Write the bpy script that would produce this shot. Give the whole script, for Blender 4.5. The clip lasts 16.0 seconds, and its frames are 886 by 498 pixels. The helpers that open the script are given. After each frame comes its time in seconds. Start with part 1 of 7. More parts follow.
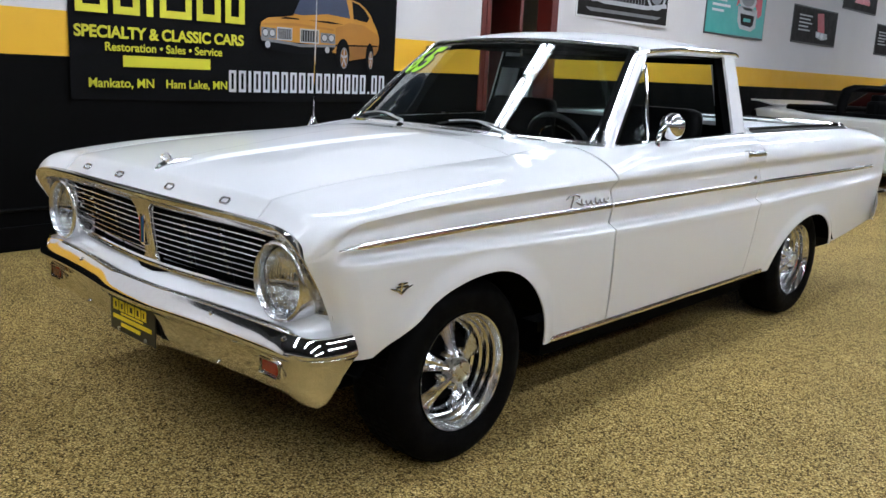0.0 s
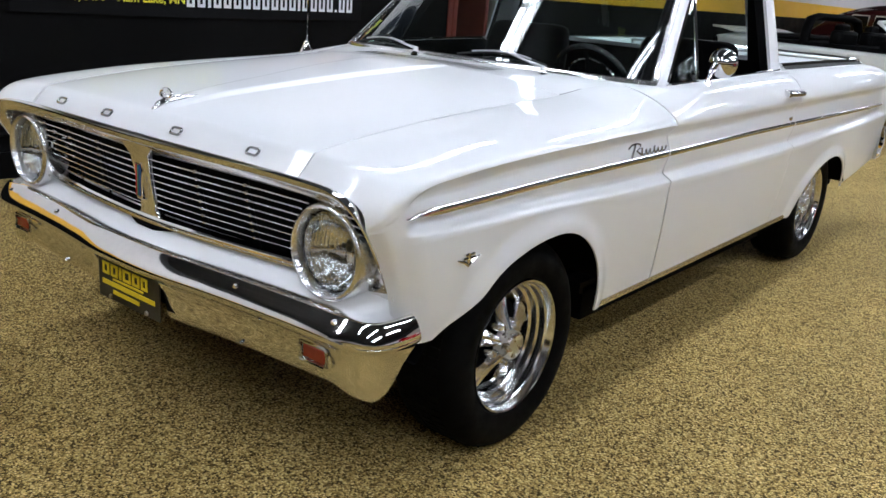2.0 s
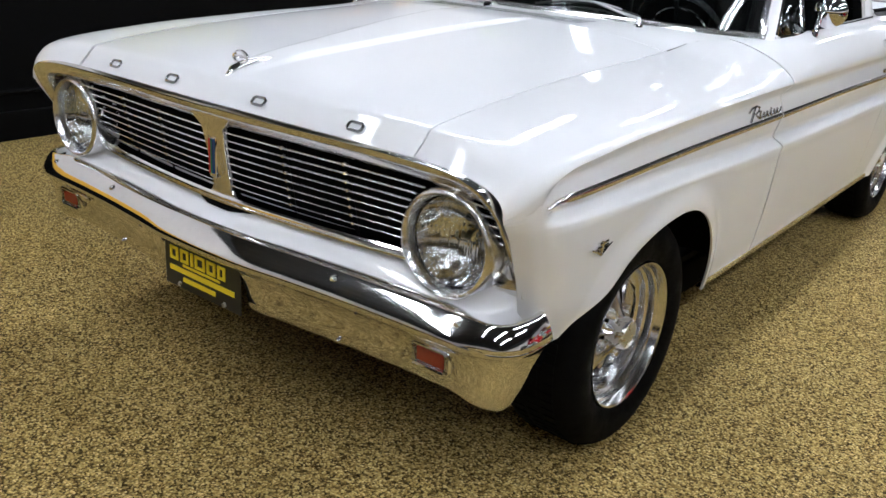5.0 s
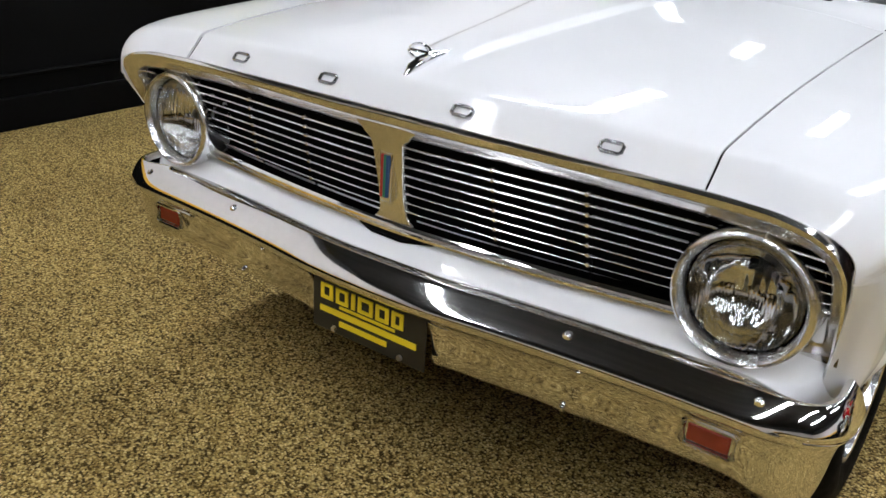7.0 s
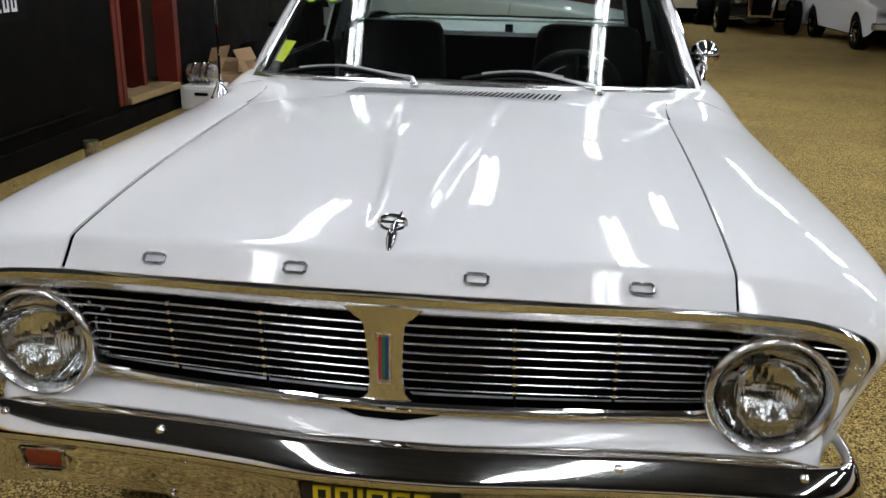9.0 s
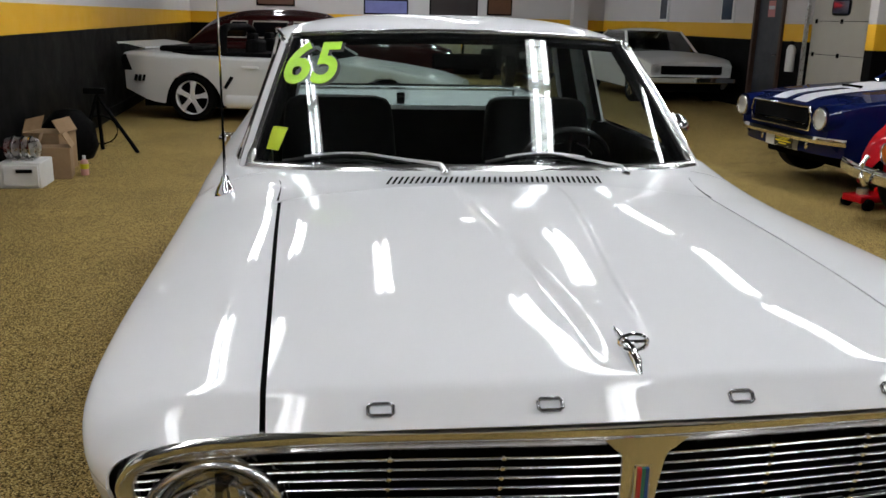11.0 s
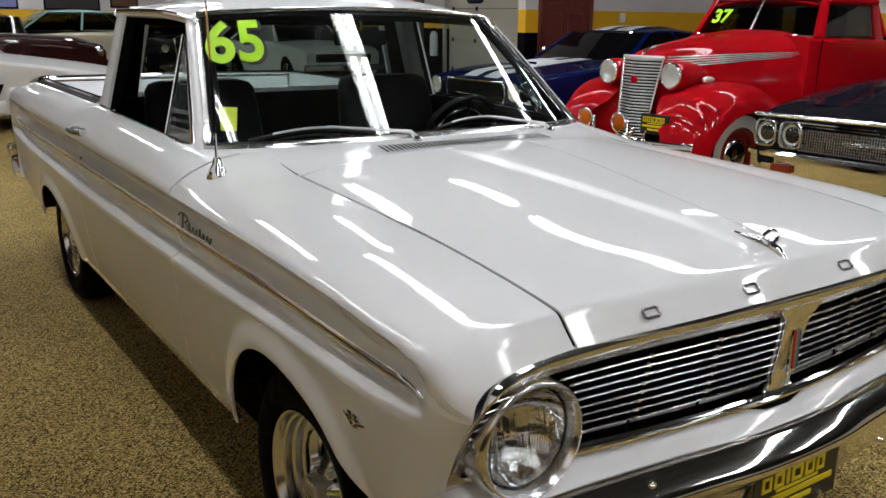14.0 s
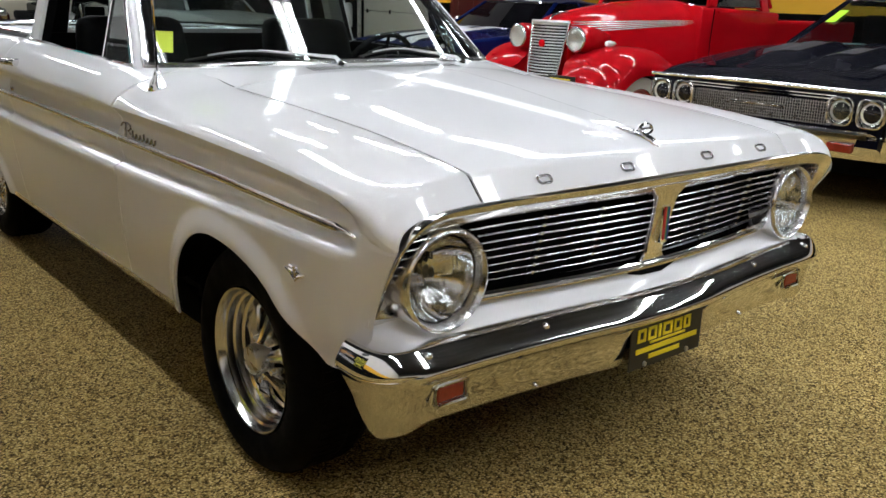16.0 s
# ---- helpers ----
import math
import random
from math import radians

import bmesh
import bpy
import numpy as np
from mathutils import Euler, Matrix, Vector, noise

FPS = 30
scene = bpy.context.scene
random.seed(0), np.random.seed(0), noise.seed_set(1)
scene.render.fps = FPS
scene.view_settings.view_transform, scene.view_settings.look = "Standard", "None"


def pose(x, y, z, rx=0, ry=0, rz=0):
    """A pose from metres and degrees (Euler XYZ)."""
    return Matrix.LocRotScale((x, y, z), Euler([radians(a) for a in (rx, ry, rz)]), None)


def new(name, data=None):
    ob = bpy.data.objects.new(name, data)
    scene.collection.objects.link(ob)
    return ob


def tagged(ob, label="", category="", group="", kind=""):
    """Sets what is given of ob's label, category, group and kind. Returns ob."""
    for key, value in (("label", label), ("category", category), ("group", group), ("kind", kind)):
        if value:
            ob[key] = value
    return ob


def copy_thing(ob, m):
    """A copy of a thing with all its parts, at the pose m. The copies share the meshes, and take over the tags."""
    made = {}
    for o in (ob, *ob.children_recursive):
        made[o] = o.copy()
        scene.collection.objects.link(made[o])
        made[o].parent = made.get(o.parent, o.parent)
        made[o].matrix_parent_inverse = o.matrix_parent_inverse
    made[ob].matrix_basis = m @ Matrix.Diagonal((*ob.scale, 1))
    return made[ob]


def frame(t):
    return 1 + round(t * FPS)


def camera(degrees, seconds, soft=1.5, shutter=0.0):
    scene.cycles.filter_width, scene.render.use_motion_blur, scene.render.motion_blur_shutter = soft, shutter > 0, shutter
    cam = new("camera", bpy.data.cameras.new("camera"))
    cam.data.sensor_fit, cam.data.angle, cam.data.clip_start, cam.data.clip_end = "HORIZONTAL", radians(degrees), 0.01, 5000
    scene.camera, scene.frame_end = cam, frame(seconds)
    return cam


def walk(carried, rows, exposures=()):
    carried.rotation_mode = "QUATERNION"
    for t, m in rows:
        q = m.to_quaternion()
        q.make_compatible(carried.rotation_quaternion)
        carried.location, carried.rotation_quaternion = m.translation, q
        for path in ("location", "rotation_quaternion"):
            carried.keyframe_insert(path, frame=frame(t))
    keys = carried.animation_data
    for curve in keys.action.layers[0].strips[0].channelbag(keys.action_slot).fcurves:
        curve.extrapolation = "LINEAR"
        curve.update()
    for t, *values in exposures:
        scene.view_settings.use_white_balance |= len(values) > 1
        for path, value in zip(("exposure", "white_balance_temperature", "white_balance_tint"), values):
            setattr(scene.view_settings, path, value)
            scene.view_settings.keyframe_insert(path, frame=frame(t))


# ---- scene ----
cam = camera(54.27, 16.0, soft=1.5)
PATH = [
    (0.0, pose(2.622, -1.227, 1.281, 78.20, -2.79, 43.59)),
    (0.5, pose(2.489, -1.279, 1.291, 77.23, -3.34, 43.61)),
    (1.0, pose(2.351, -1.309, 1.301, 74.48, -3.79, 40.93)),
    (1.5, pose(2.225, -1.253, 1.294, 74.08, -3.63, 39.43)),
    (2.0, pose(2.082, -1.165, 1.283, 73.18, -4.28, 39.21)),
    (2.5, pose(1.934, -1.177, 1.283, 73.24, -4.23, 36.95)),
    (3.0, pose(1.879, -1.191, 1.303, 73.19, -4.23, 34.50)),
    (5.5, pose(1.586, -1.117, 1.272, 68.66, -3.67, 39.43)),
    (6.0, pose(1.436, -1.101, 1.265, 68.29, -3.47, 38.58)),
    (6.5, pose(1.234, -1.063, 1.255, 67.85, -3.53, 38.35)),
    (7.0, pose(1.025, -1.105, 1.256, 66.82, -3.55, 36.82)),
    (7.5, pose(0.824, -1.169, 1.277, 67.06, -1.80, 31.04)),
    (8.0, pose(0.636, -1.154, 1.294, 68.50, -1.66, 21.22)),
    (8.5, pose(0.454, -1.191, 1.351, 71.00, -1.05, 15.55)),
    (9.0, pose(0.270, -1.278, 1.412, 71.38, -1.21, 7.10)),
    (11.5, pose(-0.738, -1.030, 1.475, 75.74, -1.94, -12.58)),
    (12.0, pose(-0.957, -0.978, 1.466, 75.46, -3.00, -18.50)),
    (12.5, pose(-1.202, -0.964, 1.475, 75.32, -3.06, -22.12)),
    (13.0, pose(-1.324, -0.858, 1.459, 75.39, -1.79, -26.31)),
    (13.5, pose(-1.457, -0.824, 1.431, 75.16, -1.49, -30.82)),
    (14.0, pose(-1.611, -0.888, 1.398, 75.10, -0.56, -33.95)),
    (14.5, pose(-1.671, -0.982, 1.360, 74.63, -0.85, -35.82)),
    (15.0, pose(-1.698, -1.081, 1.340, 74.42, -1.52, -37.53)),
    (15.5, pose(-1.765, -1.114, 1.303, 74.21, -1.61, -38.27)),
    (16.0, pose(-1.829, -1.159, 1.248, 74.04, -1.76, -39.50)),
]
walk(cam, PATH, exposures=((0.0, 0.24, 6100, 13), (3.0, 0.28, 6150, 14), (5.5, 0.26, 6350, 14), (7.0, 0.32, 6500, 14), (9.0, -0.06, 6600, 13), (11.5, -0.18, 6800, 13), (13.5, -0.17, 6900, 13), (16.0, 0.28, 6600, 13)))
# ---- light: a dim neutral world behind closed walls, fluorescent strips under the ceiling ----
world = bpy.data.worlds.new("world")
scene.world = world
world.use_nodes = True
world.node_tree.nodes["Background"].inputs[0].default_value = (0.6, 0.65, 0.7, 1)
world.node_tree.nodes["Background"].inputs[1].default_value = 0.05
scene.view_settings.exposure = 0.0
LAMP = 23.6


# ---- materials ----
def mat(name, col, rough=0.5, metal=0.0, coat=0.0, spots=0.0, size=8.0, bump=0.0, bump_size=60.0, emit=0.0, trans=0.0, ior=1.5, dark=0.6, spec=0.5):
    """A surface with two scales of colour variation, an uneven gloss and fine relief."""
    m = bpy.data.materials.new(name)
    m.use_nodes = True
    nt = m.node_tree
    b = nt.nodes["Principled BSDF"]
    b.inputs["Base Color"].default_value = (*col, 1)
    b.inputs["Roughness"].default_value = rough
    b.inputs["Metallic"].default_value = metal
    b.inputs["Coat Weight"].default_value = coat
    b.inputs["Coat Roughness"].default_value = 0.03
    b.inputs["IOR"].default_value = ior
    b.inputs["Specular IOR Level"].default_value = spec
    b.inputs["Transmission Weight"].default_value = trans
    if emit:
        b.inputs["Emission Color"].default_value = (*col, 1)
        b.inputs["Emission Strength"].default_value = emit
    co = nt.nodes.new("ShaderNodeTexCoord")
    if spots:
        n1 = nt.nodes.new("ShaderNodeTexNoise")
        n1.inputs["Scale"].default_value = size
        n1.inputs["Detail"].default_value = 8
        n1.inputs["Roughness"].default_value = 0.65
        nt.links.new(co.outputs["Object"], n1.inputs["Vector"])
        r = nt.nodes.new("ShaderNodeMapRange")
        r.inputs[1].default_value, r.inputs[2].default_value = 0.3, 0.7
        r.inputs[3].default_value, r.inputs[4].default_value = 0.0, spots
        nt.links.new(n1.outputs[0], r.inputs[0])
        mix = nt.nodes.new("ShaderNodeMix")
        mix.data_type = "RGBA"
        mix.inputs[6].default_value = (*col, 1)
        mix.inputs[7].default_value = (*[c * dark for c in col], 1)
        nt.links.new(r.outputs[0], mix.inputs[0])
        nt.links.new(mix.outputs[2], b.inputs["Base Color"])
        g = nt.nodes.new("ShaderNodeMapRange")
        g.inputs[1].default_value, g.inputs[2].default_value = 0.3, 0.7
        g.inputs[3].default_value, g.inputs[4].default_value = rough * 0.85, min(1, rough * 1.2)
        nt.links.new(n1.outputs[0], g.inputs[0])
        nt.links.new(g.outputs[0], b.inputs["Roughness"])
    if bump:
        n2 = nt.nodes.new("ShaderNodeTexNoise")
        n2.inputs["Scale"].default_value = bump_size
        n2.inputs["Detail"].default_value = 4
        nt.links.new(co.outputs["Object"], n2.inputs["Vector"])
        bp = nt.nodes.new("ShaderNodeBump")
        bp.inputs["Strength"].default_value = bump
        bp.inputs["Distance"].default_value = 0.004
        nt.links.new(n2.outputs[0], bp.inputs["Height"])
        nt.links.new(bp.outputs[0], b.inputs["Normal"])
    return m


def pebble_floor():
    """Resin-bound chips of tan, straw, brown and near-black, some millimetres across, under a thin gloss."""
    m = mat("pebble_floor", (0.3, 0.22, 0.09), rough=0.6, spec=0.04)
    nt = m.node_tree
    b = nt.nodes["Principled BSDF"]
    co = nt.nodes.new("ShaderNodeTexCoord")
    v = nt.nodes.new("ShaderNodeTexVoronoi")
    v.inputs["Scale"].default_value = 178
    nt.links.new(co.outputs["Object"], v.inputs["Vector"])
    sep = nt.nodes.new("ShaderNodeSeparateColor")
    nt.links.new(v.outputs["Color"], sep.inputs[0])
    ramp = nt.nodes.new("ShaderNodeValToRGB")
    e = ramp.color_ramp.elements
    e[0].position, e[0].color = 0.0, (0.058, 0.037, 0.010, 1)
    e[1].position, e[1].color = 1.0, (0.83, 0.63, 0.275, 1)
    for p, c in ((0.18, (0.112, 0.070, 0.018, 1)), (0.33, (0.32, 0.21, 0.062, 1)), (0.75, (0.595, 0.42, 0.150, 1))):
        q = e.new(p)
        q.color = c
    nt.links.new(sep.outputs[0], ramp.inputs[0])
    # chip colour falls to 0.42 of itself towards the chip's edge
    gap = nt.nodes.new("ShaderNodeMapRange")
    gap.inputs[1].default_value, gap.inputs[2].default_value = 0.40, 0.80
    gap.inputs[3].default_value, gap.inputs[4].default_value = 1.0, 0.42
    nt.links.new(v.outputs["Distance"], gap.inputs[0])
    edged = nt.nodes.new("ShaderNodeVectorMath")
    edged.operation = "SCALE"
    nt.links.new(ramp.outputs[0], edged.inputs[0])
    nt.links.new(gap.outputs[0], edged.inputs["Scale"])
    big = nt.nodes.new("ShaderNodeTexNoise")
    big.inputs["Scale"].default_value = 1.3
    big.inputs["Detail"].default_value = 5
    nt.links.new(co.outputs["Object"], big.inputs["Vector"])
    r = nt.nodes.new("ShaderNodeMapRange")
    r.inputs[1].default_value, r.inputs[2].default_value = 0.3, 0.7
    r.inputs[3].default_value, r.inputs[4].default_value = 0.82, 1.12
    nt.links.new(big.outputs[0], r.inputs[0])
    mul = nt.nodes.new("ShaderNodeVectorMath")
    mul.operation = "SCALE"
    nt.links.new(edged.outputs[0], mul.inputs[0])
    nt.links.new(r.outputs[0], mul.inputs["Scale"])
    nt.links.new(mul.outputs[0], b.inputs["Base Color"])
    bp = nt.nodes.new("ShaderNodeBump")
    bp.inputs["Strength"].default_value = 0.55
    bp.inputs["Distance"].default_value = 0.003
    nt.links.new(v.outputs["Distance"], bp.inputs["Height"])
    bp.invert = True
    nt.links.new(bp.outputs[0], b.inputs["Normal"])
    return m


M_FLOOR = pebble_floor()
M_WHITE = mat("white_enamel", (0.89, 0.892, 0.915), rough=0.5, coat=0.8, spots=0.05, size=3, dark=0.92, spec=0.15)
M_CHROME = mat("chrome", (0.82, 0.82, 0.83), rough=0.045, metal=1, spots=0.12, size=25, dark=0.85)
M_CHROME_OLD = mat("pitted_chrome", (0.80, 0.79, 0.77), rough=0.055, metal=1, spots=0.3, size=45, dark=0.75, bump=0.006, bump_size=160)
M_ALU = mat("brushed_aluminium", (0.62, 0.62, 0.62), rough=0.28, metal=1, spots=0.2, size=40)
M_RUBBER = mat("tyre_rubber", (0.0035, 0.0035, 0.0035), rough=0.65, spots=0.4, size=20, bump=0.15, bump_size=300, spec=0.05)
M_BLACK = mat("black_cavity", (0.003, 0.003, 0.003), rough=0.9, spec=0.05)
M_VINYL = mat("black_vinyl", (0.0028, 0.0028, 0.003), rough=0.6, spots=0.3, size=20, bump=0.2, bump_size=400, spec=0.04)
M_GLASS = mat("window_glass", (0.69, 0.78, 0.75), rough=0.0, trans=1.0, ior=1.45)
M_LENS = mat("headlamp_glass", (0.97, 0.98, 0.98), rough=0.0, trans=1.0, ior=1.48)
M_DULL = mat("dull_metal", (0.20, 0.20, 0.20), rough=0.4, metal=1, spots=0.3, size=60)
M_WIPER = mat("satin_steel", (0.62, 0.62, 0.62), rough=0.42, metal=1)
M_WHEEL = mat("chromed_alloy", (0.78, 0.78, 0.78), rough=0.17, metal=1, spots=0.15, size=30, dark=0.85)
M_LAMPW = mat("lamp_silver", (0.92, 0.92, 0.90), rough=0.3, metal=0.25, spots=0.4, size=40, dark=0.7, bump=0.5, bump_size=60)
M_TRIM = mat("weathered_chrome", (0.80, 0.79, 0.77), rough=0.14, metal=1, spots=0.3, size=45, dark=0.78, bump=0.02, bump_size=200)
M_BADGE = mat("dark_chrome", (0.36, 0.36, 0.37), rough=0.22, metal=1, spots=0.2, size=60)
M_BEZEL = mat("satin_bezel", (0.74, 0.74, 0.74), rough=0.24, metal=1, spots=0.25, size=40, dark=0.8)
M_STEEL = mat("polished_stainless", (0.82, 0.82, 0.82), rough=0.2, metal=1, spots=0.15, size=30, dark=0.85)
M_REFL = mat("silvered_reflector", (0.72, 0.72, 0.72), rough=0.05, metal=1, spots=0.4, size=40, dark=0.7)
M_AMBER = mat("amber_lens", (0.22, 0.022, 0.01), rough=0.15, coat=0.5, spots=0.3, size=60)
M_RED = mat("red_lens", (0.35, 0.01, 0.01), rough=0.15, coat=0.5, spots=0.3, size=60)
M_WALL_B = mat("black_wall_paint", (0.0018, 0.0018, 0.0018), rough=0.55, spots=0.5, size=2.5, bump=0.1, bump_size=30, dark=2.0, spec=0.05)
M_WALL_Y = mat("yellow_wall_paint", (0.78, 0.42, 0.01), rough=0.5, spots=0.15, size=3, bump=0.08, bump_size=40, dark=0.85)
M_WALL_W = mat("white_wall_paint", (0.65, 0.62, 0.62), rough=0.6, spots=0.2, size=2, bump=0.08, bump_size=40, dark=0.88)
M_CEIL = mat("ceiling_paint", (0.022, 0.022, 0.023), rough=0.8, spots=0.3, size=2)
M_TUBE = mat("fluorescent_tube", (0.90, 0.96, 1.0), rough=0.4, emit=LAMP)
M_SHEET = mat("white_sheet_metal", (0.75, 0.75, 0.74), rough=0.4, spots=0.15, size=10)


# ---- mesh building ----
class Geo:
    """Collects vertices and faces of one mesh."""

    def __init__(self):
        self.v, self.f = [], []

    def grid(self, rows, closed=False, flip=False):
        o, n = len(self.v), len(rows[0])
        for r in rows:
            self.v += [tuple(p) for p in r]
        for i in range(len(rows) - 1):
            for j in range(n if closed else n - 1):
                k = (j + 1) % n
                q = (o + i * n + j, o + i * n + k, o + (i + 1) * n + k, o + (i + 1) * n + j)
                self.f.append(q[::-1] if flip else q)
        return self

    def fan(self, ring, flip=False):
        o = len(self.v)
        self.v += [tuple(p) for p in ring]
        q = tuple(range(o, o + len(ring)))
        self.f.append(q[::-1] if flip else q)
        return self

    def box(self, c, s, m=None):
        o = len(self.v)
        for x in (-0.5, 0.5):
            for y in (-0.5, 0.5):
                for z in (-0.5, 0.5):
                    p = Vector((x * s[0], y * s[1], z * s[2]))
                    if m:
                        p = m @ p
                    self.v.append((p.x + c[0], p.y + c[1], p.z + c[2]))
        for q in ((0, 1, 3, 2), (4, 6, 7, 5), (0, 4, 5, 1), (2, 3, 7, 6), (0, 2, 6, 4), (1, 5, 7, 3)):
            self.f.append(tuple(o + i for i in q))
        return self

    def lathe(self, prof, c, axis="y", n=40, a0=0.0, a1=None):
        """prof: (radius, along) pairs turned round the axis through c."""
        rows = []
        full = a1 is None
        a1 = math.tau if full else a1
        m = n if full else n + 1
        for r, h in prof:
            row = []
            for i in range(m):
                a = a0 + (a1 - a0) * i / n
                u, w = r * math.cos(a), r * math.sin(a)
                p = {"x": (h, u, w), "y": (u, h, w), "z": (u, w, h)}[axis]
                row.append((c[0] + p[0], c[1] + p[1], c[2] + p[2]))
            rows.append(row)
        return self.grid(rows, closed=full)

    def tube(self, path, r, n=10, close=False, cap=True, flat=1.0, up=(0, 0, 1)):
        """A round bar along a path; r may change from point to point; flat squeezes it along up."""
        pts = [Vector(p) for p in path]
        rr = r if isinstance(r, (list, tuple)) else [r] * len(pts)
        rows = []
        for i, p in enumerate(pts):
            a = pts[(i - 1) % len(pts)] if (close or i > 0) else p
            b = pts[(i + 1) % len(pts)] if (close or i < len(pts) - 1) else p
            d = (b - a).normalized()
            s = d.cross(Vector(up))
            s = s.normalized() if s.length > 1e-4 else d.orthogonal().normalized()
            w = s.cross(d)
            rows.append([p + rr[i] * (math.cos(t) * s + flat * math.sin(t) * w) for t in [math.tau * k / n for k in range(n)]])
        if close:
            rows.append(rows[0])
        self.grid(rows, closed=True)
        if cap and not close:
            self.fan(rows[0])
            self.fan(rows[-1], flip=True)
        return self

    def prism(self, poly, axis, a, b):
        """A closed outline in the two other axes, drawn out from a to b along the axis."""
        def at(p, h):
            return {"x": (h, p[0], p[1]), "y": (p[0], h, p[1]), "z": (p[0], p[1], h)}[axis]
        r0, r1 = [at(p, a) for p in poly], [at(p, b) for p in poly]
        self.grid([r0, r1], closed=True)
        self.fan(r0, flip=True)
        self.fan(r1)
        return self


def thicken(bm, depth, offset):
    """Turns an open sheet into a shell of even depth with a closed rim; offset 0 lies half each way, -1 inwards."""
    bm.normal_update()
    outer = depth * (offset + 1) / 2
    vs, fs = list(bm.verts), list(bm.faces)
    rim = [(e.verts[0], e.verts[1]) if e.link_loops[0].vert == e.verts[0] else (e.verts[1], e.verts[0]) for e in bm.edges if len(e.link_faces) == 1]
    nrm = {v: v.normal.copy() for v in vs}
    low = {v: bm.verts.new(v.co + nrm[v] * (outer - depth)) for v in vs}
    for v in vs:
        v.co += nrm[v] * outer
    for f in fs:
        bm.faces.new([low[v] for v in reversed(f.verts)])
    for a, b in rim:
        bm.faces.new((b, a, low[a], low[b]))
    bm.normal_update()


def link(name, geo, material, parent=None, label="", sharp=35, bevel=0.0, solid=0.0, offset=-1.0):
    me = bpy.data.meshes.new(name)
    me.from_pydata(geo.v, [], geo.f)
    bm = bmesh.new()
    bm.from_mesh(me)
    bmesh.ops.remove_doubles(bm, verts=bm.verts, dist=1e-5)
    bmesh.ops.recalc_face_normals(bm, faces=bm.faces)
    if solid:
        thicken(bm, solid, offset)
    bm.to_mesh(me)
    bm.free()
    for p in me.polygons:
        p.use_smooth = True
    me.set_sharp_from_angle(angle=radians(sharp))
    me.materials.append(material)
    ob = new(name, me)
    if parent:
        ob.parent = parent
    if bevel:
        k = ob.modifiers.new("edges", "BEVEL")
        k.width, k.segments, k.limit_method = bevel, 2, "ANGLE"
    if label:
        ob["label"] = label
    return ob


part = link


def thing(name, at, label, category, group="", kind="", rz=0.0):
    ob = new(name)
    ob.matrix_basis = pose(*at, 0, 0, rz)
    return tagged(ob, label, category, group, kind)


def curve(*pairs):
    """A smooth function through (position, value) pairs, flat past its ends."""
    xs, ys = [p[0] for p in pairs], [p[1] for p in pairs]
    n = len(xs)
    d = [(ys[i + 1] - ys[i]) / (xs[i + 1] - xs[i]) for i in range(n - 1)]
    m = [d[0]] + [0.0 if d[i - 1] * d[i] <= 0 else 2 * d[i - 1] * d[i] / (d[i - 1] + d[i]) for i in range(1, n - 1)] + [d[-1]]

    def f(x):
        if x <= xs[0]:
            return ys[0]
        if x >= xs[-1]:
            return ys[-1]
        i = max(k for k in range(n - 1) if xs[k] <= x)
        h = xs[i + 1] - xs[i]
        t = (x - xs[i]) / h
        return ((2 * t ** 3 - 3 * t * t + 1) * ys[i] + (t ** 3 - 2 * t * t + t) * h * m[i]
                + (3 * t * t - 2 * t ** 3) * ys[i + 1] + (t ** 3 - t * t) * h * m[i + 1])
    return f


def span(a, b, n):
    return [a + (b - a) * i / (n - 1) for i in range(n)]


def words(name, text, size, m, material, parent=None, depth=0.002, align="LEFT", bold=0.0, spacing=1.0):
    cu = bpy.data.curves.new(name, "FONT")
    cu.body, cu.size, cu.extrude, cu.align_x, cu.offset, cu.space_character = text, size, depth, align, bold, spacing
    tmp = bpy.data.objects.new(name, cu)
    scene.collection.objects.link(tmp)
    me = bpy.data.meshes.new_from_object(tmp.evaluated_get(bpy.context.evaluated_depsgraph_get()))
    bpy.data.objects.remove(tmp)
    me.materials.clear()
    me.materials.append(material)
    ob = new(name, me)
    ob.matrix_basis = m
    if parent:
        ob.parent = parent
    return ob
# ---- the showroom ----
def slab(name, lo, hi, material, label, category, parent=None):
    c = [(a + b) / 2 for a, b in zip(lo, hi)]
    ob = link(name, Geo().box(c, [b - a for a, b in zip(lo, hi)]), material, parent)
    return ob if parent else tagged(ob, label, category, kind="structure")


CEIL = 3.5
fl = link("floor", Geo().grid([[(-3.9, -7.0, 0), (10.2, -7.0, 0)], [(-3.9, 24.0, 0), (10.2, 24.0, 0)]]), M_FLOOR)
tagged(fl, "speckled tan and dark brown pebble resin floor", "floor", kind="structure")
slab("ceiling", (-4.0, -7.2, CEIL + 0.1), (10.2, 24.2, CEIL + 0.25), M_CEIL, "plain painted showroom ceiling", "ceiling")


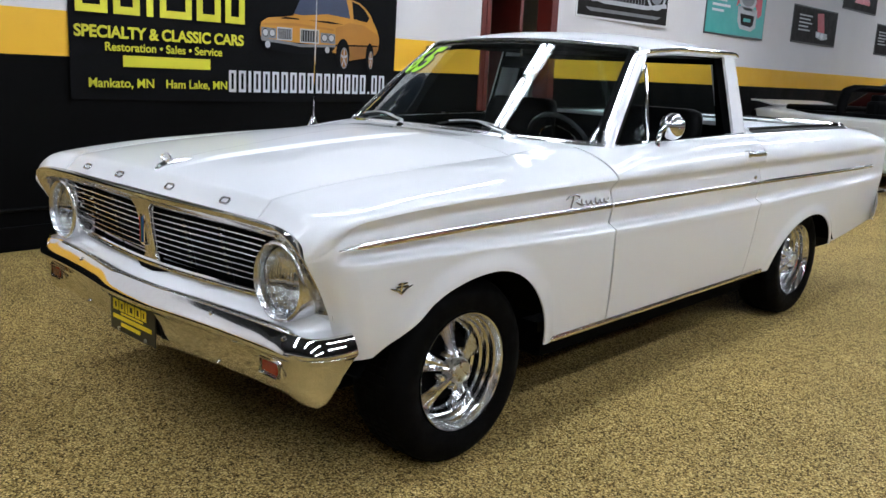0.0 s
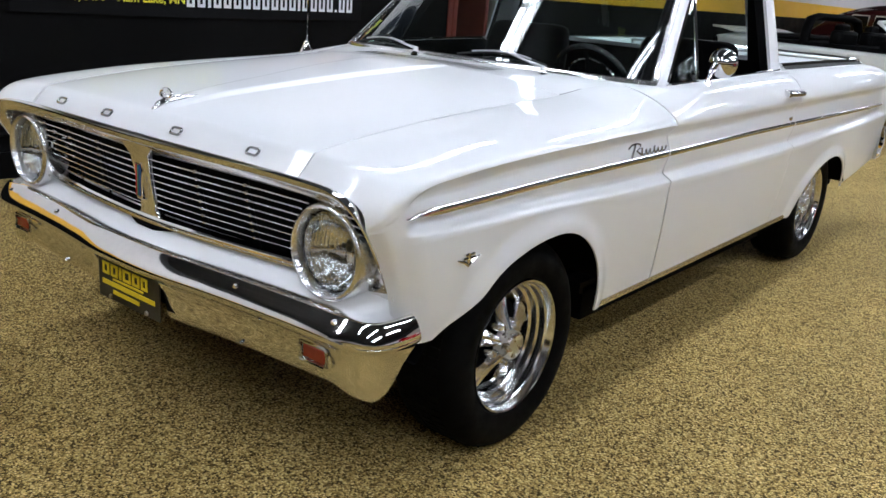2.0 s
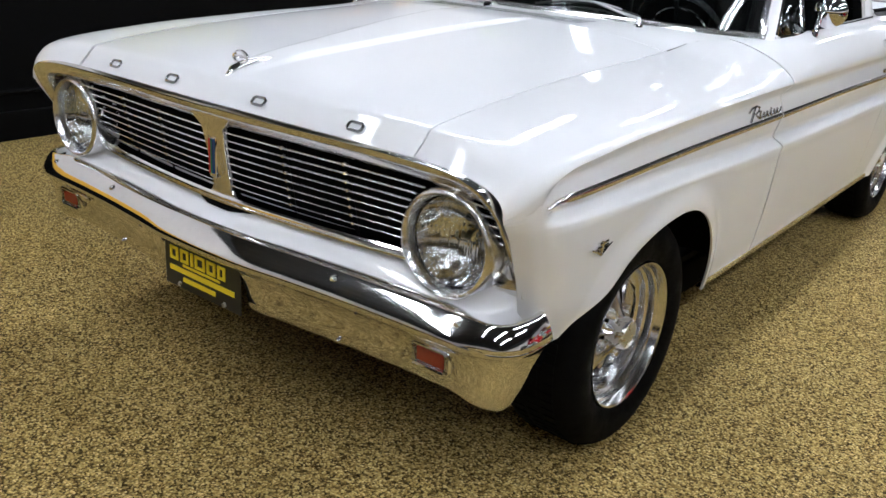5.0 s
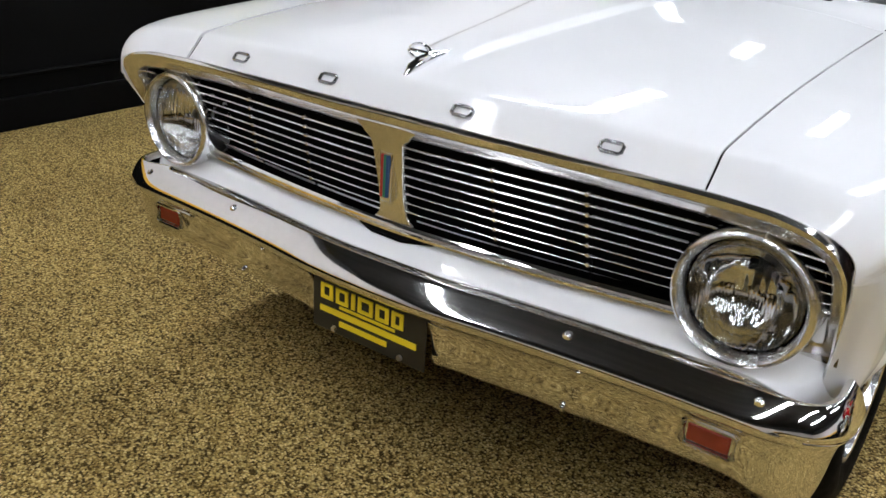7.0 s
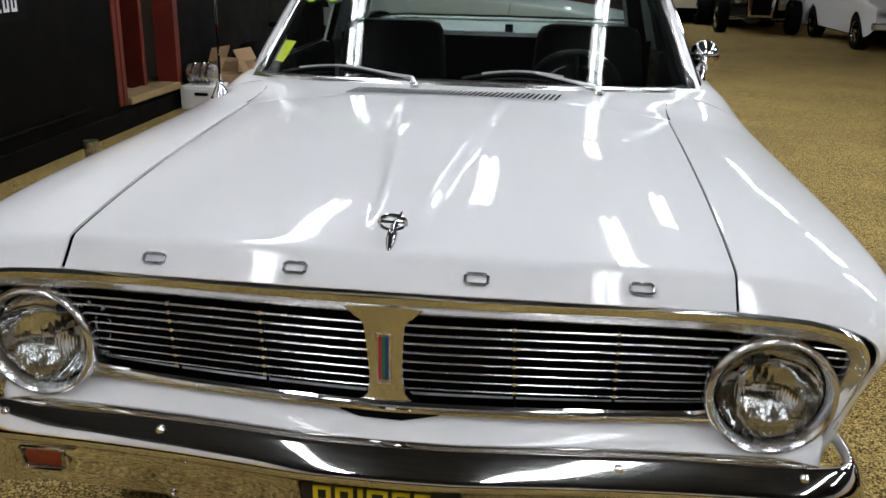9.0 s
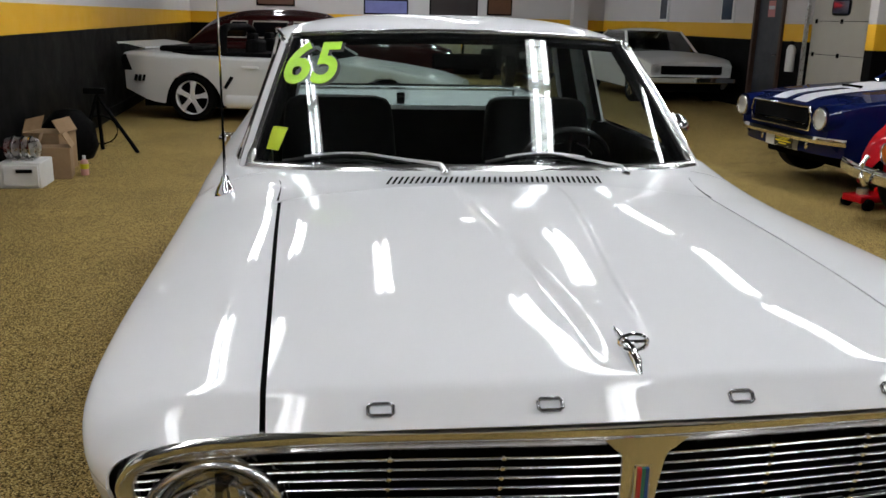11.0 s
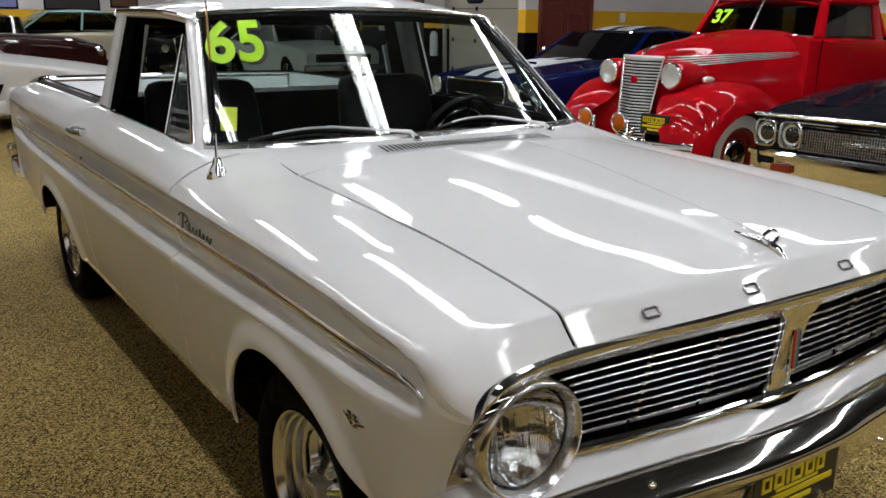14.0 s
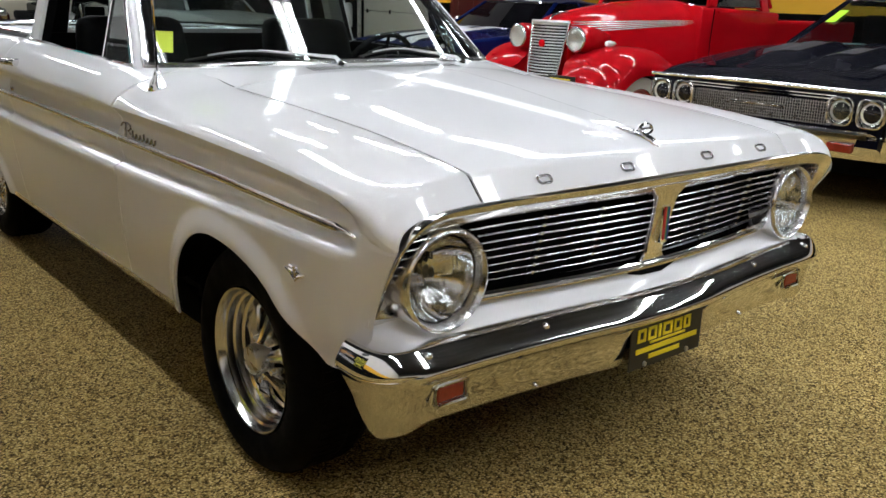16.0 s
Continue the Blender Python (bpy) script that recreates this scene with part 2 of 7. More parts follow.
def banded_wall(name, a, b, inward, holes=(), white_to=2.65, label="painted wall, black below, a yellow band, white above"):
    """A wall from a to b in plan in three colour bands under an added dark head; holes: (from, to, bottom, top) along
    it.
    """
    d = Vector((b[0] - a[0], b[1] - a[1]))
    L = d.length
    d.normalize()
    nrm = Vector((-d.y, d.x)) * inward
    w = thing(name, (0, 0, 0), label, "wall", kind="structure")
    # the dark head stands above the view, added to darken reflections and fill
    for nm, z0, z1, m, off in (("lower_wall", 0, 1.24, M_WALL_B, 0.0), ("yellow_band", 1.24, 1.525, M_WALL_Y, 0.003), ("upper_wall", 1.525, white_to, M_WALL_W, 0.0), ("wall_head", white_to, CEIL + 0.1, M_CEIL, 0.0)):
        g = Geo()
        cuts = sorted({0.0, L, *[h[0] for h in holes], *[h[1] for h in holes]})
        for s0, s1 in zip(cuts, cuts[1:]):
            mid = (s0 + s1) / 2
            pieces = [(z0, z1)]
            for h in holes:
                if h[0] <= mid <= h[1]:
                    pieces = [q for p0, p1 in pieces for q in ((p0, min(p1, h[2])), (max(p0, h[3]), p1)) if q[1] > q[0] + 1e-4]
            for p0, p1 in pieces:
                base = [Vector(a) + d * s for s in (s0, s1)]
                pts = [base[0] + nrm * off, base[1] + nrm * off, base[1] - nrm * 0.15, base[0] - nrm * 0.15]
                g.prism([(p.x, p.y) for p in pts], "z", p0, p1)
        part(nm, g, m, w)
    return w


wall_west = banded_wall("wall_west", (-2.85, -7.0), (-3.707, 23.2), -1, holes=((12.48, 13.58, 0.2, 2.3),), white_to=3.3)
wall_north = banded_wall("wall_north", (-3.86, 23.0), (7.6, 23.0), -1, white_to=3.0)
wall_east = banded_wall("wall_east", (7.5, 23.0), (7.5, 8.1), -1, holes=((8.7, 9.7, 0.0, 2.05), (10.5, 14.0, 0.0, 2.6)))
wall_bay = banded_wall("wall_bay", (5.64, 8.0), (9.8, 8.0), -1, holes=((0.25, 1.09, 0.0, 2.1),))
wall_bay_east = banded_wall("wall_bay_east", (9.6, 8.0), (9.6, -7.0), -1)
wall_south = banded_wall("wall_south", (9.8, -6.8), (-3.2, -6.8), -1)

# fluorescent strips: four-foot units butted in runs of three, in rows along the room
def strip_light(at, length):
    t = thing("ceiling_light", at, "white fluorescent strip light fixed under the ceiling", "ceiling light", "rows of ceiling strip lights")
    part("housing", Geo().prism([(-0.11, 0.0), (0.11, 0.0), (0.07, 0.05), (-0.07, 0.05)], "y", -length / 2, length / 2), M_SHEET, t)
    for x in (-0.055, 0.055):
        part("tube", Geo().tube([(x, 0.03 - length / 2, -0.04), (x, length / 2 - 0.03, -0.04)], 0.027, n=10), M_TUBE, t, "glowing tube")
    return t


UNIT = 1.225
# runs at y -4.1 and x 5.7 are unseen guesses, added for brightness
runs = [(x, y0) for x in (-1.35, 1.0, 3.35, 5.7) for y0 in (-4.1, 1.12)]
runs += [(-1.35, 6.98), (1.0, 6.98), (3.35, 6.98), (1.0, 12.84), (-1.35, 18.70), (1.0, 18.70), (3.35, 18.70)]
spots = [(x, y0 + UNIT * (k + 0.5)) for x, y0 in runs for k in range(3)] + [(-0.2, 5.6), (1.65, 5.6), (3.4, 5.75)]
first = strip_light((*spots[0], CEIL + 0.05), UNIT - 0.01)
for x, y in spots[1:]:
    copy_thing(first, pose(x, y, CEIL + 0.05))
# ---- the white car-based pickup in the middle: front bumper near y 0.1, tail at y 4.8, driver's side at +x ----
truck = thing("pickup_truck", (0, 0, 0), "white 1960s two-door car-based pickup with chrome trim on a pebble floor", "pickup truck")
HUBS = ((0.80, 0.312), (3.64, 0.320))

z_low = curve((0.12, 0.755), (0.32, 0.744), (0.66, 0.734), (1.5, 0.712), (2.6, 0.707), (3.4, 0.718), (4.8, 0.735))
z_up = curve((0.12, 0.775), (0.16, 0.802), (0.2, 0.832), (0.25, 0.856), (0.30, 0.868), (0.65, 0.890), (1.5, 0.907), (2.5, 0.916), (4.2, 0.928), (4.8, 0.925))
z_trim = curve((0.12, 0.792), (0.22, 0.794), (0.92, 0.806), (1.5, 0.808), (2.5, 0.816), (4.3, 0.812), (4.8, 0.81))
x_wide = curve((0.12, 0.853), (0.16, 0.882), (0.24, 0.904), (0.4, 0.910), (1.0, 0.904), (2.8, 0.896), (4.0, 0.885), (4.8, 0.85))
x_gap = curve((0.1, 0.6195), (1.30, 0.6195), (1.42, 0.625), (1.54, 0.675), (1.68, 0.745), (1.8, 0.783), (2.4, 0.785), (2.85, 0.775), (3.05, 0.755), (4.3, 0.75), (4.8, 0.78))
edge_p = curve((0.12, 0), (0.14, 0.08), (0.17, 0.2), (0.2, 0.29), (0.23, 0.34), (0.27, 0.4), (0.37, 0.5), (0.6, 0.65))
h_y1 = curve((0, 0.157), (0.1, 0.174), (0.2, 0.190), (0.27, 0.201), (0.30, 0.208), (0.34, 0.222), (0.4, 0.25), (0.5, 0.35), (0.65, 0.60), (0.8, 0.90), (1, 1.255))
h_z1 = curve((0, 0.841), (0.1, 0.858), (0.2, 0.875), (0.27, 0.887), (0.30, 0.892), (0.34, 0.8955), (0.4, 0.900), (0.5, 0.914), (0.65, 0.940), (0.8, 0.960), (1, 0.9785))
z_gap = curve((0.6, 0.940), (0.90, 0.960), (1.255, 0.9785), (1.335, 0.986), (1.42, 0.998), (1.50, 1.006), (1.68, 1.008), (1.8, 1.016), (2.56, 1.036), (2.85, 1.040), (4.25, 1.045), (4.6, 1.02), (4.8, 0.985))
x_side = curve((0.26, -0.075), (0.33, -0.06), (0.42, -0.042), (0.55, -0.022), (0.66, -0.009), (0.74, 0.0))
y_face = curve((0.38, 0.305), (0.48, 0.278), (0.579, 0.247), (0.70, 0.186), (0.79, 0.130), (0.818, 0.118), (0.845, 0.124), (0.87, 0.14))


def z_sill(y):
    """The lower edge of the side: fender tip, wheel openings, rocker and tail."""
    base = curve((0.1, 0.385), (0.8, 0.385), (0.9, 0.322), (2.6, 0.325), (3.2, 0.335), (3.6, 0.36), (4.1, 0.385), (4.8, 0.45))(y)
    for yc, zc, a, b in ((0.85, 0.28, 0.49 if y < 0.85 else 0.36, 0.375), (3.60, 0.28, 0.45 if y < 3.60 else 0.42, 0.315)):
        d = (y - yc) / a
        if abs(d) < 1:
            base = max(base, zc + b * math.sqrt(1 - d * d))
    if y < 0.56:
        base = max(base, 0.455 + 0.40 * max(0.0, y - 0.27))
    return base


def smooth(a, b, x):
    t = min(1, max(0, (x - a) / (b - a)))
    return t * t * (3 - 2 * t)


def widen(y):
    """The passenger's hood gap stands a little further out."""
    return (0.006 + 0.010 * smooth(0.2, 1.25, y)) * (1 - smooth(1.25, 1.52, y))


def arch_lip(y, z):
    """A rolled flare round each wheel opening."""
    out = 0.0
    for yc, zc, f, r, b in ((0.85, 0.28, 0.49, 0.36, 0.375), (3.60, 0.28, 0.45, 0.42, 0.315)):
        q = math.hypot((y - yc) / (f if y < yc else r), (z - zc) / b)
        if z > 0.30:
            out = max(out, 0.016 * (1 - smooth(1.02, 1.20, q)))
    return out


def side_column(y, s, z_from=None):
    """One upright line of the body side at y, from the sill up over the shoulder to the hood gap or belt."""
    amp = smooth(0.185, 0.275, y) * (1 - smooth(4.62, 4.78, y))
    xw, zl, zu, xg = x_wide(y), z_low(y), z_up(y), x_gap(y) + (widen(y) if s < 0 else 0.0)
    ep = edge_p(y)
    zg, yg = (h_z1(ep), h_y1(ep)) if y < 0.6 else (z_gap(y), y)
    k = min(1.0, (zu - zl) / 0.14)
    zt = min(max(z_trim(y), zl + 0.056 * k), zu - 0.062 * k)
    zb = z_sill(y) if z_from is None else z_from
    pts = []
    for i in range(20):
        t = (i / 20) ** 1.25
        z = zb + (zl - zb) * t
        tuck = 0.008 * (1 - smooth(0.455, 0.545, z)) * (1 - smooth(0.42, 0.66, y))
        pts.append((xw + x_side(z) + arch_lip(y, z) - tuck, z, 0.0))
    pts += [(xw - o * amp, z, 0.0) for o, z in ((0.0, zl), (0.003, zl + 0.005 * k), (0.016, zl + 0.013 * k), (0.029, zl + 0.021 * k), (0.034, zl + 0.031 * k), (0.029, zl + 0.048 * k),
            (0.017, zt - 0.012 * k), (0.016, zt + 0.012 * k), (0.028, zu - 0.054 * k), (0.031, zu - 0.042 * k), (0.026, zu - 0.030 * k), (0.008, zu - 0.010 * k), (0.0, zu))]
    p = curve((0.12, 0.70), (0.2, 0.85), (0.5, 1.15), (1.4, 1.4), (1.8, 1.25), (4.8, 1.1))(y)
    for i in range(1, 15):
        a = math.pi / 2 * i / 14
        c = math.cos(a) ** p if i < 14 else 0.0
        crest = 0.003 * math.sin(math.pi * (1 - c)) ** 1.5 * smooth(0.2, 0.5, y) * (1 - smooth(1.2, 1.5, y))
        pts.append((xg + (xw - xg) * c, zu + (zg - zu) * math.sin(a) ** p + crest, 1 - c))
    out = []
    for x, z, q in pts:
        yy = y
        if y < 0.6:
            f = y_face(min(z, zu))
            yy = (f + (y - 0.12) / 0.48 * (0.6 - f)) * (1 - q) + yg * q
        yy += math.exp(-((y - 1.553) / 0.25) ** 2) * max(0.0, 0.80 - z) * 0.19
        out.append((s * x, yy, z))
    return out


def stations(a, b):
    """Places along the side, close together where the wheel openings and the nose turn."""
    ys = set(span(a, b, max(8, int((b - a) / 0.07))))
    for yc, f, r in ((0.85, 0.49, 0.36), (3.60, 0.45, 0.42)):
        for k in range(33):
            c = math.cos(math.pi * k / 32)
            ys.add(yc + c * (r if c > 0 else f))
        for k in range(1, 7):
            ys |= {yc + r * (1 + 0.04 * k), yc - f * (1 + 0.04 * k)}
    ys |= {0.12 + 0.25 * (k / 16) ** 1.6 for k in range(17)}
    ys = sorted({min(b, max(a, y)) for y in ys if a - 1e-6 <= y <= b + 1e-6})
    return [y for i, y in enumerate(ys) if i == 0 or y - ys[i - 1] > 0.003 or i == len(ys) - 1]


# hood: a raised centre and a nose that drops to the grille
h_y0 = curve((0, 0.120), (0.1, 0.138), (0.2, 0.155), (0.27, 0.167), (0.30, 0.176), (0.34, 0.191), (0.4, 0.225), (0.5, 0.34), (0.65, 0.60), (0.8, 0.90), (1, 1.255))
h_z0 = curve((0, 0.852), (0.1, 0.870), (0.2, 0.888), (0.27, 0.900), (0.30, 0.906), (0.34, 0.9105), (0.4, 0.9175), (0.5, 0.937), (0.65, 0.966), (0.8, 0.996), (1, 1.021))
h_crown = curve((0, 0.007), (0.5, 0.007), (0.65, 0.009), (0.8, 0.013), (1, 0.015))

def hood_z(x, y):
    w = 0.055 + 0.10 * smooth(0.2, 1.3, y)
    return 0.010 * (1 - smooth(w - 0.020, w + 0.008, abs(x))) * smooth(0.20, 0.42, y) * (1 - smooth(1.10, 1.32, y))


def hood_point(u, p):
    a = min(1, abs(u)) ** 2.2
    y = h_y0(p) * (1 - a) + h_y1(p) * a
    xg = x_gap(h_y1(p)) + (-0.005 if u > 0 else widen(h_y1(p)) - 0.010)
    z = h_z0(p) - h_crown(p) * a - (h_z0(p) - h_z1(p) - h_crown(p)) * min(1, abs(u)) ** 3.5
    x = u * xg
    return (x, y, z + hood_z(x, y))


for s in (1, -1):
    for nm, a, b, z0 in (("front_fender", 0.12, 1.5475, None), ("door", 1.5585, 2.866, 0.337), ("rear_quarter", 2.872, 4.80, None)):
        rows = [side_column(y, s, z0) for y in stations(a, b)]
        pn = part(nm, Geo().grid(rows), M_WHITE, truck, sharp=50, solid=0.006, offset=0)
        if nm == "door":
            door = pn
            # handle, lock and inner panel belong to the door
            hy = 2.715
            g = Geo().tube([(s * 0.905, hy - 0.075, 0.962), (s * 0.925, hy - 0.055, 0.964), (s * 0.928, hy, 0.963), (s * 0.925, hy + 0.06, 0.962), (s * 0.912, hy + 0.075, 0.960)],
                           [0.010, 0.013, 0.012, 0.013, 0.010], n=10)
            g.box((s * 0.897, hy - 0.055, 0.962), (0.03, 0.035, 0.03)).box((s * 0.897, hy + 0.062, 0.960), (0.03, 0.025, 0.024))
            part("door_handle", g, M_CHROME, door, "chrome pull handle", bevel=0.003)
            part("door_lock", Geo().lathe([(0.0, s * 0.004), (0.009, s * 0.003), (0.011, s * -0.004)], (s * 0.884, 2.80, 0.845), "x", 16), M_CHROME, door)
            g = Geo().grid([[(s * 0.76, y, z) for z in (0.36, 0.6, 0.9, 1.0)] + [(s * 0.778, y, z_gap(y) - 0.002)] for y in span(1.75, 2.86, 8)])
            part("inner_panel", g, M_VINYL, door, "black vinyl inner door panel")
            g = Geo().tube([(s * (x_gap(y) + 0.004), y, z_gap(y) + 0.003) for y in span(1.74, 2.84, 14)], 0.006, n=8)
            part("belt_moulding", g, M_CHROME, door)
    # chrome spear along the side in the sculpted recess, in three lengths
    for a, b in ((0.215, 1.548), (1.558, 2.864), (2.874, 4.60)):
        rows = []
        for y in span(a, b, 30):
            w = 0.0118 * (smooth(0.19, 0.30, y) * 0.9 + 0.1)
            x, z = x_wide(y) - 0.016 * smooth(0.185, 0.275, y) * (1 - smooth(4.62, 4.78, y)), z_trim(y)
            rows.append([(s * (x + o), y, z + d) for o, d in ((-0.006, w), (0.003, w * 0.9), (0.007, w * 0.45), (0.0085, -0.1 * w), (0.006, -0.6 * w), (-0.006, -w))])
        part("side_moulding", Geo().grid(rows), M_TRIM, truck, "chrome spear moulding", sharp=40)
    # dark seams behind the panel gaps
    for yg in (1.553, 2.869):
        part("panel_seam", Geo().grid([[(c[0] - s * 0.008, c[1] + d, c[2] - (0.007 if c[2] > 0.93 else 0)) for c in side_column(yg, s, 0.40)[:-9 if yg < 2 else -4]] for d in (-0.010, 0.010)]), M_BLACK, truck)
    rows = []
    for p in span(0, 1, 30):
        q = hood_point(s * 1.0, p)
        rows.append([(q[0] - s * 0.012, q[1] + 0.004, q[2] - 0.005), (q[0] + s * 0.016, q[1] + 0.004, q[2] - 0.006)])
    part("hood_seam", Geo().grid(rows), M_BLACK, truck)
    # bright rocker strip
    g = Geo()
    rows = []
    for y in span(1.255, 3.17, 24):
        z = 0.342 + 0.012 * (y - 1.2) / 2
        x = x_wide(y) + x_side(z)
        rows.append([(s * (x - 0.02), y, z - 0.028), (s * (x + 0.003), y, z - 0.026), (s * (x + 0.008), y, z - 0.014), (s * (x + 0.005), y, z - 0.003), (s * (x - 0.01), y, z)])
    part("rocker_moulding", g.grid(rows), M_STEEL, truck, "dull bright-metal rocker strip")
    part("rocker_panel", Geo().box((s * 0.775, 2.33, 0.325), (0.08, 1.50, 0.06)), M_BLACK, truck)

us = sorted({*span(-1, 1, 41), *[k * 0.012 for k in range(-24, 25)]})
ps = span(0, 0.5, 22) + span(0.52, 1, 26)
part("hood", Geo().grid([[hood_point(u, p) for u in us] for p in ps]), M_WHITE, truck, sharp=60, solid=0.005, offset=0)

# cowl between hood and windscreen, with a row of slots
def cowl_point(u, w):
    ye = 1.258 + w * (0.242 + 0.18 * 1.0)
    y = 1.258 + w * (0.242 + 0.18 * u * u)
    zc = 1.021 + 0.004 * w
    ze = z_gap(ye)
    front = 1.021 - 0.015 * abs(u) ** 2.2 - (1.006 - ze) * abs(u) ** 3.5
    back = zc - 0.009 * u * u - (zc - 0.009 - ze) * u ** 6
    k = smooth(0.0, 0.8, w)
    return (u * (x_gap(ye) + (widen(ye) if u < 0 else 0.0)), y, front * (1 - k) + back * k)


cowl = part("cowl", Geo().grid([[cowl_point(u, w) for u in span(-1, 1, 33)] for w in span(0, 1, 10)]), M_WHITE, truck, sharp=60, solid=0.004, offset=0)
for s in (1, -1):
    rows = []
    for w in span(0.0, 0.30, 8):
        q = cowl_point(s, w)
        e = 0.0032 - 0.0022 * w / 0.30
        rows.append([(q[0] - e, q[1], q[2] + 0.0045), (q[0] + e, q[1], q[2] + 0.0045)])
    part("cowl_seam", Geo().grid(rows), M_BLACK, cowl)
for k in range(40):
    x = -0.318 + k * 0.0158
    rows = []
    for w, sk in ((0.10, -0.009), (0.45, 0.009)):
        q = cowl_point(x / x_gap(1.258 + w * 0.422), w)
        rows.append([(q[0] + sk - 0.0036, q[1], q[2] + 0.0062), (q[0] + sk + 0.0036, q[1], q[2] + 0.0062)])
    g = Geo()
    part("cowl_slot", g.grid(rows), M_BLACK, cowl)

# letters on the nose stand in as plain chrome badges
for x in (-0.436, -0.164, 0.164, 0.452):
    q0, q1 = Vector(hood_point(x / 0.615, 0.075)), Vector(hood_point(x / 0.615, 0.205))
    cq, dq = (q0 + q1) / 2 + Vector((0, -0.006, 0.002)), (q1 - q0) / 2
    g = Geo().tube([(x + 0.020 * u, cq.y + dq.y * w * 0.72, cq.z + dq.z * w * 0.72) for u, w in ((-1, -0.5), (-0.75, -0.85), (0.75, -0.85), (1, -0.5), (1, 0.5), (0.75, 0.85), (-0.75, 0.85), (-1, 0.5))], 0.0034, n=6, close=True)
    part("hood_badge", g, M_BADGE, truck, "small chrome badge on the nose")

# hood ornament: a swept base with an upright ring
orn = part("hood_ornament", Geo().tube([(0, 0.180, 0.904), (0, 0.200, 0.918), (0, 0.23, 0.927), (0, 0.275, 0.933), (0, 0.325, 0.936)], [0.005, 0.0105, 0.012, 0.009, 0.005], n=12, flat=1.3), M_CHROME, truck, "chrome winged ring ornament")
g = Geo().tube([(0.025 * math.cos(a), 0.222 + 0.003 * math.sin(a), 0.948 + 0.0135 * math.sin(a)) for a in [math.tau * k / 24 for k in range(24)]], 0.0042, n=8, close=True)
g.tube([(0, 0.205, 0.918), (0, 0.218, 0.938)], [0.009, 0.005], n=10).tube([(-0.022, 0.222, 0.950), (0.022, 0.222, 0.950)], 0.003, n=6)
part("ring", g, M_CHROME, orn)

M_BAR = mat("polished_bar", (0.84, 0.84, 0.84), 0.20, metal=1, spots=0.15, size=50, dark=0.8)
# ---- grille ----
def face_y(x, z):
    t = (0.805 - z) / 0.20
    top = 0.124 + 0.028 * smooth(0, 0.6, abs(x)) - 0.02 * smooth(0.68, 0.86, abs(x))
    bot = 0.160 + 0.09 * (abs(x) / 0.85) ** 1.6
    return top + (bot - top) * t


grille = part("grille", Geo().grid([[(x, face_y(x, z) + 0.07, z) for x in span(-0.845, 0.845, 25)] for z in span(0.59, 0.825, 5)]), M_BLACK, truck, "black grille cavity behind bright bars")


def moulding(path, prof, closed=False):
    """prof: (forward, up) offsets from each point of the path."""
    return Geo().grid([[(p[0], p[1] - f, p[2] + d) for f, d in prof] for p in path])


# one bright surround: along the top, round the corner and down beside the headlamp
rim_x = curve((0, 0), (0.62, 0.62), (0.72, 0.72), (0.785, 0.785), (0.83, 0.82), (0.865, 0.838), (0.90, 0.848), (0.96, 0.850), (1.02, 0.848), (1.085, 0.846))
rim_z = curve((0, 0.847), (0.62, 0.843), (0.72, 0.841), (0.785, 0.832), (0.83, 0.815), (0.865, 0.79), (0.90, 0.757), (0.96, 0.70), (1.02, 0.64), (1.085, 0.580))


def surround_row(q):
    a = abs(q)
    x, z = rim_x(a), rim_z(a)
    d = Vector((rim_x(a + 0.004) - rim_x(a - 0.004) if a > 0.004 else 1.0, rim_z(a + 0.004) - rim_z(a - 0.004) if a > 0.004 else 0.0)).normalized()
    n = Vector((d.y, -d.x))
    wd = 0.050 - 0.020 * smooth(0.70, 0.92, a)
    s = 1 if q >= 0 else -1
    row = []
    for o, f in ((0.0, -0.03), (0.0, -0.002), (0.08, 0.006), (0.25, 0.008), (0.42, 0.004), (0.52, 0.0), (0.70, -0.003), (0.92, -0.010), (1.0, -0.03)):
        px, pz = x + n.x * wd * o, z + n.y * wd * o
        row.append((s * px, face_y(px, pz) - f + 0.002 - 0.006 * smooth(0.72, 0.9, a), pz))
    return row


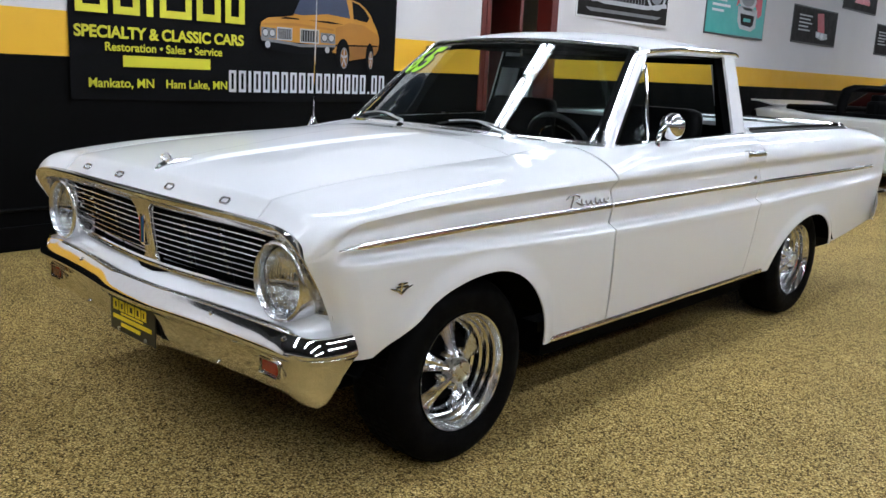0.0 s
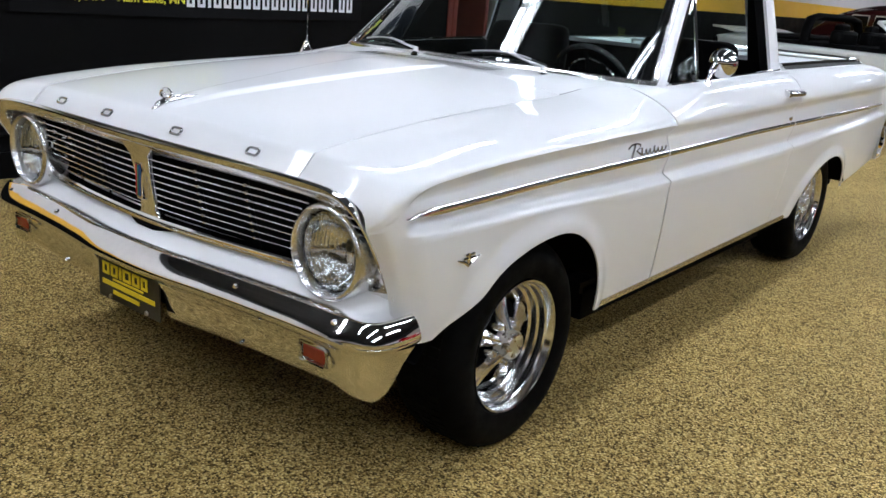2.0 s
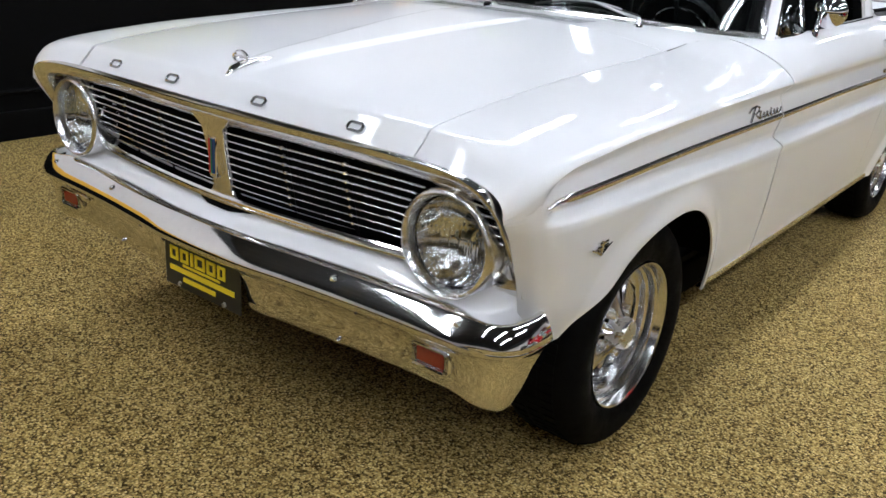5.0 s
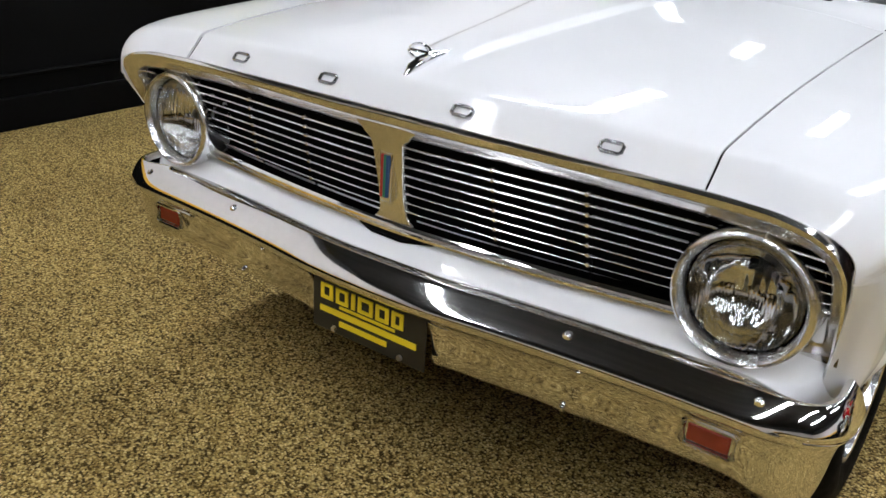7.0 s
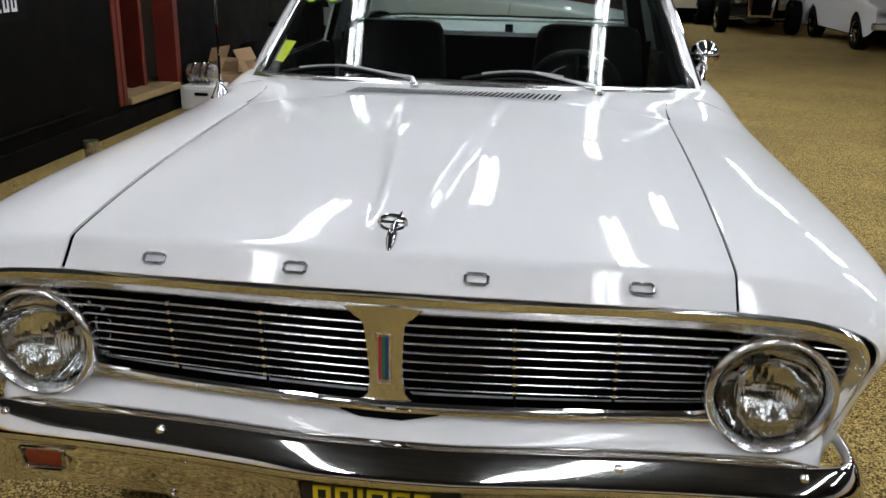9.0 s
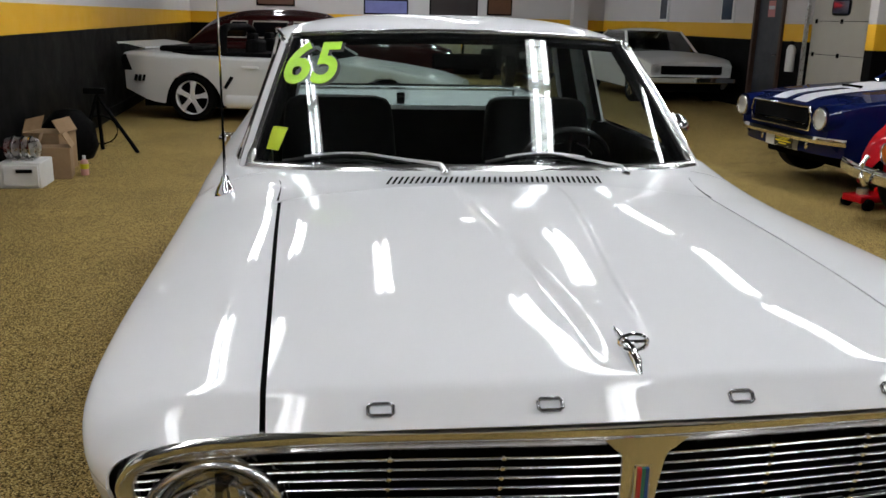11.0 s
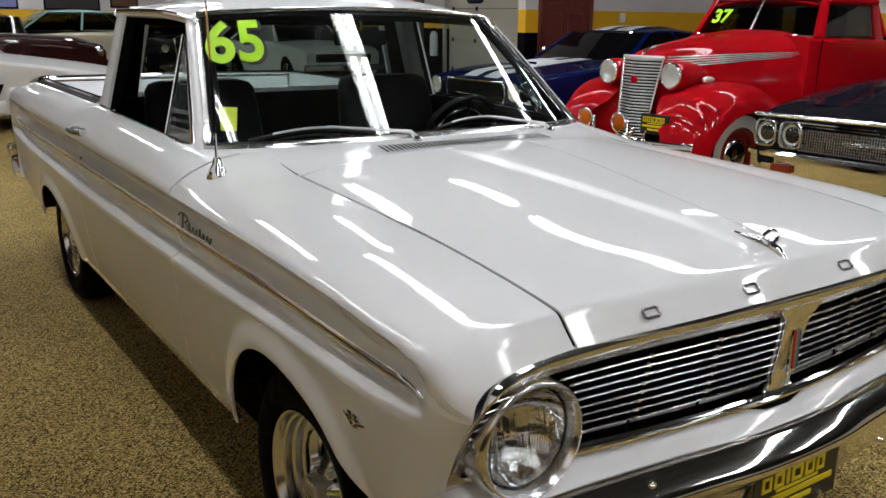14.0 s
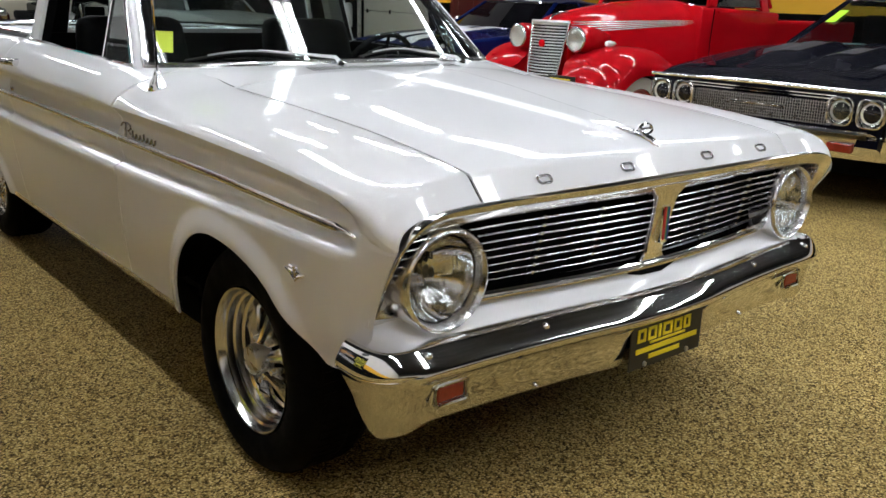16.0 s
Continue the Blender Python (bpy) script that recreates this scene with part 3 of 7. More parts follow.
qs = span(-1.08, -0.70, 40) + span(-0.68, 0.68, 45) + span(0.70, 1.08, 40)
part("grille_surround", Geo().grid([surround_row(q) for q in qs]), M_TRIM, grille, "bright grille surround", sharp=45)
low_prof = ((-0.03, 0.010), (0.002, 0.010), (0.006, 0.006), (0.002, 0.001), (0.010, -0.004), (0.010, -0.009), (-0.02, -0.014))
part("grille_lower_moulding", moulding([(x, face_y(x, 0.606), 0.606 + 0.004 * (abs(x) / 0.6) ** 2) for x in span(-0.615, 0.615, 33)], low_prof), M_CHROME_OLD, grille)
for s in (1, -1):
    # pointed lower corner under the headlamp
    rows = []
    for x, z0, z1 in ((0.760, 0.588, 0.596), (0.785, 0.584, 0.602), (0.81, 0.581, 0.608), (0.835, 0.579, 0.616), (0.848, 0.578, 0.628)):
        zm = (z0 + z1) / 2
        rows.append([(s * x, face_y(x, zm) + 0.03, z1), (s * x, face_y(x, zm) + 0.002, z1 - 0.002), (s * x, face_y(x, zm) - 0.008, zm), (s * x, face_y(x, zm) - 0.002, z0 + 0.002), (s * x, face_y(x, zm) + 0.03, z0)])
    fill = []
    for z in (0.690, 0.665, 0.64, 0.62, 0.605, 0.592, 0.582):
        x0 = 0.699 + math.sqrt(max(0.0, 0.114 ** 2 - (z - 0.678) ** 2))
        fill.append([(s * x, face_y(x, z) + 0.012 - 0.006 * math.sin(math.pi * t), z) for t, x in [(t, x0 + (0.842 - x0) * t) for t in (0, 0.35, 0.7, 1)]])
    part("bezel_apron", Geo().grid(fill), M_TRIM, grille)
    part("grille_corner_moulding", Geo().grid(rows), M_TRIM, grille)
    # nine thin bars a side, and two upright ties
    for k in range(8):
        z = 0.784 - k * 0.0198
        dx = math.sqrt(max(0.0, 0.120 ** 2 - (z - 0.678) ** 2))
        x0 = 0.026
        x1 = 0.699 - dx
        g = moulding([(s * x, face_y(x, z) + 0.008, z) for x in span(x0, x1, 14)], ((-0.004, 0.0008), (0.0, 0.0020), (0.0022, 0.0012), (0.003, 0.0), (0.0018, -0.0016), (0.0, -0.0021), (-0.004, -0.0012)))
        part("grille_bar", g, M_BAR, grille)
        if k < 6:
            g = moulding([(s * x, face_y(x, z) + 0.008, z) for x in span(0.699 + dx * 0.98, 0.838, 5)], ((-0.004, 0.0008), (0.0, 0.0020), (0.0022, 0.0012), (0.003, 0.0), (0.0018, -0.0016), (0.0, -0.0021), (-0.004, -0.0012)))
            if 0.699 + dx < 0.835:
                part("grille_bar", g, M_BAR, grille)
    for x in (0.235, 0.42):
        part("grille_tie", Geo().tube([(s * (x + 0.03 * (0.79 - z)), face_y(x, z) + 0.020, z) for z in span(0.795, 0.612, 8)], 0.003, n=6), M_BLACK, grille)
        for k in range(8):
            z = 0.784 - k * 0.0198
            part("tie_bead", Geo().lathe([(0.0042, 0.006), (0.0050, 0.0), (0.0040, -0.0028), (0.0, -0.0045)], (s * (x + 0.03 * (0.79 - z)), face_y(x, z) + 0.008, z), "y", 10), M_BAR, grille)
# centre post, wide at the top, with a tricolour badge
rows = []
for z, w in ((0.823, 0.086), (0.814, 0.074), (0.806, 0.064), (0.798, 0.057), (0.793, 0.048), (0.786, 0.0425), (0.775, 0.0395), (0.75, 0.037), (0.71, 0.034), (0.67, 0.0325), (0.645, 0.034), (0.630, 0.038), (0.620, 0.046), (0.613, 0.058)):
    y = face_y(0, z) + 0.004
    rows.append([(-w, y + 0.022, z), (-w, y + 0.004, z), (-w * 0.93, y, z), (-w * 0.5, y - 0.002, z), (0, y - 0.003, z), (w * 0.5, y - 0.002, z), (w * 0.93, y, z), (w, y + 0.004, z), (w, y + 0.022, z)])
post = part("grille_post", Geo().grid(rows), M_TRIM, grille, "bright centre post")
part("badge_frame", Geo().prism([(-0.0125, 0.664), (0.0125, 0.664), (0.0165, 0.768), (-0.0165, 0.768)], "y", 0.132, 0.160), M_CHROME, post, bevel=0.003)
for x, c in ((-0.0066, (0.40, 0.03, 0.03)), (0.0, (0.03, 0.14, 0.09)), (0.0066, (0.02, 0.06, 0.16))):
    part("badge_stripe", Geo().box((x, 0.1305, 0.718), (0.0062, 0.004, 0.086)), mat("badge_enamel", c, 0.2, coat=0.5), post)

# ---- headlamps ----
for s in (1, -1):
    c = (s * 0.699, 0.176, 0.678)
    lamp = part("headlamp", Geo().lathe([(0.116, 0.07), (0.1175, 0.012), (0.1165, -0.004), (0.113, -0.012), (0.107, -0.014), (0.102, -0.009), (0.0985, 0.004), (0.0965, 0.03)], c, "y", 64), M_BEZEL, truck, "round sealed-beam headlamp in a deep bright bezel", sharp=60)
    part("headlamp_gasket", Geo().lathe([(0.0985, 0.020), (0.0935, 0.018)], c, "y", 48), M_BLACK, lamp)
    part("headlamp_reflector", Geo().lathe([(0.0955, 0.018), (0.090, 0.030), (0.078, 0.048), (0.060, 0.066), (0.040, 0.079), (0.020, 0.086), (0.0, 0.088)], c, "y", 40), M_REFL, lamp, "silvered reflector")
    part("filament_shield", Geo().lathe([(0.0, 0.046), (0.008, 0.047), (0.011, 0.052), (0.011, 0.075)], (c[0], c[1], c[2] + 0.004), "y", 20), M_DULL, lamp)
    # domed glass, smooth outside; inside it is pressed into blocks of upright flutes
    R, us_lens, rows = 0.0955, span(-1, 1, 181), []
    for kz in range(81):
        dz = R * math.sin(math.pi * (kz - 40) / 80)
        hw = math.sqrt(max(1e-8, R * R - dz * dz))
        band = 0 if dz > 0.058 else 1 if dz > 0.020 else 2 if dz > -0.042 else 3
        mid = (0.075, 0.039, -0.011, -0.068)[band]
        pitch, deep = ((0.020, 0.0007), (0.0120, 0.0011), (0.0058, 0.0010), (0.0150, 0.0012))[band]
        front, back = [], []
        for u in us_lens:
            x = hw * u
            dome = 0.012 - 0.0235 * (1 - min(1.0, (x * x + dz * dz) / (R * R)))
            k = math.floor(x / 0.024 + 0.5)
            wedge = ((k * 7 + band * 5) % 5 - 2) * 0.035 * (dz - mid) + ((k * 3 + band * 11) % 5 - 2) * 0.035 * (x - 0.024 * k)
            inner = max(0.0, 1 - (x * x + dz * dz) / (R * R)) ** 0.5
            front.append((c[0] + x, c[1] + dome, c[2] + dz))
            back.append((c[0] + x, c[1] + dome + inner * (0.0035 + wedge + deep * abs(math.sin(math.pi * x / pitch))), c[2] + dz))
        rows.append(front + back[-2:0:-1])
    part("headlamp_lens", Geo().grid(rows, closed=True), M_LENS, lamp, "fluted clear glass", sharp=70)

# ---- front bumper ----
b_y = curve((0, 0.056), (0.12, 0.059), (0.3, 0.079), (0.44, 0.093), (0.6, 0.104), (0.77, 0.112), (0.83, 0.125))
path = [(x, b_y(x)) for x in span(0, 0.815, 26)] + [(0.815 + 0.088 * math.sin(a), 0.215 - 0.088 * math.cos(a)) for a in [math.pi / 2 * k / 24 for k in range(1, 25)]] + [(0.904, 0.245), (0.904, 0.275), (0.902, 0.295)]
path = [(-x, y) for x, y in path[:0:-1]] + path


def evenly(pts, n, rounds):
    """The same line in n even steps, its kinks rounded off."""
    d = [0.0]
    for a, b in zip(pts, pts[1:]):
        d.append(d[-1] + math.dist(a, b))
    out, j = [], 0
    for k in range(n):
        q = d[-1] * k / (n - 1)
        while j < len(d) - 2 and d[j + 1] < q:
            j += 1
        t = (q - d[j]) / (d[j + 1] - d[j])
        out.append(tuple(a + (b - a) * t for a, b in zip(pts[j], pts[j + 1])))
    for _ in range(rounds):
        out = [out[0]] + [tuple((a + 2 * b + c) / 4 for a, b, c in zip(out[i - 1], out[i], out[i + 1])) for i in range(1, n - 1)] + [out[-1]]
    return out


path = evenly(path, 221, 12)
sec = [(-0.080, 0.538), (-0.076, 0.548), (-0.070, 0.552), (-0.060, 0.5525), (-0.050, 0.5490), (-0.038, 0.5415), (-0.025, 0.5310), (-0.0125, 0.5180), (-0.0040, 0.5060), (-0.0005, 0.4970), (-0.006, 0.489), (-0.018, 0.481), (-0.030, 0.465), (-0.040, 0.437), (-0.047, 0.400), (-0.053, 0.375), (-0.064, 0.358), (-0.085, 0.350)]


sec = sec[:3] + evenly(sec[3:12], 22, 2) + evenly(sec[11:], 14, 2)[1:]
LIP = 24


def bumper_row(i, lo, hi, inset=0.0):
    a, b = Vector(path[max(0, i - 1)]), Vector(path[min(len(path) - 1, i + 1)])
    d = (b - a).normalized()
    n = Vector((d.y, -d.x))
    k = smooth(0.72, 0.85, abs(path[i][0]))
    out = []
    for o, z in sec[lo:hi]:
        zz = z - 0.006 * k * (z > 0.5 or z < 0.42)
        oo = o * (1 - (0.48 if z > 0.5 else 0.35) * k) - inset
        yy = path[i][1] + n.y * oo
        # the wrapped end is cut back towards the floor
        yy -= max(0.0, yy - 0.19) * 0.75 * (1 - smooth(0.34, 0.50, z)) * (abs(path[i][0]) > 0.85)
        out.append((path[i][0] + n.x * oo, yy, zz))
    return out


idx = range(len(path))
g = Geo().grid([bumper_row(i, 0, LIP + 1) for i in idx])
g.grid([bumper_row(i, LIP, len(sec)) for i in idx if path[i][0] <= -0.16])
g.grid([bumper_row(i, LIP, len(sec)) for i in idx if path[i][0] >= 0.16])
bumper = part("front_bumper", g, M_CHROME_OLD, truck, "heavy chrome bumper, slightly pitted", sharp=50, solid=0.004, offset=0)
for s in (1, -1):
    # black sheet set 5 mm behind the wrapped end's face
    part("bumper_lining", Geo().grid([bumper_row(i, 8, len(sec) - 3, 0.005) for i in idx if s * path[i][0] > 0.86]), M_BLACK, bumper, "black sheet inside the bumper end")
    for x, z, r in ((0.437, 0.531, 0.011), (0.769, 0.531, 0.011), (0.434, 0.374, 0.007)):
        o = 0.030 if z > 0.5 else 0.051
        y = b_y(x) + o
        g = Geo().lathe([(r, 0.004), (r * 0.95, -0.004), (r * 0.6, -0.008), (0, -0.009)], (s * x, y, z), "y", 16)
        part("bumper_bolt", g, M_CHROME, bumper)
    # amber marker lamp in the face
    yy = b_y(0.704) + 0.040
    mk = part("marker_lamp", Geo().prism([(s * 0.704 - 0.052, 0.408), (s * 0.704 + 0.052, 0.408), (s * 0.704 + 0.052, 0.462), (s * 0.704 - 0.052, 0.462)], "y", yy - 0.006, yy + 0.02), M_CHROME, bumper, "chrome-framed amber lamp", bevel=0.006)
    part("marker_lens", Geo().box((s * 0.704, yy - 0.004, 0.435), (0.074, 0.014, 0.036)), M_AMBER, mk, bevel=0.004)
    g = Geo().tube([(s * 0.704 + a * 0.044, yy - 0.009, 0.435 + b * 0.025) for a, b in ((-1, -0.8), (-0.9, -1), (0.9, -1), (1, -0.8), (1, 0.8), (0.9, 1), (-0.9, 1), (-1, 0.8))], 0.006, n=8, close=True)
    part("marker_frame", g, M_TRIM, mk)
# stone pan between bumper and grille
pan = []
for x in span(-0.866, 0.866, 61):
    e = smooth(0.79, 0.886, abs(x))
    yb = b_y(min(0.83, abs(x))) + 0.058 + 0.17 * e
    yg = max(face_y(min(abs(x), 0.85), 0.60) + 0.012, yb + 0.03)
    pan.append([(x, yb, 0.50), (x, yb + 0.003, 0.548), (x, yb + 0.010, 0.558), (x, yg - 0.010, 0.586), (x, yg + 0.02, 0.592), (x, yg + 0.06, 0.60)])
part("stone_pan", Geo().grid(pan), M_WHITE, truck, sharp=60)
part("latch_shadow", Geo().tube([(-0.09, 0.166, 0.590), (-0.05, 0.160, 0.588), (0.03, 0.158, 0.587), (0.10, 0.168, 0.590)], [0.004, 0.010, 0.010, 0.003], n=8), M_BLACK, truck)

# dealer plate under the bumper: yellow and black, brand lettering as plain bars
M_PLATE = mat("black_plate", (0.01, 0.01, 0.01), 0.35, spots=0.2, size=30)
M_PYEL = mat("plate_yellow", (0.80, 0.62, 0.02), 0.4, spots=0.1, size=30)


def dealer_plate(parent, at, w=0.305, h=0.15, rz=0.0):
    """A plate facing -y in its own frame."""
    p = link("dealer_plate", Geo().box((0, 0, 0), (w, 0.004, h)), M_PLATE, parent, "black and yellow dealer plate", bevel=0.002)
    p.matrix_basis = pose(*at, 0, 0, rz)
    kx, kz = w / 0.305, h / 0.15
    for x0, bw in ((-0.128, 0.034), (-0.085, 0.034), (-0.042, 0.010), (-0.024, 0.040), (0.024, 0.034), (0.066, 0.030)):
        xc, zc, st = (x0 + bw / 2) * kx, 0.033 * kz, 0.009
        if bw < 0.02:
            g = Geo().box((xc, -0.003, zc), (bw * kx, 0.003, 0.042 * kz))
        else:
            g = Geo()
            for q in (-1, 1):
                g.box((xc + q * (bw * kx - st * kx) / 2, -0.003, zc), (st * kx, 0.003, 0.042 * kz)).box((xc, -0.003, zc + q * 0.0165 * kz), (bw * kx - 2 * st * kx, 0.003, st * kz))
        part("plate_bar", g, M_PYEL, p)
    part("plate_bar", Geo().box((0, -0.003, -0.016 * h / 0.15), (0.26 * w / 0.305, 0.003, 0.016 * h / 0.15)), M_PYEL, p)
    part("plate_bar", Geo().box((0.0, -0.003, 0.003 * h / 0.15), (0.15 * w / 0.305, 0.003, 0.007 * h / 0.15)), M_PYEL, p)
    part("plate_bar", Geo().box((-0.01, -0.003, -0.042 * h / 0.15), (0.13 * w / 0.305, 0.003, 0.014 * h / 0.15)), M_PYEL, p)
    for x in (-0.09, 0.09):
        part("plate_screw", Geo().lathe([(0.007, 0), (0.006, -0.005), (0, -0.006)], (x * w / 0.305, -0.002, -0.062 * h / 0.15), "y", 12), M_ALU, p)
    return p


dealer_plate(truck, (0.0, 0.092, 0.417), 0.305, 0.128)
# ---- cab ----
def ws(u, v):
    """The windscreen's curved surface: u across, v up."""
    q = 0.35 * u * u + 0.65 * abs(u) ** 5
    return ((u * (0.74 * (1 - v) + 0.605 * v)), (1.50 + 0.18 * q) * (1 - v) + (2.035 + 0.07 * q) * v,
            (1.022 - 0.014 * u * u) * (1 - v) + (1.427 - 0.024 * u * u) * v + 0.03 * v * (1 - v))


def pane(name, fn, nu, nv, parent, label):
    ob = part(name, Geo().grid([[fn(u, v) for u in span(-1, 1, nu)] for v in span(0, 1, nv)]), M_GLASS, parent, label, sharp=40, solid=0.004, offset=0)
    ob.visible_shadow = False
    return ob


windscreen = pane("windscreen", lambda u, v: ws(u * 0.99, 0.02 + 0.96 * v), 49, 9, truck, "curved clear windscreen with a painted year")
edge = [ws(u, 0.0) for u in span(-1, 1, 31)] + [ws(1, v) for v in span(0.06, 0.94, 12)] + [ws(u, 1.0) for u in span(1, -1, 27)] + [ws(-1, v) for v in span(0.94, 0.06, 12)]
part("windscreen_moulding", Geo().tube([(p[0], p[1] - 0.006, p[2] + 0.004) for p in edge], [0.017 if p[2] < 1.06 else 0.0105 for p in edge], n=8, close=True, flat=0.8), M_STEEL, truck, "bright windscreen surround")
M_SEAL = mat("rubber_seal", (0.01, 0.01, 0.01), 0.7)
ring_in = [((p[0] * 0.982), p[1] + 0.006 if p[2] < 1.2 else p[1], p[2] + (0.014 if p[2] < 1.1 else -0.008 if p[2] > 1.385 else 0)) for p in edge]
part("windscreen_seal", Geo().tube(ring_in, 0.006, n=6, close=True), M_SEAL, truck)

for s in (1, -1):
    part("pillar_lining", Geo().tube([tuple(Vector(ws(s * 0.955, v)) + Vector((0, 0.026, -0.004))) for v in span(0.03, 0.95, 10)], 0.022, n=8), M_VINYL, truck, "black windscreen pillar lining")
part("header_lining", Geo().tube([tuple(Vector(ws(u, 0.955)) + Vector((0, 0.022, -0.004))) for u in span(-0.93, 0.93, 17)], 0.020, n=8), M_VINYL, truck, "black windscreen header lining")
r_x = curve((2.0, 0.610), (2.15, 0.637), (2.4, 0.662), (2.85, 0.678), (2.93, 0.66))
r_z = curve((2.0, 1.374), (2.06, 1.386), (2.15, 1.401), (2.4, 1.418), (2.85, 1.420), (2.93, 1.402))


def roof_point(u, t):
    y = (2.035 + 0.07 * u * u) * (1 - t) + (2.92 - 0.03 * u * u) * t
    cr = 0.034 * (1 - (2 * t - 0.9) ** 2) + 0.036
    a = abs(u)
    return (u * r_x(y), y, r_z(y) + cr * (1 - a ** 3.2) - 0.006 * (a > 0.999) + (0.008 if t < 0.001 else 0.0))


part("roof", Geo().grid([[roof_point(u, t) for u in span(-1, 1, 33)] for t in span(0, 1, 16)]), M_WHITE, truck, sharp=60, solid=0.012, offset=-1)
part("headliner", Geo().grid([[(u * 0.60, y, 1.388) for u in (-1, 0, 1)] for y in (2.08, 2.5, 2.86)]), M_VINYL, truck)


for s in (1, -1):
    # windscreen pillar
    rows = []
    for v in span(0, 1, 14):
        p = ws(1, v)
        rows.append([(s * (p[0] + 0.004), p[1] - 0.006, p[2]), (s * (p[0] + 0.028), p[1] - 0.002, p[2] - 0.002), (s * (p[0] + 0.034), p[1] + 0.014, p[2] - 0.004),
                     (s * (p[0] + 0.030), p[1] + 0.030, p[2] - 0.006), (s * (p[0] - 0.02), p[1] + 0.034, p[2] - 0.004)])
    part("windscreen_pillar", Geo().grid(rows), M_WHITE, truck, sharp=50, solid=0.004, offset=0)
    # drip rail and roof side
    rail = [(s * (r_x(y) + 0.006), y, r_z(y) - 0.004) for y in span(2.06, 2.90, 18)]
    part("drip_rail", Geo().tube(rail, 0.009, n=8), M_CHROME, truck)
    part("window_header", Geo().grid([[(s * (r_x(y) + 0.004), y, r_z(y)), (s * (r_x(y) + 0.006), y, r_z(y) - 0.02), (s * (r_x(y) - 0.02), y, r_z(y) - 0.026)] for y in span(2.10, 2.88, 12)]), M_WHITE, truck, solid=0.004, offset=0)
    # rear pillar of the cab
    g = Geo()
    zs = span(0, 1, 6)
    def pil(y0, y1, t):
        return (s * (0.782 * (1 - t) + 0.682 * t), y0 * (1 - t) + y1 * t, 1.036 * (1 - t) + 1.406 * t)
    rows = [[pil(2.735, 2.745, t), pil(2.80, 2.81, t), pil(2.850, 2.845, t), (pil(2.885, 2.87, t)[0] * 0.985, pil(2.885, 2.875, t)[1], pil(2.87, 2.86, t)[2]), (pil(2.89, 2.88, t)[0] * 0.80, 2.905 - 0.01 * t, pil(2.9, 2.88, t)[2])] for t in zs]
    part("cab_pillar", Geo().grid(rows), M_WHITE, truck, sharp=60, solid=0.02, offset=-1)
    rowk = [[(s * (abs(pil(2.735, 2.745, t)[0]) - 0.012), pil(2.732, 2.742, t)[1], pil(0, 0, t)[2]), (s * (abs(pil(2.735, 2.745, t)[0]) - 0.045), 2.725, pil(0, 0, t)[2])] for t in zs]
    part("pillar_trim", Geo().grid(rowk), M_VINYL, truck)
    # quarter vent window with a chrome divider
    def vent(u, t):
        front = Vector(ws(1, 0.03 + 0.79 * t)) + Vector((0.034, 0.026, 0))
        back = Vector((0.785 * (1 - t) + 0.666 * t, 1.948 * (1 - t) + 2.064 * t, 1.012 * (1 - t) + 1.338 * t))
        p = front.lerp(back, (u + 1) / 2)
        return (s * p.x, p.y, p.z)
    vw = part("vent_window", Geo().grid([[vent(u, t) for u in (-1, 0, 1)] for t in span(0, 1, 4)]), M_GLASS, truck, "small pivoting vent window in a chrome frame", solid=0.004, offset=0)
    vw.visible_shadow = False
    part("vent_frame", Geo().tube([vent(1, t) for t in span(0, 1, 6)], 0.008, n=8), M_CHROME, vw)
    part("vent_frame", Geo().tube([vent(-1, t) for t in span(0, 1, 6)], 0.007, n=8), M_CHROME, vw)
    part("vent_latch", Geo().tube([(vent(0.7, 0.12)[0] - s * 0.01, vent(0.7, 0.12)[1], vent(0.7, 0.12)[2]), (vent(0.9, 0.2)[0] - s * 0.015, vent(0.9, 0.2)[1], vent(0.9, 0.2)[2])], 0.005, n=6), M_CHROME, vw)

# back of the cab with its window
g = Geo()
for lo, hi, x0, x1 in ((0.60, 1.085, -0.70, 0.70), (1.365, 1.435, -0.62, 0.62)):
    g.box(((x0 + x1) / 2, 2.885, (lo + hi) / 2), (x1 - x0, 0.03, hi - lo))
for s in (1, -1):
    g.prism([(s * 0.70, 1.085), (s * 0.63, 1.085), (s * 0.575, 1.365), (s * 0.64, 1.365)], "y", 2.87, 2.90)
part("cab_back", g, M_WHITE, truck, bevel=0.004)
rear_glass = pane("rear_window", lambda u, v: (u * (0.635 * (1 - v) + 0.58 * v), 2.884, 1.08 + 0.29 * v), 3, 3, truck, "flat clear rear window")

# ---- cab interior ----
part("cab_floor", Geo().box((0, 2.1, 0.33), (1.46, 1.5, 0.04)), M_VINYL, truck)
part("firewall", Geo().box((0, 1.40, 0.66), (1.30, 0.03, 0.62)), M_BLACK, truck)
part("rear_lining", Geo().box((0, 2.855, 0.72), (1.44, 0.02, 0.70)), M_VINYL, truck)
part("rear_lining", Geo().box((0, 2.862, 1.385), (1.22, 0.012, 0.045)), M_VINYL, truck)
for s in (1, -1):
    part("rear_lining", Geo().prism([(s * 0.70, 1.07), (s * 0.625, 1.07), (s * 0.572, 1.37), (s * 0.62, 1.40)], "y", 2.855, 2.868), M_VINYL, truck)
dash = Geo().grid([[(x, y, z) for x in span(-hw_dash, hw_dash, 9)] for y, z, hw_dash in ((1.52, 0.998, 0.55), (1.62, 1.004, 0.64), (1.72, 1.002, 0.72), (1.76, 0.985, 0.74), (1.765, 0.92, 0.74), (1.74, 0.84, 0.74), (1.68, 0.82, 0.74))])
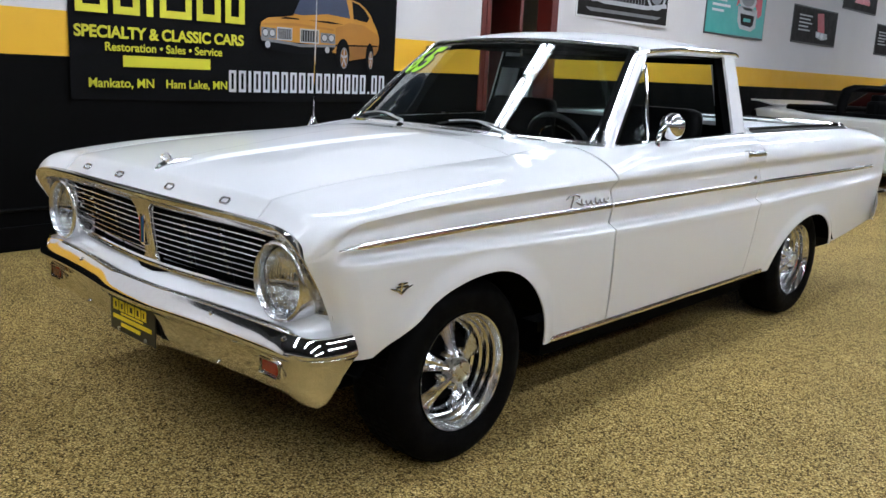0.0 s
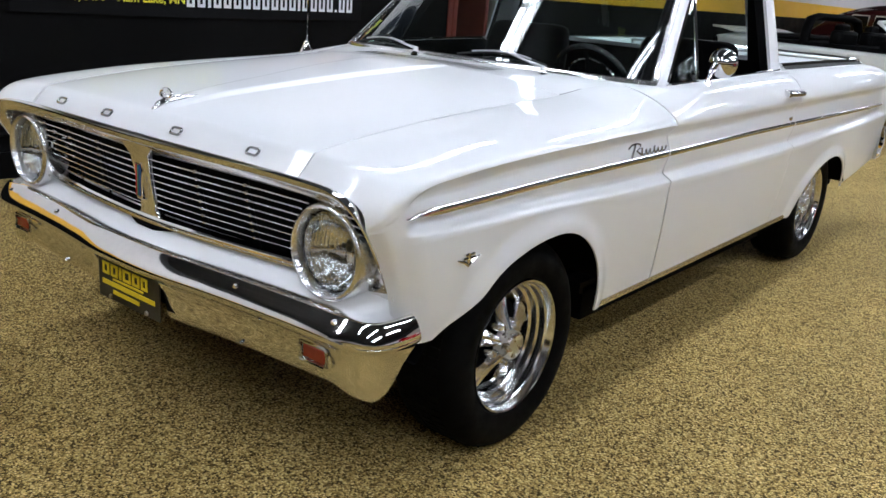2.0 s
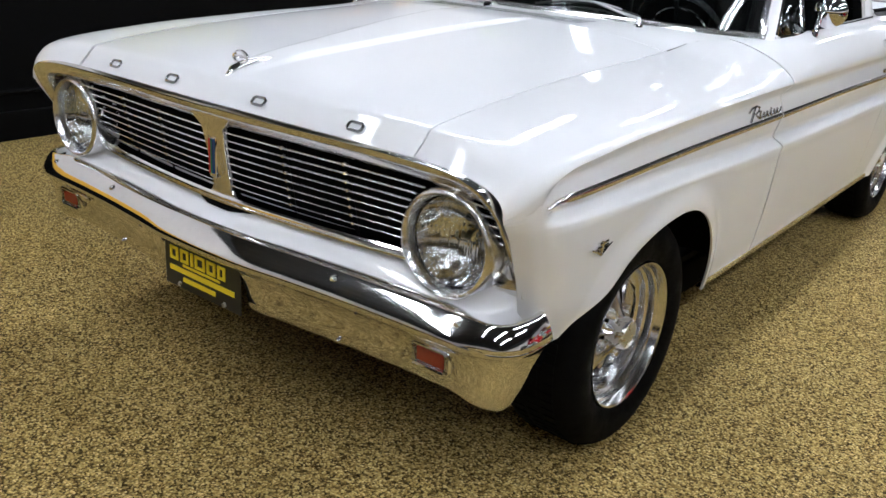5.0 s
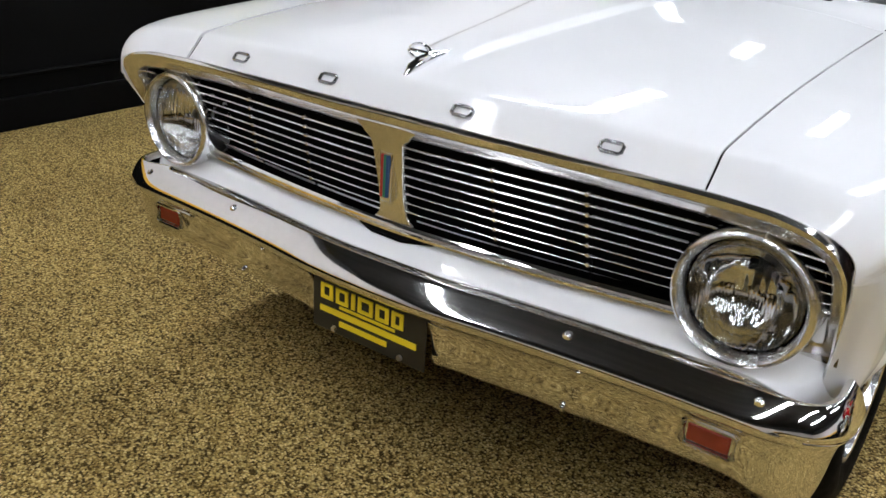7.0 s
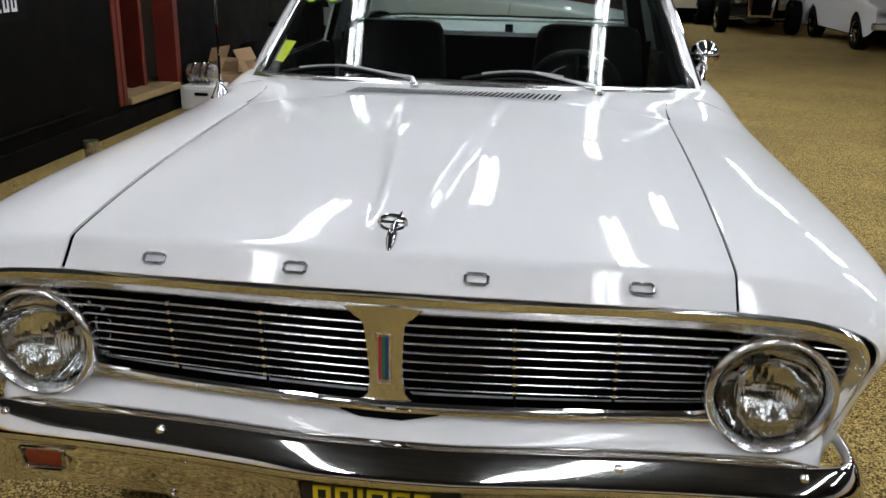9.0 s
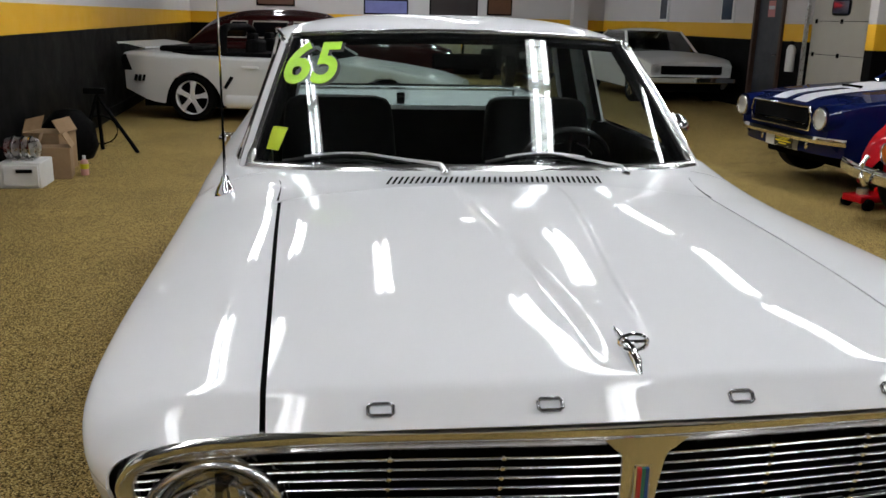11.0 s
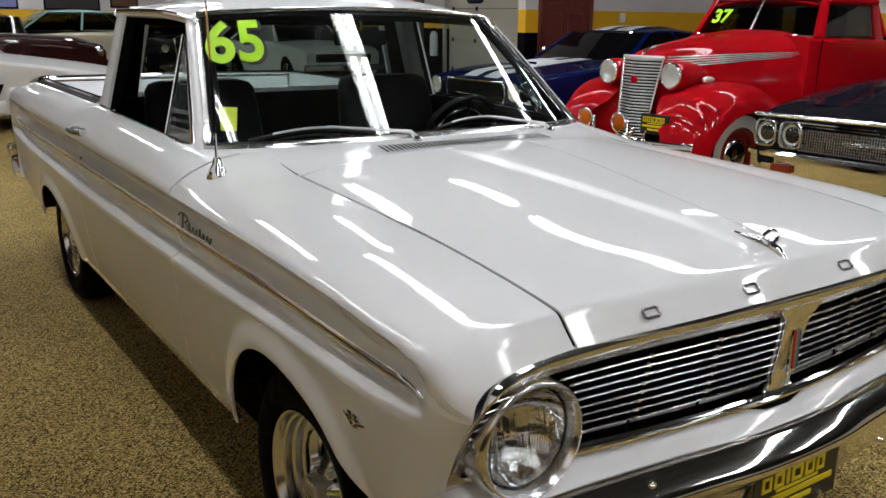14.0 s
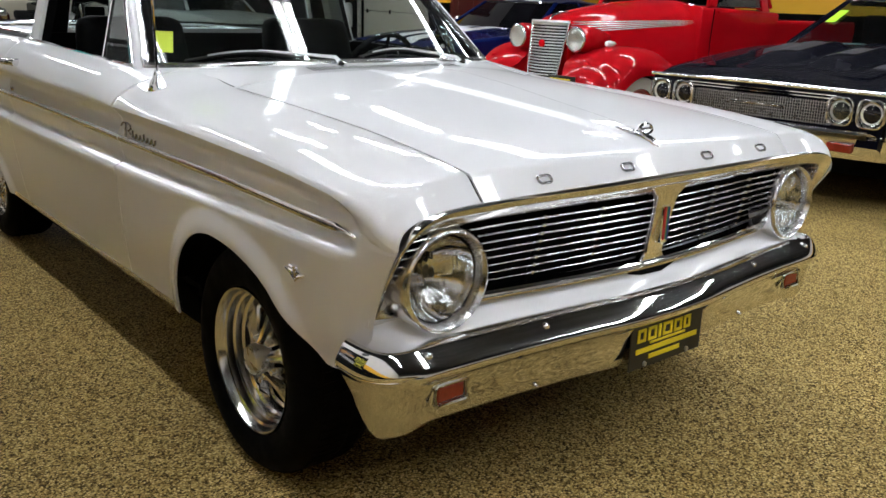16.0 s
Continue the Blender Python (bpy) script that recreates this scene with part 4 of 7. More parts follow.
dash_ob = part("dashboard", dash, M_VINYL, truck, "black padded dashboard", solid=0.004, offset=0)
part("instrument_panel", Geo().box((0.38, 1.772, 0.90), (0.44, 0.02, 0.09)), M_ALU, dash_ob, bevel=0.006)
for s in (1, -1):
    x = s * 0.43
    seat = part("seat", Geo().box((x, 2.34, 0.56), (0.54, 0.52, 0.20)), M_VINYL, truck, "black vinyl bucket seat", bevel=0.05)
    rows = []
    for z, w, y in ((0.62, 0.25, 2.52), (0.75, 0.25, 2.56), (0.95, 0.238, 2.60), (1.06, 0.230, 2.625), (1.11, 0.222, 2.635), (1.135, 0.205, 2.642), (1.147, 0.165, 2.645)):
        rows.append([(x + w * math.copysign(abs(math.cos(a)) ** 0.5, math.cos(a)), y + 0.06 * math.copysign(abs(math.sin(a)) ** 0.5, math.sin(a)), z) for a in [math.tau * k / 20 for k in range(20)]])
    gg = Geo().grid(rows, closed=True).fan(rows[-1])
    part("seat_back", gg, M_VINYL, seat, sharp=60)
cx, cy, cz = 0.36, 1.92, 0.962
tilt = Matrix.Translation((cx, cy, cz)) @ Euler((radians(-62), 0, 0)).to_matrix().to_4x4()
wheel_pts = [tuple(tilt @ Vector((0.165 * math.cos(a), 0.165 * math.sin(a), 0))) for a in [math.tau * k / 40 for k in range(40)]]
sw = part("steering_wheel", Geo().tube(wheel_pts, 0.011, n=8, close=True), mat("wheel_plastic", (0.012, 0.012, 0.012), 0.25, coat=0.4), truck, "black thin-rimmed steering wheel")
g = Geo()
for a in (radians(8), radians(172), radians(270)):
    g.tube([tuple(tilt @ Vector((0.03 * math.cos(a), 0.03 * math.sin(a), -0.02))), tuple(tilt @ Vector((0.16 * math.cos(a), 0.16 * math.sin(a), 0)))], 0.009, n=6, flat=0.5)
g.tube([tuple(tilt @ Vector((0, 0, 0.0))), tuple(tilt @ Vector((0, 0, -0.35)))], [0.04, 0.025], n=12)
part("spokes", g, M_VINYL, sw)
part("horn_ring", Geo().tube([tuple(tilt @ Vector((0.11 * math.cos(a), 0.11 * math.sin(a), 0.004))) for a in [math.pi + math.pi * k / 16 for k in range(17)]], 0.004, n=6), M_CHROME, sw)
mirror_in = part("interior_mirror", Geo().box((0, 2.06, 1.325), (0.22, 0.02, 0.055)), M_VINYL, truck, "interior rear-view mirror", bevel=0.008)
part("mirror_stalk", Geo().tube([(0, 2.06, 1.405), (0, 2.06, 1.34)], 0.006, n=8), M_CHROME, mirror_in)

# ---- load bed ----
bed = part("load_bed", Geo().box((0, 3.62, 0.60), (1.42, 1.44, 0.03)), M_WHITE, truck, "white load bed with chrome rails")
for s in (1, -1):
    rows = [[(s * 0.712, y, 0.61), (s * 0.715, y, 0.95), (s * 0.728, y, z_gap(y) + 0.004), (s * 0.745, y, z_gap(y) + 0.012), (s * (x_gap(y) + 0.006), y, z_gap(y) + 0.001)] for y in span(2.90, 4.34, 12)]
    part("bed_side", Geo().grid(rows), M_WHITE, bed, sharp=50)
    g = Geo().tube([(s * 0.745, y, z_gap(y) + 0.016) for y in span(2.95, 4.24, 10)] + [(s * 0.738, 4.285, z_gap(4.3) + 0.016), (s * 0.71, 4.315, z_gap(4.3) + 0.018), (s * 0.62, 4.33, z_gap(4.3) + 0.02), (0, 4.335, z_gap(4.3) + 0.022)], 0.012, n=8)
    part("bed_rail", g, M_CHROME, bed)
    part("bed_rail_strip", Geo().grid([[(s * 0.752, y, z_gap(y) + 0.016), (s * 0.772, y, z_gap(y) + 0.004), (s * 0.774, y, z_gap(y) - 0.006)] for y in span(2.95, 4.27, 10)]), M_SEAL, bed)
    part("deck_corner", Geo().grid([[(s * x, y, z_gap(y) + 0.006 * (1 - abs(x - 0.4))) for x in (0.0, 0.3, 0.6, 0.70)] + [(s * (x_gap(y) + 0.004), y, z_gap(y))] for y in span(4.36, 4.80, 6)]), M_WHITE, bed)
part("rear_panel", Geo().grid([[(x * t, y + 0.012 * (1 - t * t), z) for t in span(-1, 1, 9)] for x, y, z in side_column(4.80, 1)]), M_WHITE, truck, sharp=60)
tail = part("tailgate", Geo().box((0, 4.345, 0.83), (1.42, 0.03, 0.42)), M_WHITE, bed, "white tailgate with a small latch")
part("tailgate_latch", Geo().box((0.0, 4.322, 0.99), (0.05, 0.025, 0.07)), M_VINYL, tail, bevel=0.006)
for x in (-0.12, -0.12, 0.5):
    part("tailgate_bolt", Geo().lathe([(0.009, 0), (0, -0.006)], (x, 4.328, 0.93), "y", 10), M_ALU, tail)
# rear end and bumper
part("tail_panel", Geo().grid([[(x, 4.80 + 0.02 * (1 - (x / 0.85) ** 2), z) for x in span(-0.84, 0.84, 13)] for z in (0.45, 0.6, 0.75, 0.9, 0.985)]), M_WHITE, truck)
rb = [(-0.90, 4.62), (-0.905, 4.72), (-0.89, 4.82), (-0.82, 4.89), (-0.5, 4.93), (0, 4.94), (0.5, 4.93), (0.82, 4.89), (0.89, 4.82), (0.905, 4.72), (0.90, 4.62)]
part("rear_bumper", Geo().grid([[(x * k, y, z) for k, z in ((0.99, 0.655), (1.0, 0.645), (1.005, 0.58), (0.995, 0.50), (0.97, 0.48))] for x, y in rb]), M_CHROME, truck, "chrome rear bumper", solid=0.004, offset=0)
for s in (1, -1):
    part("tail_lamp", Geo().lathe([(0.075, 0), (0.07, 0.03), (0.04, 0.045), (0, 0.05)], (s * 0.66, 4.815, 0.74), "y", 24), M_RED, truck)

# ---- underbody and wheel wells ----
part("chassis", Geo().box((0, 2.5, 0.36), (1.30, 4.2, 0.16)).box((0, 2.25, 0.27), (1.46, 1.75, 0.12)).box((0, 1.15, 0.30), (1.0, 0.5, 0.12)).box((0, 3.6, 0.27), (1.0, 0.95, 0.14)).box((0, 0.50, 0.45), (1.20, 0.4, 0.24)).box((0, 4.4, 0.5), (1.5, 0.7, 0.2)), M_BLACK, truck)
for s in (1, -1):
    for yc, a in ((0.83, 0.50), (3.60, 0.47)):
        g = Geo()
        ring = [(yc + a * math.cos(t), max(0.40, 0.26 + 0.44 * math.sin(t))) for t in span(0, math.pi, 16)]
        g.grid([[(s * x, y, z) for y, z in ring] for x in (0.52, 0.70, 0.855)])
        g.fan([(s * 0.52, y, z) for y, z in ring])
        part("wheel_well", g, M_BLACK, truck)
part("front_apron", Geo().box((0, 0.33, 0.45), (1.36, 0.04, 0.24)), M_BLACK, truck)

# ---- wheels: five-spoke chrome ----
def road_wheel(s, y, zc, steer=0.0, xo=0.846, R=0.314):
    w = part("wheel", Geo().lathe([(0.150, -0.17), (0.152, -0.098), (0.160, -0.092), (0.164, -0.070), (0.171, -0.064), (0.174, -0.046), (0.181, -0.041), (0.182, -0.022), (0.187, -0.018), (0.190, -0.008), (0.194, 0.002), (0.199, 0.005), (0.203, -0.006)], (0, 0, 0), "x", 64), M_WHEEL, truck, "five-spoke chrome mag wheel", sharp=28)
    w.matrix_basis = pose(s * xo, y, zc, 0, 0, (180 if s < 0 else 0) + steer)
    prof = [(0.199, -0.012), (0.206, 0.004), (0.225, 0.012), (0.255, 0.016), (0.278, 0.012), (0.296, 0.0), (0.306, -0.012), (R, -0.028), (R + 0.001, -0.10), (R, -0.172), (0.300, -0.20), (0.255, -0.215), (0.199, -0.20)]
    ty = part("tyre", Geo().lathe(prof, (0, 0, 0), "x", 72), M_RUBBER, w, "black blackwall tyre", sharp=40)
    g = Geo()
    for k in range(72):
        a = math.tau * k / 72
        for h in (-0.055, -0.10, -0.145):
            g.box((h, (R + 0.001) * math.cos(a), (R + 0.001) * math.sin(a)), (0.035, 0.022, 0.003), Euler((a - math.pi / 2, 0, 0)).to_matrix())
    part("tread", g, M_RUBBER, ty)
    part("brake_drum", Geo().lathe([(0.0, -0.075), (0.10, -0.075), (0.125, -0.09), (0.125, -0.16)], (0, 0, 0), "x", 32), M_BLACK, w)
    # spokes: tapered, ridged, dished in towards the hub
    for k in range(5):
        a = math.tau * k / 5 + 0.3
        g = Geo()
        rows = []
        for r, wd, h in ((0.030, 0.016, -0.022), (0.055, 0.018, -0.036), (0.085, 0.026, -0.052), (0.120, 0.036, -0.066), (0.156, 0.046, -0.078)):
            row = []
            for q, d in ((-1, -0.028), (-0.95, -0.010), (-0.62, -0.002), (-0.30, 0.006), (0.0, 0.002), (0.30, 0.006), (0.62, -0.002), (0.95, -0.010), (1, -0.028)):
                row.append((h + d, r * math.cos(a) - q * wd * math.sin(a), r * math.sin(a) + q * wd * math.cos(a)))
            rows.append(row)
        part("spoke", g.grid(rows), M_WHEEL, w, sharp=40)
        b = a + math.pi / 5
        part("lug_nut", Geo().lathe([(0.011, -0.07), (0.011, -0.035), (0.008, -0.028), (0, -0.026)], (0, 0.065 * math.cos(b), 0.065 * math.sin(b)), "x", 10), M_CHROME, w)
    part("hub_cap", Geo().lathe([(0.044, -0.05), (0.042, -0.008), (0.037, -0.001), (0.030, 0.001), (0.028, -0.001), (0.0, 0.003)], (0, 0, 0), "x", 32), M_ALU, w, "round centre cap")
    return w


for s in (1, -1):
    road_wheel(s, HUBS[0][0], HUBS[0][1])
    road_wheel(s, HUBS[1][0], HUBS[1][1], xo=0.80)

# ---- small fittings ----
# door mirror on the driver's side
mc = (0.828, 2.050, 1.092)
mir = part("door_mirror", Geo().lathe([(0.0, -0.050), (0.020, -0.046), (0.040, -0.034), (0.052, -0.015), (0.056, 0.004), (0.054, 0.010), (0.048, 0.010)], mc, "y", 36), M_CHROME, truck, "round chrome door mirror on an upright arm")
part("mirror_glass", Geo().lathe([(0.049, 0.008), (0, 0.009)], mc, "y", 36), M_CHROME, mir)
part("mirror_arm", Geo().tube([(0.816, 1.960, 0.985), (0.816, 1.968, 1.03), (0.817, 1.976, 1.066), (0.820, 1.99, 1.082), (0.826, 2.012, 1.090)], [0.014, 0.010, 0.009, 0.010, 0.009], n=10), M_CHROME, mir)
part("mirror_base", Geo().tube([(0.816, 1.915, 0.996), (0.816, 1.960, 1.001), (0.816, 2.005, 0.998)], [0.008, 0.018, 0.008], n=10, flat=0.6), M_CHROME, mir)
# antenna on the passenger's fender
ant = part("antenna", Geo().lathe([(0.032, 0.0), (0.031, 0.010), (0.024, 0.026), (0.015, 0.042), (0.010, 0.060), (0.0, 0.063)], (-0.793, 1.452, 0.958), "z", 20), M_CHROME, truck, "chrome whip antenna on a fluted base")
part("mast", Geo().tube([(-0.793, 1.452, 1.0), (-0.795, 1.46, 1.4), (-0.797, 1.47, 1.85)], [0.0042, 0.003, 0.0016], n=6), M_CHROME, ant)
# wipers
for x0, y0, z0, x1, v1 in ((-0.148, 1.425, 1.032, -0.60, 0.095), (0.425, 1.450, 1.022, 0.02, 0.085)):
    u1 = x1 / 0.73
    tip = Vector(ws(u1, v1)) + Vector((0, -0.02, 0.004))
    mid = Vector(ws((x0 * 0.45 + x1 * 0.55) / 0.73, 0.10)) + Vector((0, -0.022, 0.010))
    wp = part("wiper", Geo().tube([(x0, y0, z0), (x0 - 0.012, y0 + 0.02, z0 + 0.020), tuple(Vector((x0, y0, z0)).lerp(mid, 0.4) + Vector((0, 0, 0.012))), tuple(mid)], [0.012, 0.009, 0.006, 0.0045], n=8, flat=0.7), M_WIPER, truck, "chrome wiper arm with a dark blade")
    part("wiper_pivot", Geo().lathe([(0.017, -0.02), (0.016, 0.006), (0.008, 0.014), (0, 0.015)], (x0, y0, z0 - 0.004), "z", 16), M_CHROME, wp)
    bl = [tuple(Vector(ws(u, 0.055 + 0.05 * math.sin(math.pi * k / 12))) + Vector((0, -0.012, 0.0))) for k, u in enumerate(span((x1 - 0.03) / 0.73, (x1 + 0.36) / 0.73, 13))]
    part("wiper_blade", Geo().tube(bl, 0.005, n=6), M_SEAL, wp)
    part("blade_frame", Geo().tube([(p[0], p[1] - 0.008, p[2] + 0.006) for p in bl[2:11]], 0.0035, n=6), M_WIPER, wp)
# side emblems
for s in (1, -1):
    y, z = 0.447, 0.661
    def on(dy, dz):
        return (s * (x_wide(y + dy) + x_side(z + dz) + 0.006), y + dy, z + dz)
    g = Geo().tube([on(-0.044, 0.004), on(-0.018, -0.004), on(0, -0.015), on(0.018, -0.004), on(0.044, 0.004)], [0.002, 0.0045, 0.006, 0.0045, 0.002], n=6)
    g.tube([on(-0.024, 0.004), on(0.024, 0.004)], 0.004, n=6).tube([on(-0.018, 0.013), on(0.020, 0.013)], 0.004, n=6).tube([on(-0.002, -0.01), on(-0.002, 0.018)], 0.005, n=6)
    part("fender_emblem", g, M_CHROME, truck, "small chrome winged badge")
    # flowing script as plain looping wire: a tall opening stroke with a swash, then small loops
    def scr(a, h):
        yy = 1.245 + 1.25 * a if s > 0 else 1.515 - 1.25 * a
        return (s * (x_wide(yy) - 0.010), yy, 0.833 + 0.012 * a / 0.2 * (1 if s > 0 else -1) * 0 + h)
    g = Geo().tube([scr(0.0, 0.020), scr(0.014, 0.031), scr(0.04, 0.034), scr(0.062, 0.028), scr(0.064, 0.018), scr(0.045, 0.010), scr(0.06, 0.002), scr(0.075, -0.006)], 0.0030, n=6)
    g.tube([scr(0.034, 0.032), scr(0.030, 0.012), scr(0.024, -0.010)], 0.0036, n=6)
    part("fender_script", g, M_BADGE, truck, "chrome script badge")
    pts = [scr(0.075 + 0.14 * k / 47 - 0.004 * math.sin(k * 0.8), 0.001 + (0.0085 if k % 24 else 0.016) * math.cos(k * 0.8)) for k in range(48)]
    part("fender_script", Geo().tube(pts, 0.0030, n=5), M_BADGE, truck, "chrome script badge")
# year painted on the glass and a paper sticker
M_LIME = mat("lime_paint", (0.45, 0.85, 0.02), 0.5, spots=0.1, size=40)
M_INK = mat("black_ink", (0.01, 0.01, 0.01), 0.5)
def on_glass(ob, u0, v0, lift, du=0.0, dv=0.0, sx=1.0, sy=1.0):
    """Lays a flat drawing, in metres, onto the curved windscreen from (u0, v0)."""
    for q in ob.data.vertices:
        v = v0 + (q.co.y * sy + dv) / 0.675
        u = u0 + (q.co.x * sx + du) / (0.74 * (1 - v) + 0.605 * v)
        p, pu, pv = Vector(ws(u, v)), Vector(ws(u + 0.01, v)), Vector(ws(u, v + 0.01))
        n = (pu - p).cross(pv - p).normalized()
        q.co = p + n * (lift + q.co.z)


yr = words("painted_year", "65", 0.255, Matrix(), M_LIME, truck, depth=0.0008, bold=0.007, spacing=1.06)
on_glass(yr, -0.978, 0.595, 0.006, 0, 0, 0.70, 1.20)
yr["label"] = "lime green painted numerals"
yb = words("year_shadow", "65", 0.255, Matrix(), M_INK, truck, depth=0.0005, bold=0.009, spacing=1.06)
on_glass(yb, -0.978, 0.595, 0.0035, 0.010, -0.007, 0.70, 1.20)
st = link("paper_sticker", Geo().grid([[(x + 0.1 * y, y - 0.12 * x, 0) for x in span(0, 0.048, 4)] for y in span(0, 0.105, 4)]), mat("yellow_paper", (0.75, 0.78, 0.03), 0.6, spots=0.1, size=30), truck, "yellow paper sticker")
on_glass(st, -0.962, 0.125, -0.004)
# ---- along the west wall: banner, posters, doorway, clutter ----
def west(y, z, off=0.0):
    """A place on the west wall's face, off metres in front of it."""
    return (-2.85 - 0.857 * (y + 7.0) / 30.2 + off, y, z)


W_FRAME = Matrix(((0, 0, 1, 0), (1, 0, 0, 0), (0, 1, 0, 0), (0, 0, 0, 1)))


def on_west(y, z, off):
    """Axes of a sheet hung on the west wall: its x runs along +y, its y up, its z out of the wall."""
    m = W_FRAME.copy()
    m.translation = west(y, z, off)
    return m


M_VINYL_SHEET = mat("banner_vinyl", (0.005, 0.005, 0.0055), 0.5, spots=0.3, size=3, bump=0.15, bump_size=6, spec=0.05)
M_BYEL = mat("banner_yellow", (0.62, 0.58, 0.02), 0.45, spots=0.1, size=20)
M_BWHITE = mat("banner_white", (0.62, 0.62, 0.66), 0.45, spots=0.1, size=20)
banner = thing("wall_banner", west(2.7, 0.97, 0.03), "black vinyl dealer banner with yellow writing and a yellow car", "banner")
rows = []
for z in span(0.97, 2.15, 8):
    rows.append([Vector(west(y, z - 0.012 * math.sin((y - 1.25) / 2.95 * math.pi), 0.02 + 0.006 * math.sin(y * 5 + z * 3))) - Vector(west(2.7, 0.97, 0.03)) for y in span(1.25, 4.2, 24)])
part("banner_sheet", Geo().grid(rows), M_VINYL_SHEET, banner)


def on_banner(geo, material, label=""):
    o = Vector(west(2.7, 0.97, 0.03))
    g2 = Geo()
    g2.f = geo.f
    g2.v = [tuple(Vector(west(p[0], p[1], 0.034 + p[2])) - o) for p in geo.v]
    return part("banner_shape", g2, material, banner, label)


def flat(poly, h=0.0):
    g = Geo()
    return g.fan([(a, b, h) for a, b in poly])


def bar(y0, y1, z0, z1, h=0.0):
    return flat(((y0, z0), (y1, z0), (y1, z1), (y0, z1)), h)


# the dealer's name as plain yellow blocks, its web address as plain white ones
for y0, w in ((1.29, 0.22), (1.55, 0.19), (1.79, 0.05), (1.89, 0.25), (2.18, 0.20), (2.42, 0.17)):
    if w < 0.1:
        on_banner(bar(y0, y0 + w, 1.53, 1.83), M_BYEL)
    else:
        for a, b, c, d in ((0, 0.05, 1.53, 1.83), (w - 0.05, w, 1.53, 1.83), (0.05, w - 0.05, 1.53, 1.58)):
            on_banner(bar(y0 + a, y0 + b, c, d), M_BYEL)
yy = 2.45
for k in range(20):
    w = 0.025 if k in (2, 12, 17) else 0.065
    if w < 0.05:
        on_banner(bar(yy, yy + w, 1.03, 1.19 if k != 17 else 1.05), M_BWHITE)
    else:
        for a, b, c, d in ((0, 0.022, 1.03, 1.19), (w - 0.022, w, 1.03, 1.19), (0.022, w - 0.022, 1.03, 1.052), (0.022, w - 0.022, 1.17, 1.19)):
            on_banner(bar(yy + a, yy + b, c, d), M_BWHITE)
    yy += w + 0.023
on_banner(bar(1.61, 2.29, 1.187, 1.262), M_BYEL)


def banner_words(text, y, z, size, bold=0.0, spacing=1.0):
    w = words("banner_writing", text, size, Matrix.Translation(-Vector(west(2.7, 0.97, 0.03))) @ on_west(y, z, 0.036), M_BYEL, banner, depth=0.0005, bold=bold, spacing=spacing)
    return w


banner_words("SPECIALTY & CLASSIC CARS", 1.275, 1.375, 0.105, 0.0035, 0.98)
banner_words("Restoration \u2022 Sales \u2022 Service", 1.48, 1.29, 0.078, 0.0015)
banner_words("Mankato, MN", 1.36, 1.05, 0.085, 0.0015)
banner_words("Ham Lake, MN", 1.925, 1.05, 0.082, 0.0015)
# the printed car, a three-quarter front view in flat shapes
M_PC = mat("print_orange", (0.46, 0.20, 0.011), 0.45, spots=0.3, size=6)
M_PCD = mat("print_ochre", (0.24, 0.095, 0.006), 0.45, spots=0.3, size=6)
M_PD = mat("print_grey", (0.17, 0.17, 0.18), 0.45, spots=0.5, size=14)
M_PK = mat("print_dark", (0.006, 0.006, 0.007), 0.5, spec=0.05)
M_PB = mat("print_blue", (0.025, 0.035, 0.075), 0.4, spots=0.4, size=6)


def oval(y, z, a, b, h, n=20):
    return flat([(y + a * math.cos(t), z + b * math.sin(t)) for t in [math.tau * k / n for k in range(n)]], h)


M_PCM = mat("print_amber", (0.36, 0.145, 0.008), 0.45, spots=0.3, size=6)
M_PL = mat("print_light", (0.40, 0.40, 0.43), 0.45, spots=0.5, size=20)
on_banner(flat(((2.735, 1.46), (2.732, 1.52), (2.744, 1.565), (2.80, 1.598), (2.95, 1.615), (3.05, 1.632), (3.06, 1.655), (3.115, 1.756), (3.20, 1.805), (3.45, 1.822), (3.63, 1.81), (3.75, 1.785), (3.81, 1.752), (3.875, 1.70), (3.91, 1.645), (3.96, 1.575), (3.99, 1.50), (3.98, 1.41), (3.955, 1.37), (3.90, 1.345), (3.65, 1.305), (3.56, 1.35), (3.44, 1.37), (2.79, 1.40))), M_PC, "printed yellow coupe")
on_banner(flat(((3.49, 1.565), (3.64, 1.615), (3.80, 1.605), (3.97, 1.535), (3.985, 1.50), (3.975, 1.44), (3.49, 1.425)), 0.001), M_PCM)
on_banner(flat(((3.49, 1.415), (3.975, 1.432), (3.972, 1.40), (3.95, 1.37), (3.90, 1.345), (3.65, 1.306), (3.56, 1.35)), 0.001), M_PCD)
on_banner(flat(((3.49, 1.431), (3.975, 1.446), (3.975, 1.434), (3.49, 1.417)), 0.0015), M_PK)
on_banner(flat(((2.76, 1.555), (3.05, 1.575), (3.46, 1.555), (3.47, 1.54), (3.05, 1.553), (2.75, 1.535)), 0.001), M_PCM)
on_banner(flat(((3.05, 1.645), (3.06, 1.66), (3.112, 1.756), (3.19, 1.797), (3.60, 1.80), (3.648, 1.65), (3.40, 1.668), (3.15, 1.640)), 0.001), M_PB)
on_banner(flat(((3.685, 1.648), (3.662, 1.79), (3.74, 1.772), (3.80, 1.738), (3.868, 1.67), (3.84, 1.632)), 0.001), M_PK)
on_banner(flat(((2.92, 1.600), (2.97, 1.616), (3.10, 1.612), (3.11, 1.602)), 0.0015), M_PK)
on_banner(flat(((3.20, 1.606), (3.42, 1.612), (3.57, 1.597), (3.44, 1.594)), 0.0015), M_PK)
on_banner(oval(3.716, 1.628, 0.024, 0.020, 0.0015), M_PC)
